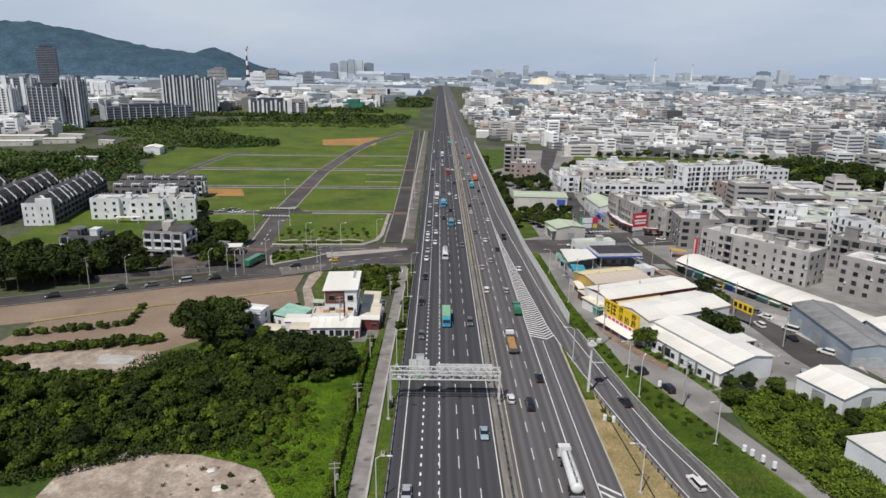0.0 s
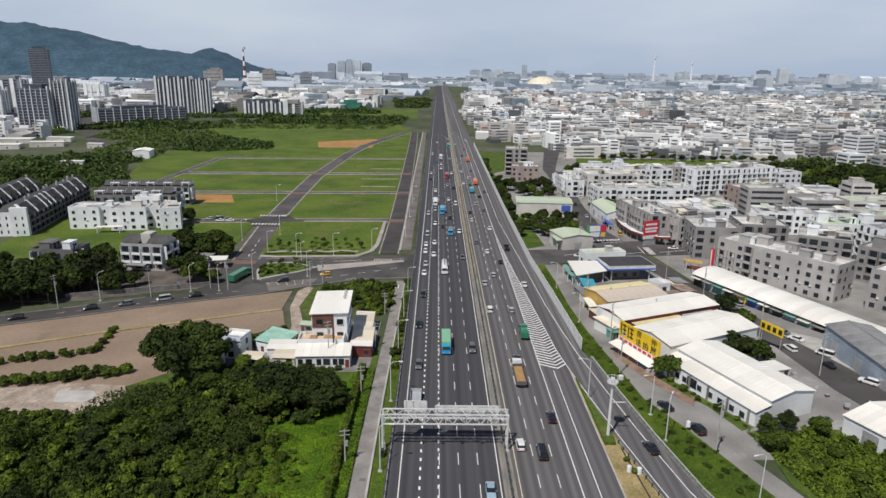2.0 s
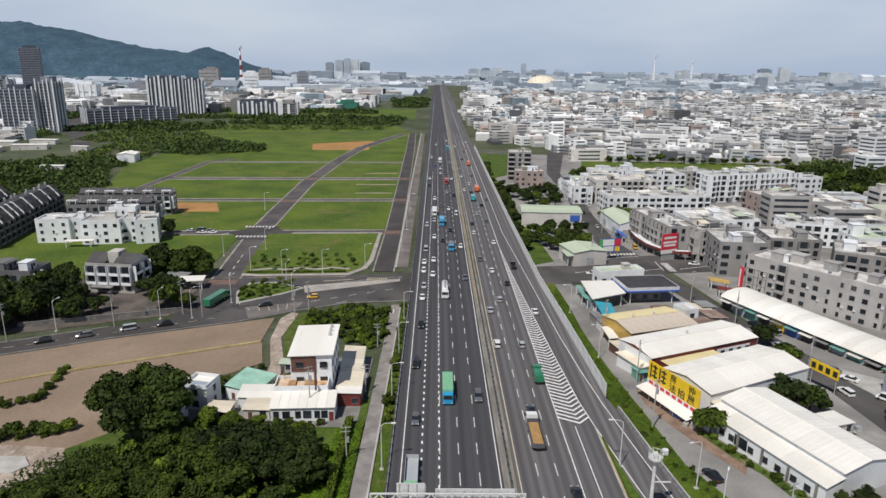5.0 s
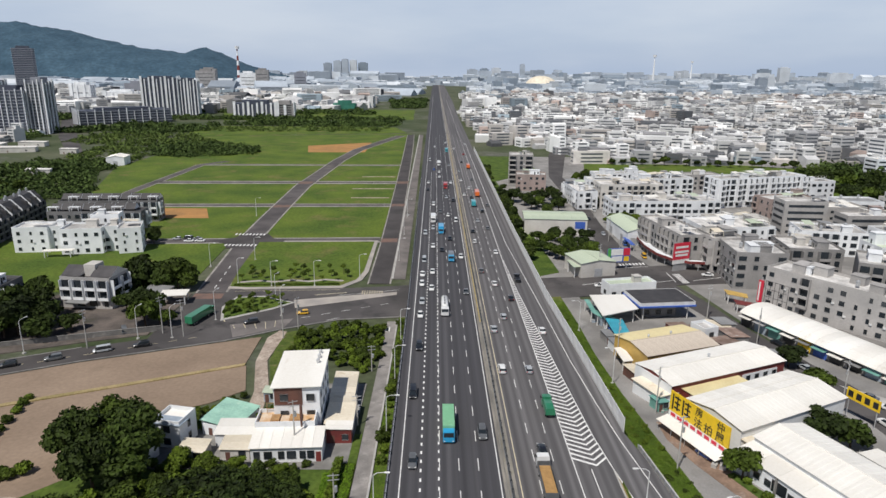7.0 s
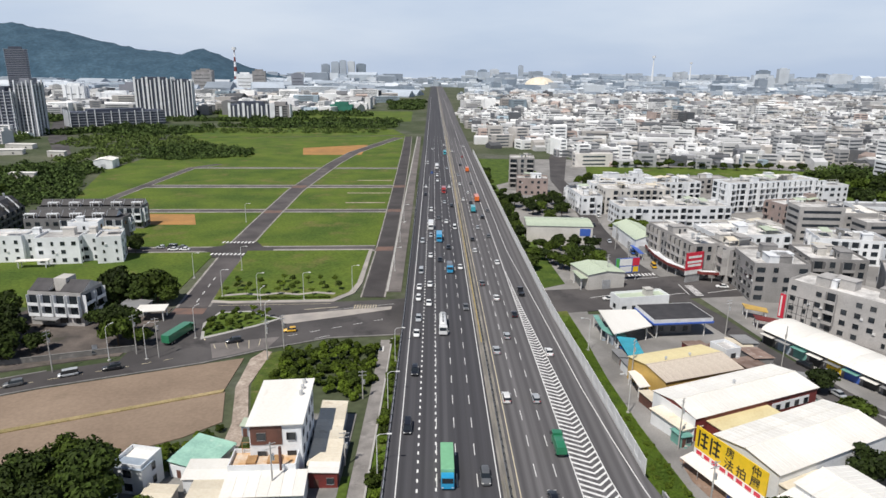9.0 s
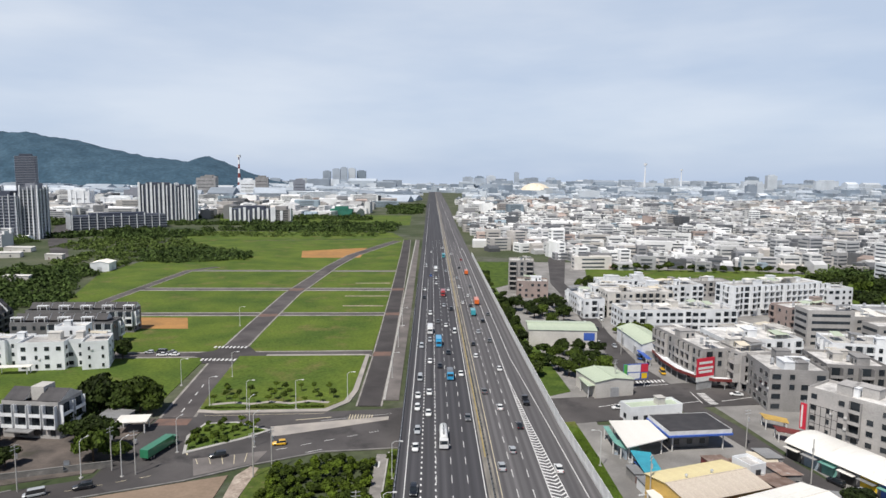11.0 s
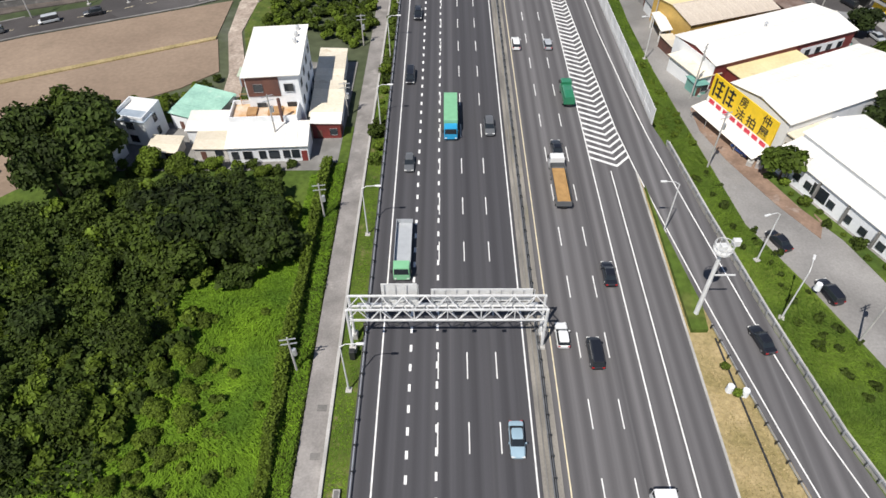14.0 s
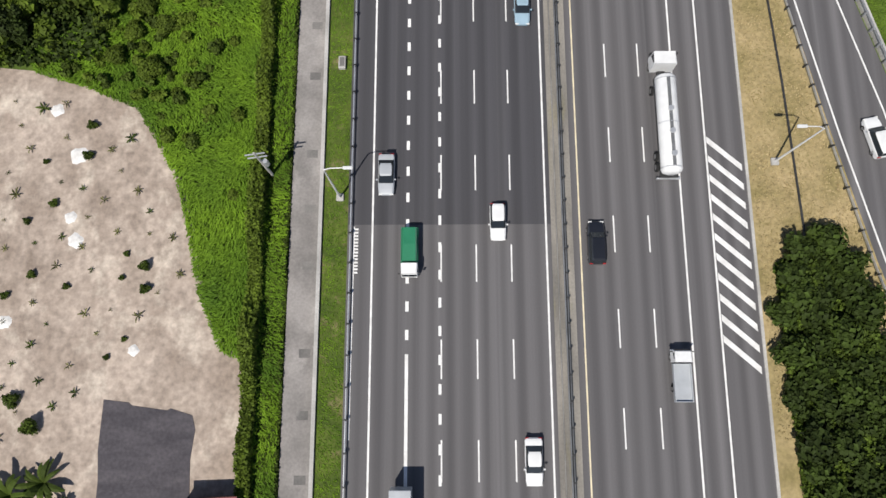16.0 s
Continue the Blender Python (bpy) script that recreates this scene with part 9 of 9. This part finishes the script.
def tower(x, y, w, d, h, wall, label, bands=True, ribs=0, turn=0, name="tower_block", slabs=0.0, crown=5.0, rib_share=1.0):
    root = thing(name, on_ground(x, y, turn), label, "tower block", "distant towers")
    part("wall", box(BM(), -w / 2, w / 2, -d / 2, d / 2, -1, h), wall, root)
    step = 3.6 if y < 1150 else 10.8
    n = int(h / step)
    for side, width, fm in faces_seen(on_ground(x, y, turn), w, d):
        bw = round(width * 0.8, 1)
        if bands:
            me = shared(("window_band", bw, 2), lambda: box(BM(), -bw / 2, bw / 2, -0.25, 0.0, 0, 1.4), [GLASS])
            for k in range(n):
                piece("window_band", me, root, fm @ Matrix.Translation((0, -0.01, k * step + 1.2)))
        for k in range(ribs):
            rw = width / ribs
            wide = rw * (0.52, 0.28, 0.40)[k % 3] * rib_share
            part("rib", box(BM(), -width / 2 + k * rw, -width / 2 + k * rw + wide, -1.6, -0.26, 0, h + (3.0, -1.5, 1.2)[k % 3]), WHITE_WALL, root, m=fm)
    if slabs:
        # a pale floor edge to each storey
        me = shared(("floor_edge", w, d), lambda: box(BM(), -w / 2 - 0.9, w / 2 + 0.9, -d / 2 - 0.9, d / 2 + 0.9, 0, slabs), [SLAB_PALE])
        for k in range(1, int(h / 3.6) + 1):
            piece("floor_edge", me, root, Matrix.Translation((0, 0, k * 3.6 - slabs)))
    part("roof_house", box(BM(), -w * 0.3, w * 0.3, -d * 0.3, d * 0.3, h, h + crown), wall, root)
    part("cornice", box(BM(), -w / 2 - 0.3, w / 2 + 0.3, -d / 2 - 0.3, d / 2 + 0.3, h - 0.6, h - 0.02), wall, root)
    return root


SLAB_PALE = mat("pale_floor_edge", (0.38, 0.40, 0.45), (0.30, 0.32, 0.36), 0.05, 1.0, 0.7)
TOWER_GREY = mat("tower_tile", (0.24, 0.25, 0.285), (0.19, 0.20, 0.23), 0.05, 1.0, 0.7)
TOWER_DARK = mat("tower_dark", (0.070, 0.080, 0.110), (0.048, 0.056, 0.082), 0.05, 1.0, 0.6)
tower(-466, 1072, 56, 40, 60, TOWER_DARK, "tall slab of flats with white vertical ribs", False, 9, 12, crown=3)
tower(-424, 1082, 30, 36, 57, TOWER_DARK, "tall slab of flats with white vertical ribs", False, 6, 12, crown=3)
tower(-880, 1389, 36, 30, 112, TOWER_DARK, "tall dark office tower with pale bands", False, 0, 20, slabs=0.8)
tower(-500, 728, 36, 26, 51, TOWER_DARK, "dark residential tower with pale floor edges", False, 6, 5, slabs=0.6, rib_share=0.28)
tower(-473, 742, 18, 30, 60, TOWER_GREY, "pale grey residential tower beside another tower", True, 4, 5, rib_share=0.5)
tower(-640, 860, 26, 24, 44, WHITE_WALL, "white residential tower with dark windows", True, 4, 5)
tower(-570, 690, 40, 20, 22, CREAM_WALL, "pale block of flats at the foot of towers", True, 0, 5)
tower(-520, 668, 30, 18, 14, WHITE_WALL, "low white block at the foot of towers", True, 0, 5)
tower(-640, 900, 40, 26, 58, TOWER_GREY, "grey residential tower in the distance", True, 3, 5)
tower(-742, 1345, 40, 30, 40, WHITE_WALL, "white slab block beyond the trees", True, 3, 5)
tower(-660, 1345, 70, 30, 26, WHITE_WALL, "low white block beyond the trees", True, 4, 5)
tower(-452, 898, 122, 34, 19, TOWER_DARK, "long low dark shopping building with pale columns and floors", False, 12, 38, "shopping_centre", slabs=0.8, crown=3, rib_share=0.22)
tower(-300, 1040, 66, 36, 22, TOWER_DARK, "white-fronted block beyond the green fields", False, 9, 4, "white_block")
tower(-250, 1030, 30, 34, 22, GREY_WALL, "grey block beyond the green fields", True, 2, 4, "grey_block")
tower(-178, 1215, 42, 20, 14, mat("green_scaffold_net", (0.05, 0.20, 0.15), (0.04, 0.15, 0.11), 0.1, 1.0), "building wrapped in green netting", False, 0, 0, "wrapped_building")
for x, y, w, h in ((-690, 1500, 60, 40), (-600, 1480, 70, 46), (-740, 2100, 60, 66), (-620, 2150, 50, 60), (-560, 2100, 40, 70), (-1250, 1500, 60, 60), (-1330, 1500, 50, 70), (-1150, 1450, 46, 50), (-480, 2300, 40, 60), (-900, 2600, 60, 70)):
    tower(x, y, w, 30, h, random.Random(x).choice((WHITE_WALL, TOWER_GREY, GREY_WALL)), "tower block in the distant town", True, 0, 8)
# skyline towers, their haze painted into the wall colour too
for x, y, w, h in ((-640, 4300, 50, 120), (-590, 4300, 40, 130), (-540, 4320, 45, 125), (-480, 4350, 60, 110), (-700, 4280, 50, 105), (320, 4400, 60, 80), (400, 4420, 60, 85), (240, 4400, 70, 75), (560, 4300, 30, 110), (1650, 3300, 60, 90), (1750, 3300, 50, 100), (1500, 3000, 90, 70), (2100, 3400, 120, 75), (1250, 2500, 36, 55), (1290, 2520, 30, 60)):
    tower(x, y, w, 30, h, HAZED_TONES[random.Random(x).randint(0, 3)], "distant tower block on the skyline", False, 0, 0)

# dome, masts, chimney
dome = thing("dome_hall", on_ground(420, 2620), "pale domed arena among distant roofs", "arena")
bm = BM()
rows = []
for i in range(9):
    a = math.pi / 2 * i / 9
    rows.append([bm.verts.new((66 * math.cos(a) * math.cos(t * math.pi / 14), 66 * math.cos(a) * math.sin(t * math.pi / 14), 12 + 44 * math.sin(a))) for t in range(28)])
for a, b in zip(rows, rows[1:]):
    for i in range(28):
        bm.faces.new((a[i], a[(i + 1) % 28], b[(i + 1) % 28], b[i]))
bm.faces.new(rows[-1])
part("dome_roof", bm, ROOF_CREAM, dome)
part("drum", bar(BM(), (0, 0, 0), (0, 0, 12.2), 70, 28), WHITE_WALL, dome)


def lattice_mast(x, y, h, w, label, stripes):
    root = thing("mast", on_ground(x, y), label, "mast", "distant masts")
    n = 8
    for i in range(n):
        z0, z1 = h * i / n, h * (i + 1) / n
        a, b = w * (1 - 0.75 * i / n), w * (1 - 0.75 * (i + 1) / n)
        part("section", bar(BM(), (0, 0, z0), (0, 0, z1), a, 8, b), (WHITE_WALL, RED_WALL)[i % 2 if stripes else 0], root)
    part("head", bar(BM(), (0, 0, h * 0.93), (0, 0, h * 1.0), w * 1.1, 8), STEEL_PALE, root)


lattice_mast(1000, 3020, 150, 7, "tall pale telecom mast", False)
lattice_mast(-900, 3000, 168, 9, "tall red and white chimney", True)
lattice_mast(1320, 3400, 130, 6, "thin pale chimney in the distance", False)

# wooded hill; the blue in its forest colour is painted distance haze
HAZED_HILL = mat("forest_hill", (0.056, 0.102, 0.142), (0.037, 0.073, 0.107), 0.012, 0.06, 0.95, bump=0.6, speck=0.5)
bm = BM()
ridge = [(-1760, 0.0), (-1682, 0.116), (-1585, 0.2), (-1455, 0.354), (-1357, 0.523), (-1260, 0.63), (-1179, 0.51), (-1032, 0.57), (-805, 0.69), (-675, 0.775), (-447, 0.97), (-252, 1.06), (-57, 1.06), (250, 1.04), (750, 0.9), (1750, 0.4), (2250, 0.0)]
cols = []
for i in range(150):
    s = -1760 + 4010 * i / 149
    hh = next(a[1] + (b[1] - a[1]) * (s - a[0]) / (b[0] - a[0]) for a, b in zip(ridge, ridge[1:]) if a[0] <= s <= b[0] + 1e-6)
    col = []
    for j in range(13):
        t = j / 12
        prof = math.sin(math.pi * min(1, t * 1.02)) ** 0.8 if 0 < t < 1 else 0
        x, y = -2550 - s, 3150 + 1100 * t
        z = -8 + 285 * hh * prof * (1 + 0.07 * noise.noise(Vector((s * 0.006, t * 4, 0))) + 0.05 * noise.noise(Vector((s * 0.02, t * 12, 5)))) + 7 * noise.noise(Vector((s * 0.05, t * 30, 9))) * (hh > 0.02)
        col.append(bm.verts.new((x, y, z)))
    cols.append(col)
for a, b in zip(cols, cols[1:]):
    for j in range(12):
        bm.faces.new((a[j], b[j], b[j + 1], a[j + 1]))
bmesh.ops.recalc_face_normals(bm, faces=bm.faces[:])
hill = part("hill", bm, HAZED_HILL, smooth=True)
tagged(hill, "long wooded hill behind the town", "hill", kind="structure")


def canopy(name, areas, seed, label, material, leaves=110):
    """Far woods: uneven clumps of small leaf sprays over a stretch of land."""
    rng = np.random.default_rng(seed)
    rnd = random.Random(seed)
    out = []
    for pts, n, r in areas:
        for x, y in scatter(pts, n, seed):
            q = r * rnd.choice((0.35, 0.5, 0.6, 0.8, 1.0, 1.2))
            c = int(leaves * (0.6 if q < 0.6 * r else 1.0))
            d = rng.normal(size=(c, 3))
            d /= np.linalg.norm(d, axis=1, keepdims=True)
            d[:, 2] = abs(d[:, 2])
            bump = 1.0 + 0.28 * np.sin(d[:, :1] * 5.0 + x) * np.cos(d[:, 1:2] * 5.0 + y)
            p = np.array([x + rnd.uniform(-2, 2), y, -6.4 + rnd.uniform(-0.15, 0.2) * r]) + d * q * np.array([1.15, 1.05, rnd.uniform(0.6, 1.0)]) * (0.62 + 0.42 * rng.random((c, 1))) * bump
            nn = d + rng.normal(scale=0.6, size=(c, 3))
            u = np.cross(nn, rng.normal(size=(c, 3)))
            u /= np.linalg.norm(u, axis=1, keepdims=True)
            v = np.cross(nn, u)
            v /= np.linalg.norm(v, axis=1, keepdims=True)
            s = q * 0.17 * (0.6 + 0.8 * rng.random((c, 1)))
            out.append(np.stack([p - u * s - v * s * 0.7, p + u * s - v * s * 0.5, p + u * s * 0.8 + v * s * 0.7, p - u * s * 0.7 + v * s * 0.8], 1).reshape(-1, 3))
    verts = np.concatenate(out)
    me = bpy.data.meshes.new(name)
    me.from_pydata(verts.tolist(), [], np.arange(len(verts)).reshape(-1, 4).tolist())
    me.materials.append(material)
    return tagged(new(name, me), label, "woods", kind="stuff")


WOOD_FAR = mat("far_foliage", (0.064, 0.098, 0.024), (0.038, 0.062, 0.016), 0.05, 0.6, 0.85, bump=0.0, speck=0.3, island=0.45)
WOOD_PALE = mat("far_scrub", (0.100, 0.140, 0.034), (0.062, 0.094, 0.022), 0.05, 0.6, 0.85, bump=0.0, speck=0.3, island=0.45)
canopy("far_woods", (
    ([(-340, 330), (-262, 318), (-224, 352), (-258, 430), (-262, 462), (-300, 510), (-350, 480)], 4.6, 4.6), ([(-262, 545), (-232, 533), (-176, 560), (-182, 606), (-250, 640), (-290, 600)], 5.0, 4.8),
    ([(-420, 760), (-330, 730), (-300, 790), (-300, 850), (-430, 850)], 7, 6.5), ([(-300, 870), (-80, 860), (-60, 900), (-60, 930), (-260, 950)], 7, 7), ([(-420, 950), (-200, 990), (-60, 980), (-60, 1010), (-420, 1010)], 9, 7),
    ([(-90, 1300), (-30, 1300), (-30, 1660), (-110, 1560)], 9, 9), ([(-420, 1120), (-120, 1100), (-120, 1180), (-420, 1200)], 10, 8), ([(-540, 640), (-470, 650), (-440, 700), (-520, 710)], 7, 7), ([(-470, 745), (-430, 740), (-420, 800), (-470, 800)], 7, 7),
    ([(416, 1040), (667, 1045), (720, 1090), (700, 1130), (416, 1100)], 9, 9), ([(60, 1180), (85, 1180), (110, 1400), (60, 1400)], 10, 8), ([(258, 336), (300, 330), (420, 420), (400, 500), (330, 520), (318, 430)], 6.5, 6), ([(-900, 980), (-560, 930), (-520, 990), (-900, 1060)], 12, 8),
    ([(120, 690), (330, 672), (334, 684), (120, 704)], 8, 6), ([(60, 780), (96, 780), (110, 900), (60, 900)], 9, 7), ([(600, 1400), (1000, 1380), (1000, 1420), (600, 1440)], 13, 9), ([(150, 1500), (500, 1480), (500, 1520), (150, 1540)], 14, 9), ([(420, 720), (560, 760), (560, 790), (420, 750)], 8, 7)), 41, "dark belts of distant trees", WOOD_FAR)
canopy("far_scrub", (
    ([(-420, 330), (-345, 320), (-350, 470), (-420, 500)], 6.5, 4.0), ([(-330, 520), (-265, 500), (-264, 545), (-292, 600), (-340, 620)], 5.5, 3.8), ([(-400, 640), (-300, 610), (-245, 648), (-290, 720), (-400, 730)], 7, 4.5),
    ([(-300, 780), (-80, 790), (-70, 850), (-290, 850)], 9, 4.0), ([(-222, 345), (-208, 300), (-192, 268), (-188, 258), (-240, 250), (-262, 316)], 6, 2.6), ([(300, 455), (318, 432), (330, 520), (306, 512)], 6, 4)), 43, "pale green scrub and young trees at the field's edge", WOOD_PALE, 90)
sheet("field", [(-330, 960), (-40, 1000), (-45, 1250), (-420, 1250)], 0.05, GRASS, "distant grassland", "field")
sheet("backdrop_field", [(-40, 780), (-300, 720), (-330, 860), (-60, 860)], 0.06, GRASS, "distant grassland", "field")
